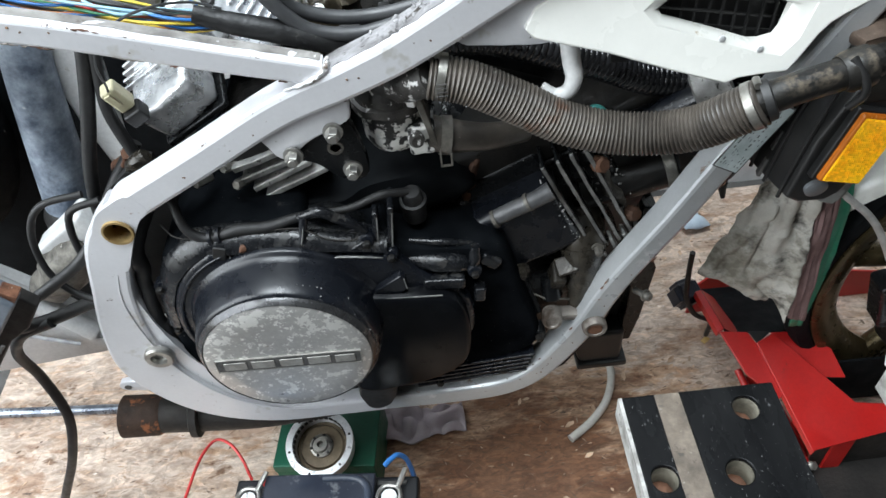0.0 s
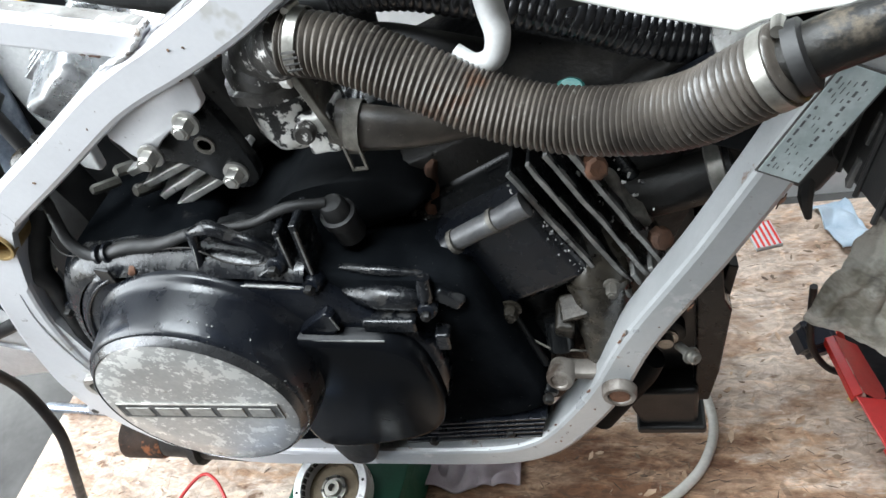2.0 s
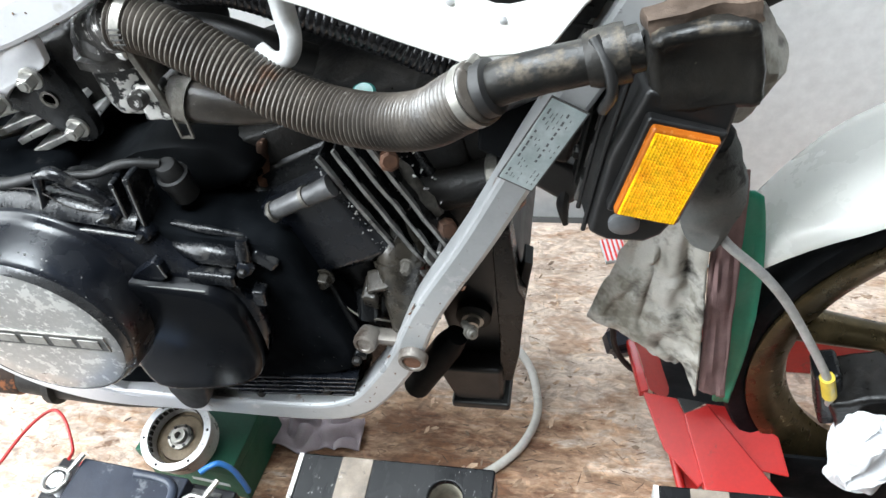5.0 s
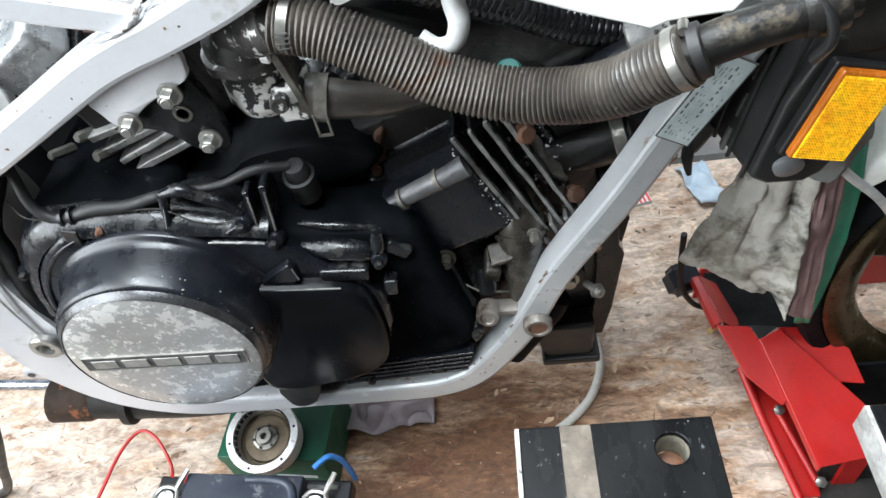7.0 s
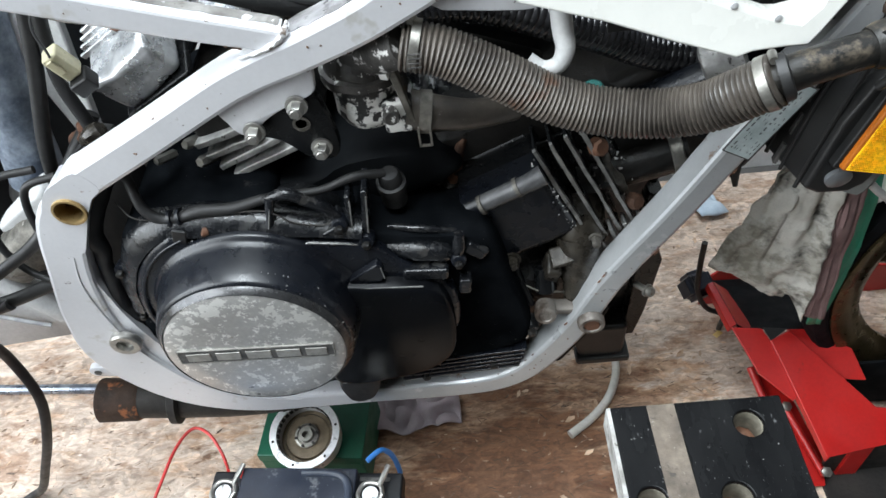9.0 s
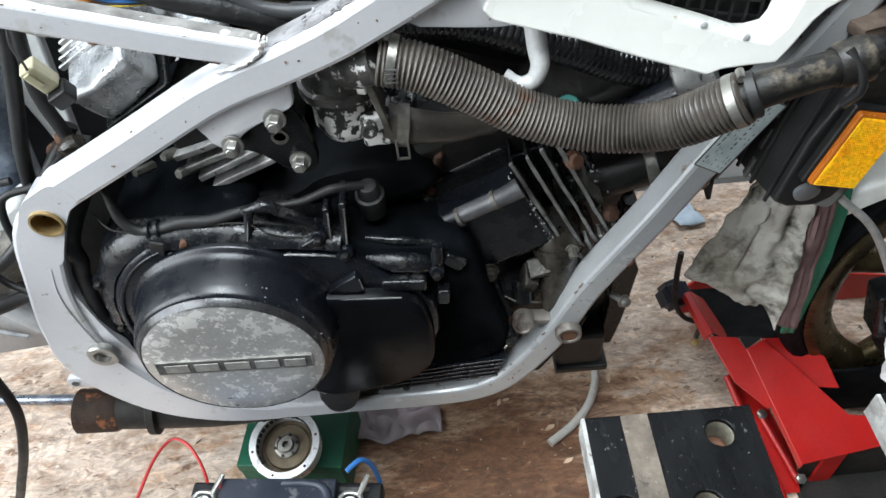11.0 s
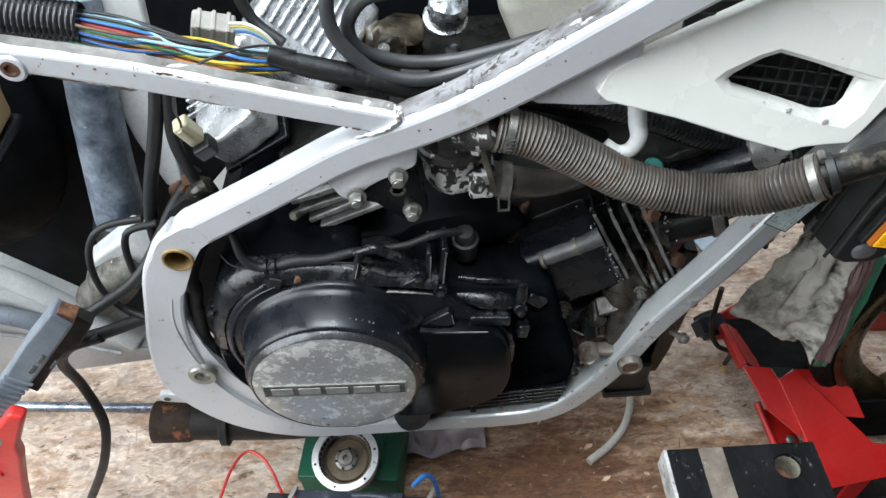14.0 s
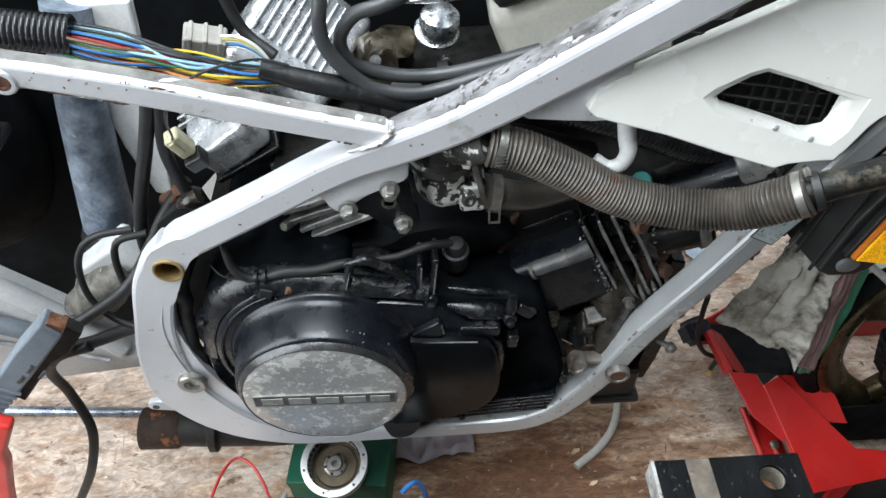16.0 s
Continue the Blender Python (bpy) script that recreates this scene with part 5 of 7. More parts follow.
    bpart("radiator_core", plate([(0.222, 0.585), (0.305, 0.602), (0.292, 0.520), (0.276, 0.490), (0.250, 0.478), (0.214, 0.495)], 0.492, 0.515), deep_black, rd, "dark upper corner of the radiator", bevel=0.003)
    bpart("oil_canister", tube([(0.133, 0.492, 0.212), (0.146, 0.492, 0.236), (0.170, 0.492, 0.278), (0.180, 0.492, 0.295)], [0.013, 0.0135, 0.0135, 0.010], 22), deep_black, eng, "smooth black cylinder behind the frame tube")
    bpart("stay_bolt", lathe([(-0.012, 0.003), (0, 0.003), (0.001, 0.0058), (0.003, 0.0058), (0.0035, 0.0042), (0.007, 0.0042), (0.008, 0.003)], (0.203, 0.447, 0.361), (0.5, -0.8, 0.3), 10), worn_zinc, rd, "steel bolt at the edge of the radiator")
    bpart("torn_flap", lumpy(block((0.008, 0.02, 0.05), pose(0.236, 0.54, 0.325, 0, 10, 0)), 0.002, 60), rubber, rd, bevel=0.001)


front_cylinder()


def rear_cylinder():
    a = math.radians(20)
    ends = (((-0.134, 0.527), (-0.088, 0.541)), ((-0.129, 0.5155), (-0.083, 0.532)), ((-0.123, 0.505), (-0.072, 0.527)), ((-0.115, 0.495), (-0.060, 0.519)))
    for k, (p, q) in enumerate(ends):
        p, q = Vector((p[0], 0, p[1])), Vector((q[0], 0, q[1]))
        d = q - p
        c = (p + q) / 2 + Vector((0, 0.535, 0))
        bm = block((d.length, 0.100, 0.0056), Matrix.Translation(c) @ Matrix.Rotation(-math.atan2(d.z, d.x), 4, "Y"))
        bmesh.ops.subdivide_edges(bm, edges=bm.edges, cuts=3, use_grid_fill=True)
        bpart("cylinder_fin", lumpy(lumpy(bm, 0.0010, 70, k), 0.0004, 260), pale_fin, eng, "pale corroded cooling fin", bevel=0.0022)
    bpart("head_side", lumpy(block((0.052, 0.08, 0.030), pose(-0.112, 0.532, 0.546, 0, -18, 0)), 0.002, 60), black_grime, eng, bevel=0.005)
    for x, y, z, r in ((-0.138, 0.488, 0.530, 0.0040), (-0.132, 0.486, 0.514, 0.0046), (-0.163, 0.486, 0.519, 0.0036)):
        bm = lathe([(-0.014, r), (0.004, r), (0.006, r * 0.8)], (x, y, z), (-0.35, -0.8, 0.35), 6)
        bpart("head_nut", bm, worn_zinc, eng)
    m = Matrix.Translation((-0.095, 0.60, 0.53)) @ Matrix.Rotation(-a, 4, "Y")
    bpart("rear_cylinder", block((0.085, 0.16, 0.07), m), black_grime, eng, "dirty rear cylinder with alloy fins", bevel=0.006)
    # silver cam cover showing above the spar
    m = Matrix.Translation((-0.175, 0.545, 0.577)) @ Matrix.Rotation(-radians(30), 4, "Y") @ Matrix.Rotation(radians(20), 4, "X")
    bm = block((0.060, 0.062, 0.034), m)
    bmesh.ops.subdivide_edges(bm, edges=bm.edges, cuts=4, use_grid_fill=True)
    cc = bpart("cam_cover", lumpy(lumpy(bm, 0.0030, 45), 0.0010, 130), polished_alloy, eng, "bare alloy cam cover with chipped finish", bevel=0.006)
    for k in range(4):
        bpart("cover_rib", block((0.04, 0.0028, 0.005), m @ pose(-0.014, 0.004 + 0.008 * k, 0.018)), polished_alloy, cc, bevel=0.001)
    bpart("cover_gasket", block((0.068, 0.069, 0.006), m @ pose(0, 0, -0.02)), black_paint, cc, bevel=0.002)
    # bracket with its three bolts
    tri = smooth_outline([(-0.083, 0.571), (-0.066, 0.58), (-0.045, 0.598), (-0.032, 0.594), (-0.022, 0.55), (-0.026, 0.534), (-0.042, 0.534), (-0.06, 0.552), (-0.08, 0.56)], 3)
    br = bpart("hanger_plate", plate(tri, 0.452, 0.46, inset=0.001, dome=0.001), black_paint, label="black triangular engine hanger plate")
    for x, y, z in ((-0.073, 0.446, 0.567), (-0.041, 0.446, 0.584), (-0.034, 0.452, 0.544)):
        hex_bolt(br, (x, y, z), 0.0054)
    bpart("hanger_hole", lathe([(0, 0.0060), (0.0012, 0.0060), (0.0012, 0.004), (-0.004, 0.0035)], (-0.043, 0.452, 0.565), sides=18), oxide_alloy, br)


rear_cylinder()


def thermostat():
    body = lathe([(-0.042, 0.016), (-0.037, 0.0215), (-0.030, 0.0238), (-0.006, 0.0245), (-0.003, 0.026)], (0.0, 0.485, 0.584), (0, 0, 1), 48)
    th = bpart("thermostat_housing", lumpy(lumpy(body, 0.0016, 60, 1), 0.0006, 200, 2), chipped_white, label="thermostat housing with flaking white paint")
    fl = lathe([(-0.004, 0.026), (-0.0035, 0.030), (0.003, 0.030), (0.004, 0.027), (0.012, 0.0265), (0.022, 0.022), (0.028, 0.012), (0.029, 0.0)], (0.0, 0.485, 0.584), (0, 0, 1), 48, caps=False)
    bpart("thermostat_cover", lumpy(lumpy(fl, 0.0016, 70), 0.0006, 220), flaked_black, th, "dark cover with specks of white paint")
    bm = lumpy(tube([(-0.002, 0.478, 0.600), (0.012, 0.470, 0.604), (0.024, 0.458, 0.611), (0.034, 0.450, 0.618)], [0.018, 0.017, 0.015, 0.0140], 24), 0.0010, 90)
    bpart("thermostat_neck", bm, flaked_black, th, "dark flaking outlet neck")
    bm = block((0.020, 0.030, 0.026), pose(0.020, 0.474, 0.556, 0, 0, 0))
    bmesh.ops.subdivide_edges(bm, edges=bm.edges, cuts=3, use_grid_fill=True)
    bpart("hose_stub", lumpy(bm, 0.0016, 90), chipped_white, th, bevel=0.003)
    bm = block((0.005, 0.024, 0.042), pose(0.0245, 0.470, 0.573, 0, -12, 0))
    bmesh.ops.subdivide_edges(bm, edges=bm.edges, cuts=3, use_grid_fill=True)
    bpart("housing_rib", lumpy(bm, 0.001, 90), oxide_alloy, th, bevel=0.001)
    bpart("sensor_cap", lathe([(0, 0.006), (0.006, 0.006), (0.009, 0.0045)], (0.015, 0.457, 0.562), (0.2, -0.9, 0.2), 16), flaked_black, th)
    bpart("cover_screw", lathe([(0, 0.005), (0.004, 0.005), (0.005, 0.004)], (0.016, 0.462, 0.589), (0, -0.3, 0.9), 6), chipped_white, th)
    # lower rubber elbow with its clip
    el = bpart("lower_hose", tube([(0.026, 0.472, 0.553), (0.045, 0.470, 0.549), (0.07, 0.474, 0.542), (0.10, 0.49, 0.532)], [0.0140, 0.0125, 0.0105, 0.0095], 20), hose_rubber, label="short dark rubber hose")
    bpart("hose_clip", lathe([(-0.004, 0.0142), (-0.004, 0.0150), (0.004, 0.0150), (0.004, 0.0142)], (0.037, 0.470, 0.551), (0.97, 0.0, -0.2), 24, caps=False), oxide_alloy, el)
    bm = bmesh.new()
    for dx in (-0.004, 0.004):
        block((0.0014, 0.0016, 0.016), pose(0.036 + dx, 0.4560, 0.541), bm)
    block((0.0094, 0.0016, 0.0014), pose(0.036, 0.4560, 0.533), bm)
    bpart("clip_ear", bm, oxide_alloy, el)
    bpart("bypass_pipe", tube([(0.03, 0.50, 0.585), (0.06, 0.494, 0.585), (0.09, 0.492, 0.575), (0.115, 0.50, 0.56)], 0.010, 12), rubber, el)


thermostat()


def hoses():
    path = [(0.030, 0.449, 0.617), (0.055, 0.446, 0.611), (0.088, 0.441, 0.594), (0.118, 0.436, 0.577), (0.150, 0.430, 0.568), (0.182, 0.421, 0.5695), (0.206, 0.411, 0.579), (0.222, 0.4035, 0.592), (0.237, 0.398, 0.604)]
    h = bpart("radiator_hose", tube(path, 0.0138, 28, 14, ribs=0.0017, pitch=0.0030), hose_rubber, label="brown-black corrugated rubber radiator hose")
    for at, axis in (((0.038, 0.4485, 0.6165), (0.95, -0.1, -0.25)), ((0.2325, 0.3995, 0.6005), (0.80, -0.25, 0.55))):
        c = bpart("hose_clamp", lathe([(-0.0029, 0.0152), (-0.0027, 0.0159), (0.0027, 0.0159), (0.0029, 0.0152)], at, axis, 30, caps=False), worn_zinc, h, "steel worm drive hose clamp")
        bpart("clamp_screw", lathe([(-0.0045, 0.0024), (0.0045, 0.0026), (0.005, 0.0018)], (at[0], at[1] + 0.003, at[2] + 0.0150), (0.2, 0.95, -0.1), 12), worn_zinc, h)
        for k in range(4 if at[0] < 0.1 else 0):
            bpart("clamp_slot", block((0.0075, 0.0006, 0.0009), Matrix.Translation((at[0], at[1] - 0.0163, at[2] + 0.004 - 0.003 * k)) @ pose(0, 0, 0, 8 * k - 8)), letter_dark, h)
    bpart("hose_cuff", lathe([(-0.003, 0.0138), (0.0020, 0.0134), (0.0030, 0.0112)], (0.2405, 0.3975, 0.6055), (0.88, -0.15, 0.42), 28), rubber, h, "dark rubber cuff")
    bpart("radiator_pipe", tube([(0.232, 0.399, 0.600), (0.245, 0.398, 0.6075), (0.262, 0.399, 0.612), (0.284, 0.401, 0.616), (0.306, 0.405, 0.620)], [0.0106, 0.0104, 0.0102, 0.0102, 0.0104], 22), tank_grime, label="dirty black steel coolant pipe")
    bpart("pipe_joint", lathe([(-0.004, 0.0112), (0.0, 0.0128), (0.010, 0.0134), (0.014, 0.0130)], (0.287, 0.4017, 0.6165), (0.97, 0.08, 0.2), 28), tank_grime, label="flared black joint of the coolant pipe")
    bm = block((0.050, 0.060, 0.046), pose(0.336, 0.446, 0.598, 0, -10, 0))
    bmesh.ops.subdivide_edges(bm, edges=bm.edges, cuts=4, use_grid_fill=True)
    tank = bpart("radiator_tank", lumpy(lumpy(bm, 0.0045, 34), 0.0015, 120), tank_grime, label="grimy black radiator end tank caked with brown dirt", bevel=0.006)
    bm = block((0.048, 0.056, 0.008), pose(0.333, 0.452, 0.6215, 0, -10, 0))
    bmesh.ops.subdivide_edges(bm, edges=bm.edges, cuts=6, use_grid_fill=True)
    bpart("dirt_crust", lumpy(lumpy(bm, 0.005, 50), 0.002, 150), brown_alloy, tank, "crust of brown dirt on the tank")
    bpart("tank_rib", tube([(0.286, 0.398, 0.629), (0.2925, 0.390, 0.619), (0.2945, 0.388, 0.608), (0.291, 0.393, 0.596)], 0.0026, 10), black_plastic, tank)
    stay = smooth_outline([(0.252, 0.600), (0.264, 0.622), (0.295, 0.643), (0.330, 0.668), (0.350, 0.652), (0.318, 0.604), (0.285, 0.586), (0.262, 0.588)], 2)
    bpart("radiator_stay", plate(stay, 0.4640, 0.4680, inset=0.001, dome=0.001), black_grime, label="grimy black stay behind the coolant pipe")
    bpart("overflow_hose", tube([(0.04, 0.50, 0.615), (0.08, 0.497, 0.612), (0.12, 0.495, 0.598), (0.16, 0.497, 0.58), (0.20, 0.50, 0.56), (0.25, 0.50, 0.55)], 0.0125, 20, 8, ribs=0.001, pitch=0.0045), loom_plastic, label="black corrugated hose behind the panel")
    bm = tube([(0.124, 0.458, 0.64), (0.1265, 0.452, 0.615), (0.128, 0.448, 0.604), (0.124, 0.447, 0.594), (0.115, 0.448, 0.591), (0.106, 0.452, 0.596)], [0.0066, 0.0064, 0.0060, 0.0055, 0.0052, 0.0048], 14)
    bpart("tank_hook", bm, white_steel, label="white hook shaped bracket")
    bpart("filler_cap", lathe([(0, 0.0078), (0.004, 0.0078), (0.006, 0.006)], (0.152, 0.474, 0.550), (0.1, -0.4, 0.9), 20), teal_cap, label="green topped sensor plug")


hoses()


def side_panel():
    """The white fairing panel with its meshed opening, leaning back at the top."""
    outer = [(0.0938, 0.6469), (0.1011, 0.6589), (0.1191, 0.6677), (0.1704, 0.6867), (0.2329, 0.7093), (0.3306, 0.7505), (0.4212, 0.7653), (0.425, 0.7150), (0.340, 0.6520), (0.3011, 0.6361), (0.2896, 0.6308), (0.282, 0.6247), (0.2699, 0.6110), (0.2633, 0.6045), (0.248, 0.6045), (0.2322, 0.6038), (0.2232, 0.6015), (0.1876, 0.6130), (0.1464, 0.6278), (0.0995, 0.6415)]
    inner_hole = [(0.1795, 0.6477), (0.1848, 0.6512), (0.2009, 0.6588), (0.2102, 0.6612), (0.2358, 0.6531), (0.2650, 0.6420), (0.2595, 0.6285), (0.2555, 0.6240), (0.2460, 0.6226), (0.2389, 0.6232), (0.2160, 0.6316), (0.1822, 0.6430)]
    hole = [(0.1700, 0.6498), (0.1755, 0.6540), (0.1976, 0.6628), (0.2085, 0.6652), (0.2370, 0.6562), (0.2780, 0.6430), (0.2680, 0.6240), (0.2580, 0.6160), (0.2475, 0.6185), (0.2400, 0.6205), (0.2150, 0.6292), (0.1780, 0.6415)]

    def lean(z, back=0.0):
        return 0.424 + 0.38 * (z - 0.60) + back

    bm = bmesh.new()
    o, i = [], []
    for pts, ring in ((outer, o), (hole, i)):
        ring.extend(bm.verts.new((x, lean(z), z)) for x, z in pts)
    edges = [bm.edges.new((r[k], r[(k + 1) % len(r)])) for r in (o, i) for k in range(len(r))]
    bmesh.ops.triangle_fill(bm, edges=edges, use_beauty=True, use_dissolve=False)
    front = list(bm.faces)
    got = bmesh.ops.extrude_face_region(bm, geom=front)
    for v in (g for g in got["geom"] if isinstance(g, bmesh.types.BMVert)):
        v.co.y += 0.013
        v.co.z -= 0.004
    p = bpart("fairing_panel", bm, white_panel, label="glossy white side fairing panel with meshed opening", bevel=0.0016)
    bm = bmesh.new()
    mid_x, mid_z = 0.222, 0.640
    bridge(bm, [[(x + (x - mid_x) * 0.03, lean(z + (z - mid_z) * 0.05, 0.0003), z + (z - mid_z) * 0.05) for x, z in hole], [(x, lean(z, 0.0022), z) for x, z in ((a * 0.45 + c * 0.55, b * 0.45 + d * 0.55) for (a, b), (c, d) in zip(hole, inner_hole))], [(x, lean(z, 0.0062), z) for x, z in inner_hole], [(x, lean(z, 0.0120), z - 0.001) for x, z in inner_hole]], caps=False)
    bpart("opening_bevel", bm, white_panel, p, "bevelled white edge of the opening", angle=50)
    bm = bmesh.new()
    for k in range(14):
        x = 0.163 + 0.009 * k
        block((0.0016, 0.0016, 0.062), pose(x, lean(0.645, 0.017), 0.645, -21, 12, 0), bm)
    for k in range(7):
        z = 0.620 + 0.0085 * k
        block((0.13, 0.0016, 0.0016), pose(0.222, lean(z, 0.0162), z, 0, 12, 0), bm)
    bpart("mesh_grille", bm, black_plastic, p, "black plastic mesh in the opening", smooth=False)
    bpart("grille_backing", block((0.14, 0.003, 0.08), pose(0.224, lean(0.645, 0.028), 0.645, -21, 0, 0)), black_plastic, p)
    for x, z in ((0.2440, 0.6205), (0.2190, 0.6292)):
        bpart("panel_clip", lathe([(0, 0.0022), (0.0012, 0.0022), (0.0016, 0.001)], (x, lean(z), z), sides=12), bare_alloy, p)
    inner = [(0.050, 0.640), (0.075, 0.662), (0.112, 0.679), (0.122, 0.674), (0.118, 0.648), (0.114, 0.634), (0.107, 0.631), (0.091, 0.632), (0.070, 0.6345)]
    bpart("frame_gusset", plate(smooth_outline(inner, 2), 0.4495, 0.4545), silver_paint, spar, "silver gusset plate under the spar", bevel=0.0012)


side_panel()


def shroud():
    """The black radiator shroud, with the amber reflector on it."""
    front = [(0.287, 0.496), (0.297, 0.490), (0.318, 0.489), (0.327, 0.495), (0.338, 0.515), (0.352, 0.562), (0.355, 0.584), (0.312, 0.590), (0.297, 0.55)]
    back = [(x - (0.012 if x < 0.32 else 0.004), z - 0.002) for x, z in front]
    bm = bmesh.new()
    bridge(bm, [[(x, 0.417, z) for x, z in front], [(x, 0.474, z) for x, z in back]])
    s = bpart("radiator_shroud", bm, black_plastic, label="black plastic radiator shroud", bevel=0.003)
    for k in range(3):
        y = 0.462 - 0.019 * k
        bm = tube([(0.2775 + 0.0032 * k, y, 0.492), (0.2875 + 0.0034 * k, y, 0.55), (0.301 + 0.0034 * k, y, 0.61)], 0.0015, 8)
        bpart("shroud_rib", bm, black_plastic, s)
    for k in range(5):
        bpart("shroud_slot", block((0.003, 0.007, 0.018), pose(0.2815 + 0.0052 * k, 0.452, 0.500 + 0.026 * k, 0, 12, -12)), letter_dark, s, bevel=0.0008)
    for k in range(3):
        bpart("shroud_tab", block((0.007, 0.008, 0.006), pose(0.280 + 0.008 * k, 0.470, 0.512 + 0.038 * k, 0, 12, 0)), rubber_grey, s, bevel=0.0015)
    m = Matrix.Translation((0.3235, 0.4105, 0.5435)) @ Matrix.Rotation(radians(3), 4, "Z") @ Matrix.Rotation(radians(16), 4, "Y")
    bpart("reflector_mount", block((0.04, 0.010, 0.062), m @ pose(0, 0.006, 0)), black_plastic, s, bevel=0.002)
    bpart("side_reflector", block((0.0345, 0.007, 0.0575), m), amber_rim, s, "amber side reflector in a raised rim", bevel=0.002)
    bm = bmesh.new()
    nx, nz, w, h = 18, 30, 0.0308, 0.0538
    for i in range(nx):
        for j in range(nz):
            x0, z0, dx, dz = -w / 2 + w * i / nx, -h / 2 + h * j / nz, w / nx, h / nz
            c = bm.verts.new(m @ Vector((x0 + dx / 2, -0.0052, z0 + dz / 2)))
            q = [bm.verts.new(m @ Vector((x0 + dx * u, -0.0036, z0 + dz * v))) for u, v in ((0, 0), (1, 0), (1, 1), (0, 1))]
            for k in range(4):
                bm.faces.new((q[k], q[(k + 1) % 4], c))
    bpart("reflector_lens", bm, amber_lens, s, "amber moulded lens", smooth=False)
    bm = lathe([(0, 0.0085), (0.003, 0.0085), (0.004, 0.007)], (0.306, 0.4172, 0.5055), (0, -1, -0.15), 24)
    bpart("mount_washer", bm, grey_plastic, s, "grey washer under the reflector")
    # grey rubber boot and the dark inside beyond the shroud
    bm = lumpy(lumpy(tube([(0.352, 0.47, 0.525), (0.358, 0.474, 0.495), (0.363, 0.480, 0.465), (0.364, 0.487, 0.432)], [0.016, 0.020, 0.020, 0.013], 18), 0.005, 40), 0.002, 90)
    bpart("cable_boot", bm, rag_grey, label="grey rag tied round the brake hose")
    bm = lumpy(lumpy(tube([(0.355, 0.50, 0.58), (0.363, 0.495, 0.555), (0.36, 0.492, 0.53)], [0.024, 0.028, 0.018], 20), 0.006, 45), 0.002, 110)
    bpart("wrapped_cloth", bm, towel_grey, label="dirty pale cloth wrapped on the fork")
    bpart("horn_bracket", lumpy(block((0.03, 0.05, 0.05), pose(0.268, 0.50, 0.525, 0, 20, 0)), 0.003, 50), exhaust_black, label="rusty dark bracket behind the shroud", bevel=0.004)
    bpart("lower_bracket", lumpy(block((0.035, 0.03, 0.03), pose(0.268, 0.50, 0.475, 0, 30, 0)), 0.003, 50), black_plastic, label="dark plastic duct end", bevel=0.005)
    bpart("bent_tail", tube([(0.272, 0.49, 0.47), (0.270, 0.485, 0.455), (0.272, 0.482, 0.44)], [0.004, 0.0045, 0.002], 8), rubber)


shroud()


def data_plate():
    m = Matrix.Translation((0.2600, 0.4385, 0.5405)) @ Matrix.Rotation(radians(30), 4, "Y")
    bpart("data_plate", block((0.0215, 0.0014, 0.062), m), plate_metal, cradle, "scratched metal data plate on the frame", bevel=0.0006)
    bpart("plate_border", block((0.0228, 0.0010, 0.0634), m), letter_dark, cradle)
    rnd = random.Random(31)
    for row, (u, thick) in enumerate(((-0.0080, 0.0011), (-0.0054, 0.0004), (-0.0034, 0.0004), (-0.0006, 0.0004), (0.0022, 0.0012), (0.0052, 0.0004), (0.0080, 0.0006))):
        d = -0.027
        while d < 0.024:
            l = rnd.uniform(0.0012, 0.0036)
            if rnd.random() < 0.66:
                bpart("print_bar", block((thick, 0.0005, l), m @ pose(u, -0.0006, d + l / 2)), grey_plastic, cradle)
            d += l + rnd.uniform(0.0012, 0.0030)


data_plate()


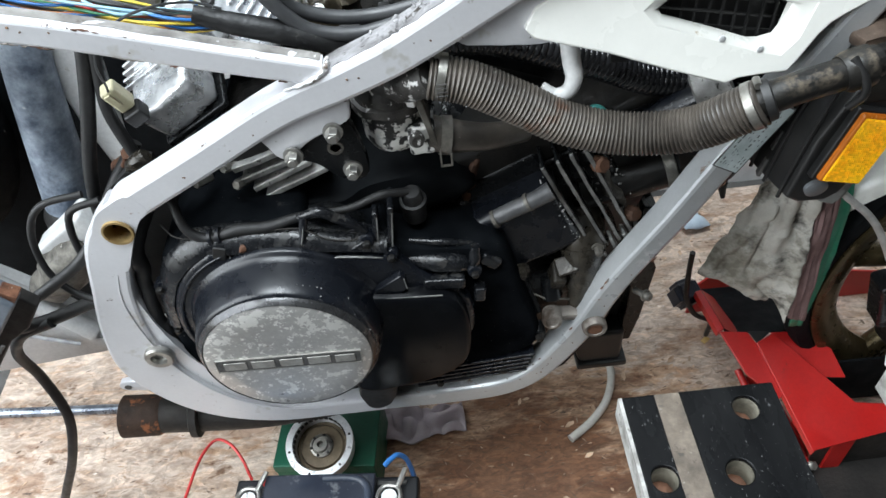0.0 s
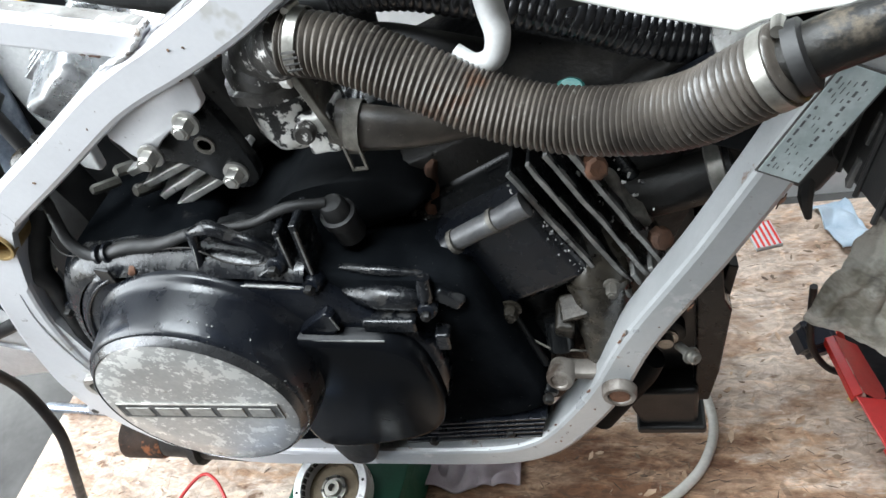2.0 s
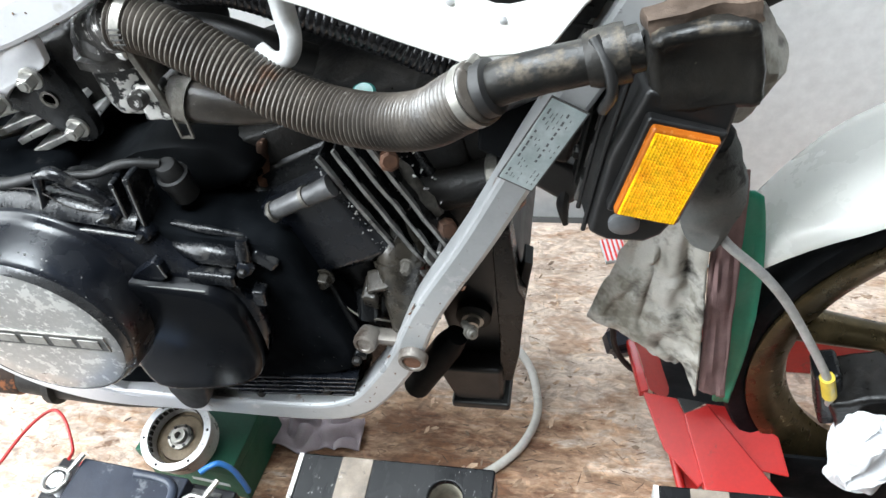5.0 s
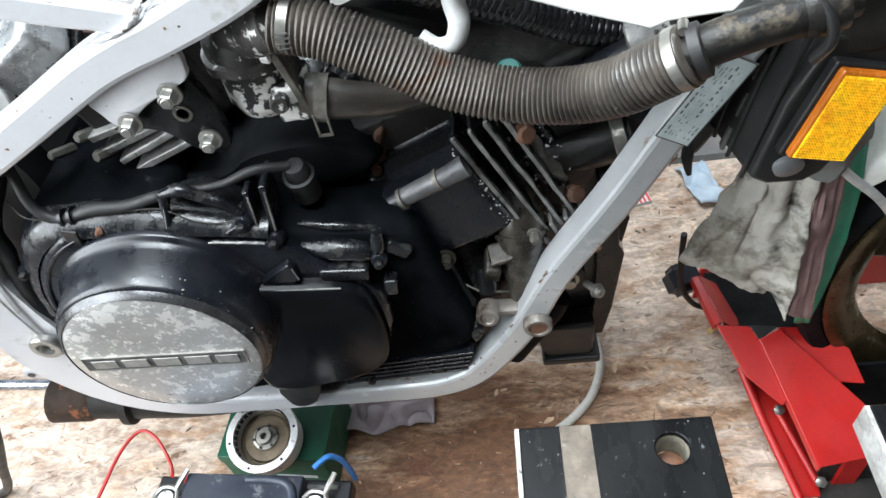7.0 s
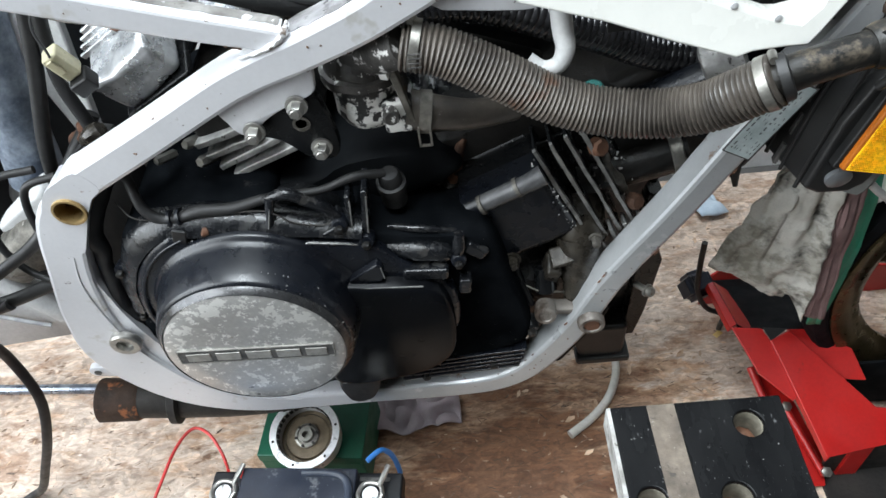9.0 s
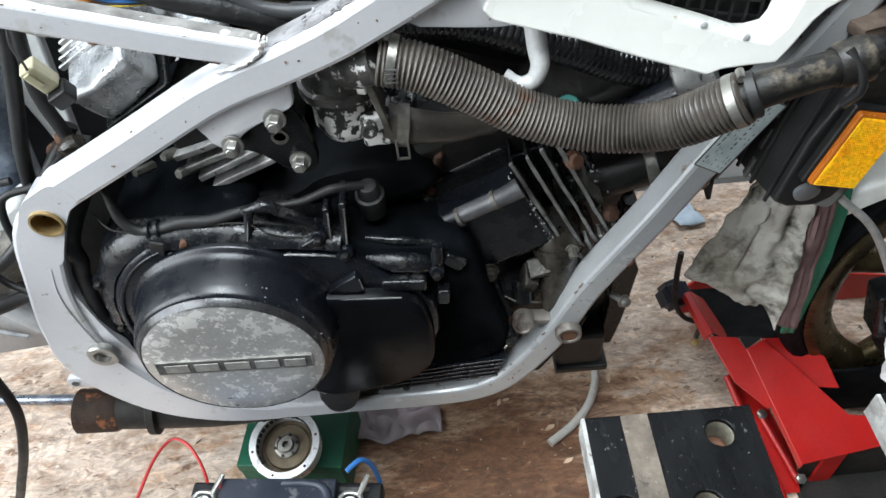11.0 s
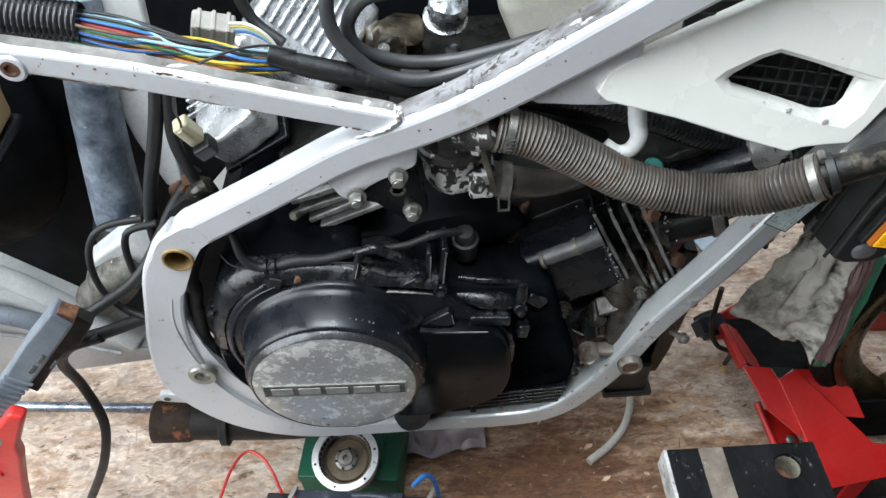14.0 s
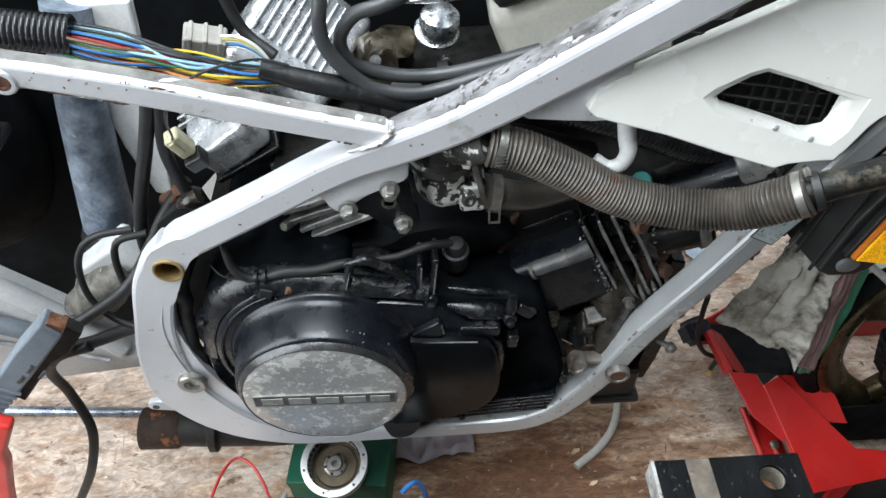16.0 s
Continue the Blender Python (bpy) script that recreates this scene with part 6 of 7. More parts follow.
def wheel():
    c = Vector((0.640, 0.545, 0.2335))
    half = [(0.016, 0.204), (0.023, 0.210), (0.025, 0.217), (0.023, 0.225), (0.016, 0.229), (0.008, 0.231)]
    tp = half + [(0.0, 0.2315)] + [(-a, r) for a, r in reversed(half)]
    hub = bpart("front_wheel", lathe([(-0.05, 0.03), (-0.045, 0.045), (0.045, 0.045), (0.05, 0.03)], c, sides=32), gold_alloy, label="front wheel with gold cast rim")
    bpart("tyre", lathe(tp + tp[:1], c, sides=128, caps=False), deep_black, hub, "black road tyre")
    rim = [(0.020, 0.2085), (0.0245, 0.208), (0.025, 0.204), (0.025, 0.202), (0.023, 0.190), (0.014, 0.176), (0.0, 0.170), (-0.014, 0.176), (-0.024, 0.190), (-0.025, 0.204), (-0.0245, 0.208), (-0.020, 0.2085)]
    bpart("rim", lathe(rim, c, sides=128, caps=False), gold_alloy, hub, "gold painted alloy rim")
    for k in range(5):
        a = 2 * math.pi * k / 5 + 0.42
        d = Vector((math.cos(a), 0, math.sin(a)))
        bpart("spoke", tube([c + d * 0.04, c + d * 0.11, c + d * 0.178], [0.018, 0.013, 0.016], 10), gold_alloy, hub)
    # white front mudguard: a shell that follows the tyre
    sec = [(-0.056, 0.2610), (-0.055, 0.2660), (-0.047, 0.2730), (-0.028, 0.2815), (0.0, 0.2845), (0.028, 0.2815), (0.047, 0.2730), (0.055, 0.2660), (0.056, 0.2610), (0.053, 0.2610), (0.052, 0.2640), (0.045, 0.2700), (0.027, 0.2785), (0.0, 0.2815), (-0.027, 0.2785), (-0.045, 0.2700), (-0.052, 0.2640), (-0.053, 0.2610)]
    rings = []
    for d in range(36, 153, 4):
        e = (math.cos(radians(d)), math.sin(radians(d)))
        rings.append([(c.x + e[0] * r, c.y + w * min(1.0, (152 - d) / 22 * 0.5 + 0.5), c.z + e[1] * r) for w, r in sec])
    bpart("front_mudguard", bridge(bmesh.new(), rings), white_panel, label="glossy white front mudguard over the tyre", angle=60)
    disc = [(0.052, 0.075), (0.056, 0.075), (0.056, 0.12), (0.052, 0.12)]
    bpart("brake_disc", lathe(disc + disc[:1], c, sides=64, caps=False), chrome, hub, "steel brake disc")
    bpart("fork_leg", tube([(0.62, 0.49, 0.25), (0.575, 0.488, 0.42), (0.53, 0.485, 0.62)], 0.021, 20), black_paint, label="black front fork leg")
    bm = block((0.05, 0.05, 0.11), pose(0.525, 0.495, 0.215, 0, -20, 0))
    bmesh.ops.subdivide_edges(bm, edges=bm.edges, cuts=3, use_grid_fill=True)
    bpart("brake_caliper", lumpy(bm, 0.005, 40), black_grime, label="dark brake caliper", bevel=0.005)
    bpart("brake_hose", tube([(0.368, 0.482, 0.445), (0.378, 0.474, 0.433), (0.405, 0.47, 0.408), (0.429, 0.47, 0.374), (0.464, 0.47, 0.31), (0.477, 0.472, 0.28), (0.485, 0.478, 0.25)], 0.0034, 12), braided, label="braided grey brake hose")
    bpart("hose_sleeve", tube([(0.471, 0.4708, 0.296), (0.480, 0.4735, 0.268)], 0.0056, 12), wire_colours["yellow"], label="yellow sleeve on the brake hose")
    bpart("caliper_bracket", block((0.02, 0.03, 0.07), pose(0.488, 0.497, 0.245, 0, -15, 0)), black_paint, bevel=0.004)


wheel()


def rear():
    """What lies behind the engine: shock, mudguard, swingarm, loom and hoses."""
    bm = tube([(-0.288, 0.60, 0.66), (-0.304, 0.588, 0.587), (-0.319, 0.58, 0.505), (-0.330, 0.575, 0.44)], [0.020, 0.0205, 0.0225, 0.0245], 32)
    sh = bpart("shock_absorber", bm, blued_steel, label="worn blue-grey shock absorber body")
    bpart("shock_collar", lathe([(0, 0.025), (0.012, 0.028), (0.03, 0.026), (0.05, 0.024)], (-0.330, 0.575, 0.440), (-0.2, -0.1, -0.97), 28), black_plastic, sh)
    bpart("bracket_plate", plate([(-0.302, 0.66), (-0.238, 0.66), (-0.252, 0.56), (-0.268, 0.452), (-0.284, 0.458), (-0.294, 0.517)], 0.596, 0.608), white_bracket, label="white painted bracket plate", bevel=0.003)
    for rows, r in (
        ([(-0.200, 0.502, 0.67), (-0.212, 0.50, 0.629), (-0.228, 0.50, 0.587), (-0.250, 0.50, 0.534), (-0.262, 0.50, 0.492), (-0.262, 0.495, 0.46)], 0.0056),
        ([(-0.196, 0.502, 0.66), (-0.205, 0.50, 0.623), (-0.213, 0.50, 0.585), (-0.209, 0.498, 0.550), (-0.203, 0.492, 0.527)], 0.0050),
        ([(-0.212, 0.515, 0.545), (-0.235, 0.50, 0.52), (-0.27, 0.468, 0.475), (-0.31, 0.455, 0.45), (-0.36, 0.44, 0.43)], 0.0052),
        ([(-0.252, 0.475, 0.53), (-0.285, 0.47, 0.527), (-0.306, 0.47, 0.50), (-0.313, 0.468, 0.46), (-0.30, 0.462, 0.435), (-0.27, 0.455, 0.42)], 0.003),
        ([(-0.255, 0.466, 0.43), (-0.29, 0.46, 0.42), (-0.335, 0.452, 0.41), (-0.38, 0.446, 0.41)], 0.006),
        ([(-0.25, 0.49, 0.51), (-0.28, 0.488, 0.50), (-0.285, 0.48, 0.46), (-0.27, 0.476, 0.44)], 0.0032),
    ):
        bpart("rubber_pipe", tube(rows, r, 12), rubber, label="black rubber pipe behind the frame")
    bpart("rusty_joint", lumpy(lumpy(tube([(-0.238, 0.515, 0.522), (-0.226, 0.51, 0.530), (-0.218, 0.505, 0.542)], [0.005, 0.0065, 0.005], 12), 0.004, 60), 0.001, 200), rusty_steel, label="rusty pipe joint")
    bpart("alloy_joint", lumpy(tube([(-0.212, 0.49, 0.540), (-0.203, 0.485, 0.548), (-0.194, 0.485, 0.553)], [0.0055, 0.0065, 0.0055], 12), 0.003, 70), pump_grime)
    bm = bmesh.new()
    bmesh.ops.create_uvsphere(bm, u_segments=40, v_segments=24, radius=1.0, matrix=pose(-0.515, 0.65, 0.515) @ Matrix.Diagonal((0.118, 0.07, 0.165, 1)))
    bpart("rear_mudguard", bm, deep_black, label="black rounded inner mudguard")
    bm = block((0.05, 0.06, 0.10), pose(-0.378, 0.53, 0.632, 0, 10, 0))
    bmesh.ops.subdivide_edges(bm, edges=bm.edges, cuts=3, use_grid_fill=True)
    bpart("coolant_reservoir", lumpy(bm, 0.004, 30), tan_plastic, label="yellowed plastic coolant reservoir", bevel=0.006)
    bpart("reservoir_strap", block((0.07, 0.07, 0.010), pose(-0.395, 0.53, 0.577, 0, 10, 0)), black_plastic, bevel=0.003)
    bpart("plug_connector", lumpy(block((0.03, 0.03, 0.02), pose(-0.405, 0.50, 0.545, 0, 40, 0)), 0.001, 50), blued_steel, label="grey-blue wiring plug", bevel=0.003)
    arm = [(-0.66, 0.59), (-0.52, 0.495), (-0.436, 0.441), (-0.386, 0.385), (-0.340, 0.312), (-0.28, 0.306), (-0.28, 0.288), (-0.337, 0.290), (-0.519, 0.268), (-0.66, 0.25)]
    sa = bpart("swingarm", plate(arm, 0.506, 0.536, inset=0.004, dome=0.004), white_steel, label="silver painted swingarm with dirt in its seams")
    bpart("arm_tube", tube([(-0.66, 0.512, 0.585), (-0.52, 0.512, 0.492), (-0.436, 0.512, 0.438), (-0.388, 0.512, 0.384), (-0.345, 0.512, 0.318)], 0.010, 16), white_steel, sa, "rounded upper edge")
    bpart("arm_seam", tube([(-0.66, 0.5045, 0.40), (-0.52, 0.5025, 0.372), (-0.43, 0.5025, 0.345), (-0.36, 0.5025, 0.312)], 0.0022, 8), seam_grey, sa, "dark weld seam")
    bpart("arm_pipe", tube([(-0.66, 0.494, 0.415), (-0.50, 0.494, 0.408), (-0.44, 0.495, 0.395), (-0.40, 0.50, 0.36)], 0.009, 14), clamp_grey, label="grey pipe along the swingarm")
    bm = lumpy(tube([(-0.36, 0.52, 0.385), (-0.335, 0.515, 0.41), (-0.30, 0.52, 0.435)], [0.018, 0.024, 0.018], 14), 0.006, 50)
    bpart("linkage", bm, oxide_alloy, label="dirty suspension linkage")
    bpart("link_arm", lumpy(block((0.07, 0.03, 0.035), pose(-0.315, 0.53, 0.44, 0, -35, 0)), 0.003, 40), white_steel, label="chipped silver linkage arm", bevel=0.006)
    # exhaust stub under the engine
    ex = bpart("exhaust_pipe", tube([(-0.335, 0.50, 0.170), (-0.28, 0.50, 0.162), (-0.2, 0.50, 0.155), (-0.1, 0.505, 0.160), (-0.02, 0.52, 0.175)], [0.0215, 0.0215, 0.0205, 0.019, 0.018], 24), exhaust_black, label="blackened exhaust pipe")
    bpart("exhaust_collar", lathe([(-0.026, 0.0230), (-0.025, 0.0248), (0.016, 0.0240), (0.02, 0.022)], (-0.346, 0.50, 0.170), (1, 0, -0.1), 32), collar_rust, ex, "rust-brown exhaust collar")
    bpart("exhaust_joint", lathe([(-0.006, 0.024), (-0.004, 0.028), (0.004, 0.028), (0.006, 0.024)], (-0.288, 0.50, 0.163), (1, 0, -0.1), 24), exhaust_black, ex)
    # loom along the seat rail
    bpart("loom_conduit", tube([(-0.60, 0.50, 0.736), (-0.45, 0.495, 0.719), (-0.34, 0.495, 0.707), (-0.240, 0.498, 0.689)], 0.0122, 20, 8, ribs=0.0012, pitch=0.0036), loom_plastic, label="black corrugated loom conduit")
    names = ["light_blue", "red", "yellow", "black", "green", "blue", "orange", "light_blue", "black", "yellow", "brown"]
    rnd = random.Random(2)
    for k in range(34):
        u, v = rnd.uniform(-1, 1), rnd.uniform(-1, 1)
        rows = [(-0.258, 0.498 + 0.007 * v, 0.691 + 0.007 * u), (-0.215, 0.494 + 0.010 * v, 0.678 + 0.010 * u), (-0.17, 0.494 + 0.009 * rnd.uniform(-1, 1), 0.663 + 0.009 * u + 0.004 * rnd.uniform(-1, 1)), (-0.135, 0.498 + 0.007 * rnd.uniform(-1, 1), 0.652 + 0.006 * u), (-0.10, 0.506 + 0.004 * v, 0.642 + 0.003 * u)]
        bpart("wire", tube(rows, 0.0011, 6, 5), wire_colours[names[k % len(names)]])
    bpart("taped_loom", tube([(-0.125, 0.499, 0.655), (-0.100, 0.500, 0.644), (-0.075, 0.501, 0.635), (-0.047, 0.504, 0.623), (-0.016, 0.510, 0.610), (0.03, 0.52, 0.600)], [0.0064, 0.0080, 0.0086, 0.0086, 0.0080, 0.0070], 14), tape_black, label="black taped wiring loom")
    bm = block((0.012, 0.013, 0.021), pose(-0.1880, 0.474, 0.6140, 10, -24, 10))
    cn = bpart("connector", bm, cream_plastic, label="cream plastic wiring connector", bevel=0.002)
    bpart("connector_latch", block((0.0050, 0.0030, 0.012), pose(-0.1885, 0.4668, 0.6150, 10, -24, 10)), cream_plastic, cn, bevel=0.0008)
    bpart("connector_socket", block((0.0145, 0.015, 0.012), pose(-0.1805, 0.474, 0.5985, 10, -24, 10)), black_plastic, cn, bevel=0.002)
    bpart("connector_lead", tube([(-0.193, 0.472, 0.616), (-0.187, 0.464, 0.628), (-0.185, 0.459, 0.646), (-0.178, 0.460, 0.661), (-0.162, 0.463, 0.673), (-0.142, 0.472, 0.676), (-0.122, 0.490, 0.668), (-0.105, 0.500, 0.656)], 0.0009, 6), loop_rubber, cn)


rear()


def above():
    """Carburettors, cables and tank parts over the engine."""
    # Black sheet added behind everything for the dark between the parts.
    bpart("far_side_shield", plate([(-0.70, 0.09), (-0.345, 0.09), (-0.31, 0.34), (-0.25, 0.40), (-0.18, 0.50), (0.30, 0.50), (0.42, 0.62), (0.42, 0.86), (-0.62, 0.86)], 0.70, 0.715), deep_black, label="added black sheet that darkens the gaps on the far side", bevel=0.004)
    m = pose(-0.118, 0.60, 0.612, 28, 38, -12)
    bm = block((0.09, 0.10, 0.05), m)
    bmesh.ops.subdivide_edges(bm, edges=bm.edges, cuts=3, use_grid_fill=True)
    vc = bpart("upper_cam_cover", lumpy(lumpy(bm, 0.004, 40), 0.0012, 120), polished_alloy, label="ribbed bare alloy cover", bevel=0.010)
    for k in range(9):
        bpart("cover_rib", lumpy(block((0.0022, 0.060, 0.0050), m @ pose(-0.034 + 0.0076 * k, 0.010, 0.026)), 0.0006, 90), polished_alloy, vc, bevel=0.0008)
    hex_bolt(vc, tuple(m @ Vector((0.0, -0.04, 0.026))), 0.006, bare_alloy)
    for rows in (
        [(-0.070, 0.52, 0.73), (-0.077, 0.507, 0.698), (-0.080, 0.505, 0.680), (-0.077, 0.504, 0.663), (-0.063, 0.503, 0.643), (-0.047, 0.503, 0.630), (-0.019, 0.504, 0.6235), (0.007, 0.508, 0.625), (0.029, 0.512, 0.629), (0.07, 0.52, 0.637)],
        [(-0.005, 0.54, 0.690), (-0.035, 0.517, 0.688), (-0.056, 0.515, 0.683), (-0.068, 0.515, 0.668), (-0.068, 0.515, 0.653), (-0.058, 0.516, 0.641), (-0.031, 0.517, 0.631), (0.001, 0.518, 0.629), (0.032, 0.520, 0.633), (0.075, 0.526, 0.640)],
    ):
        bpart("clutch_cable", tube(rows, 0.0052, 12), loop_rubber, label="looping grey-black cable")
    bpart("throttle_cable", tube([(-0.155, 0.55, 0.73), (-0.15, 0.545, 0.69), (-0.14, 0.54, 0.66), (-0.12, 0.53, 0.645)], 0.0045, 10), rubber)
    bpart("cable_tie", lathe([(-0.004, 0.0145), (0.004, 0.0145)], (0.004, 0.532, 0.615), (1, 0, 0.1), 16), black_plastic)
    # carburettor body, dirty, with a polished top and a clamp ring
    bm = lumpy(lumpy(lathe([(0, 0.026), (0.03, 0.024), (0.045, 0.020), (0.05, 0.012)], (-0.046, 0.598, 0.578), (0.1, -0.3, 0.95), 24), 0.011, 50), 0.002, 160)
    cb = bpart("carburettor", bm, dirty_brass, label="dirty brown alloy carburettor body")
    bpart("bowl_screw", lathe([(0, 0.005), (0.006, 0.005)], (-0.05, 0.566, 0.612), (0, -0.7, 0.6), 8), chrome, cb)
    bm = lathe([(0, 0.0150), (0.010, 0.0158), (0.018, 0.0160), (0.022, 0.0145), (0.0235, 0.010), (0.024, 0.003)], (0.0, 0.578, 0.626), (0.15, -0.25, 0.95), 32)
    ct = bpart("carburettor_top", lumpy(bm, 0.0016, 90), worn_chrome, label="polished carburettor top")
    bpart("top_ring", lathe([(-0.002, 0.0165), (-0.0012, 0.0180), (0.0012, 0.0180), (0.002, 0.0165)], (0.0, 0.577, 0.630), (0.15, -0.35, 0.95), 32), worn_chrome, ct, "bright clamp ring")
    bpart("ring_screw", lathe([(0, 0.0045), (0.010, 0.0045), (0.011, 0.003)], (0.006, 0.548, 0.622), (0, -0.9, 0.3), 12), black_plastic, ct)
    bpart("vent_pipe", tube([(-0.035, 0.57, 0.665), (-0.025, 0.555, 0.67), (0.0, 0.55, 0.672), (0.02, 0.56, 0.668)], 0.003, 8), chrome)
    tank = bpart("air_box", block((0.16, 0.14, 0.10), pose(0.125, 0.60, 0.650, 0, -20, 0)), beige_tank, label="beige air box with black lid", bevel=0.02)
    bpart("air_box_lid", block((0.165, 0.15, 0.03), pose(0.115, 0.60, 0.712, 0, -20, 0)), black_plastic, tank, bevel=0.008)
    head = [(0.19, 0.60), (0.24, 0.555), (0.30, 0.545), (0.36, 0.565), (0.42, 0.60), (0.47, 0.68), (0.47, 0.82), (0.26, 0.76), (0.20, 0.66)]
    bpart("steering_head", plate(head, 0.512, 0.60, inset=0.006, dome=0.006), black_grime, label="dirty black steering head and fork yoke")
    bpart("yoke_hose", tube([(0.30, 0.495, 0.57), (0.335, 0.49, 0.60), (0.35, 0.49, 0.65), (0.345, 0.50, 0.71)], 0.006, 12), rubber, label="black hose at the steering head")
    bpart("dark_tray", block((0.34, 0.08, 0.02), pose(-0.02, 0.62, 0.575)), black_grime, label="dirty tray under the carburettors", bevel=0.004)
    for x, z, r in ((-0.03, 0.575, 0.017), (0.02, 0.57, 0.02)):
        bpart("intake_rubber", lathe([(-0.02, r), (0.0, r), (0.004, r * 0.85), (0.02, r * 0.8)], (x, 0.545, z + 0.01), (0.2, -0.4, 0.9), 20), rubber, label="black rubber intake stub")
    # white plug beside the wires
    w = bpart("loom_plug", block((0.030, 0.018, 0.014), pose(-0.165, 0.525, 0.664, 15, 18, 8)), pale_plug, label="pale multi-way loom plug", bevel=0.002)
    for k in range(3):
        bpart("plug_rib", block((0.003, 0.019, 0.016), pose(-0.165, 0.525, 0.664, 15, 18, 8) @ pose(-0.01 + 0.01 * k, 0, 0)), pale_plug, w, bevel=0.0008)
    for k, c in enumerate(("white", "blue", "light_blue", "yellow", "white")):
        bpart("plug_wire", tube([(-0.152, 0.522, 0.660 + 0.002 * k), (-0.138, 0.517, 0.661 + 0.002 * k), (-0.126, 0.515, 0.654 + 0.0015 * k), (-0.118, 0.512, 0.645)], 0.0013, 6), wire_colours[c], w)


above()


# ---- things on the board ----
def chock():
    """A red steel wheel chock with bent plates."""
    t = thing("wheel_chock", "red painted steel front wheel chock", "wheel chock", (0.45, 0.56, 0.0))

    def cp(name, bm, label="", mtl=None):
        ob = part(name, bm, mtl or red_steel, t, label, bevel=0.0012)
        ob.matrix_parent_inverse = Matrix.Translation((-0.45, -0.56, 0))
        return ob

    def sheet(corners, push):
        bm = bmesh.new()
        v = [Vector(c) for c in corners]
        bridge(bm, [v, [p + Vector(push) for p in v]])
        return bm

    down = (0, 0.0018, -0.0036)
    cp("side_wing", sheet([(0.349, 0.550, 0.141), (0.383, 0.546, 0.139), (0.3905, 0.532, 0.1322), (0.408, 0.475, 0.1050), (0.402, 0.470, 0.1026), (0.370, 0.500, 0.117)], down), "bent red side wing")
    cp("side_wing", sheet([(0.411, 0.543, 0.1376), (0.442, 0.541, 0.1367), (0.478, 0.518, 0.1256), (0.486, 0.485, 0.1098), (0.461, 0.488, 0.1112), (0.43, 0.515, 0.124)], down), "bent red side wing")
    cp("ramp", sheet([(0.389, 0.531, 0.1355), (0.412, 0.540, 0.1402), (0.462, 0.485, 0.1138), (0.488, 0.457, 0.0994), (0.560, 0.448, 0.0950), (0.62, 0.440, 0.0912), (0.62, 0.418, 0.0806), (0.517, 0.424, 0.0835), (0.424, 0.412, 0.0778)], down), "red sloping ramp plate with scuffs")
    cp("ramp_fold", sheet([(0.389, 0.531, 0.1350), (0.424, 0.412, 0.0773), (0.424, 0.413, 0.066), (0.390, 0.531, 0.125)], (0.003, 0, 0)), "turned down edge of the ramp")
    cp("channel_rail", tube([(0.3828, 0.5387, 0.0680), (0.3980, 0.4830, 0.0400), (0.4174, 0.4171, 0.0120), (0.4202, 0.4000, 0.0070)], 0.0048, 10), "rounded red edge of the channel")
    cp("channel_floor", sheet([(0.3879, 0.5332, 0.0595), (0.4195, 0.5289, 0.0570), (0.4460, 0.4446, 0.0200), (0.4426, 0.4098, 0.0070), (0.4214, 0.4096, 0.0070)], (0, 0.0014, -0.0028)), "red channel beside the ramp")
    rod = cp("clamp_rod", tube([(0.4139, 0.4895, 0.0470), (0.4294, 0.4470, 0.0310), (0.4397, 0.4172, 0.0200)], 0.0042, 12), "red clamp rod in the channel")
    for at in ((0.4140, 0.4917, 0.0500), (0.4398, 0.4184, 0.0260)):
        bolt = lathe([(0, 0.0062), (0.004, 0.0062), (0.005, 0.004)], at, (0, -0.43, 0.9), 6)
        ob = part("rod_bolt", bolt, worn_zinc, rod, "dull steel bolt")
    cp("cross_beam", sheet([(0.333, 0.604, 0.156), (0.341, 0.606, 0.157), (0.3555, 0.552, 0.143), (0.347, 0.549, 0.1405)], (0, 0.002, -0.012)), "narrow red cross beam")
    cp("beam_side", sheet([(0.341, 0.606, 0.157), (0.3555, 0.552, 0.143), (0.380, 0.547, 0.126), (0.366, 0.620, 0.122)], (0.0025, 0, -0.0025)), "inner side of the beam in shade")
    bm = block((0.034, 0.034, 0.040), pose(0.329, 0.622, 0.1310, 24, 0, 18))
    bmesh.ops.bevel(bm, geom=list(bm.edges), offset=0.007, segments=3, affect="EDGES")
    cp("end_cap", bm, "black plastic end cap of the beam", navy_plastic)
    cp("cradle_pad", sheet([(0.360, 0.552, 0.132), (0.445, 0.545, 0.128), (0.46, 0.66, 0.085), (0.372, 0.67, 0.075)], (0, 0.003, -0.003)), "black rubber pad in the cradle", deep_black)
    cp("far_plate", sheet([(0.37, 0.685, 0.002), (0.372, 0.685, 0.06), (0.41, 0.685, 0.10), (0.60, 0.685, 0.06), (0.75, 0.685, 0.03), (0.75, 0.685, 0.002)], (0, 0.004, 0)), "red far side plate")
    cp("cradle_pad", sheet([(0.470, 0.505, 0.112), (0.66, 0.505, 0.11), (0.66, 0.505, 0.02), (0.49, 0.505, 0.02)], (0, 0.004, 0)), "black rubber pad under the tyre", deep_black)
    for x, y, z in ((0.455, 0.478, 0.106), (0.470, 0.428, 0.081), (0.600, 0.430, 0.082)):
        cp("leg", block((0.024, 0.010, z), pose(x, y, z / 2)), "red steel leg under the ramp")
    # Black sheets added for the shade under the ramp and on the board.
    cp("inner_wall", sheet([(0.436, 0.426, 0.078), (0.62, 0.430, 0.080), (0.62, 0.430, 0.006), (0.440, 0.426, 0.006)], (0, 0.003, 0)), "black sheet for the shade inside the chock", exhaust_black)
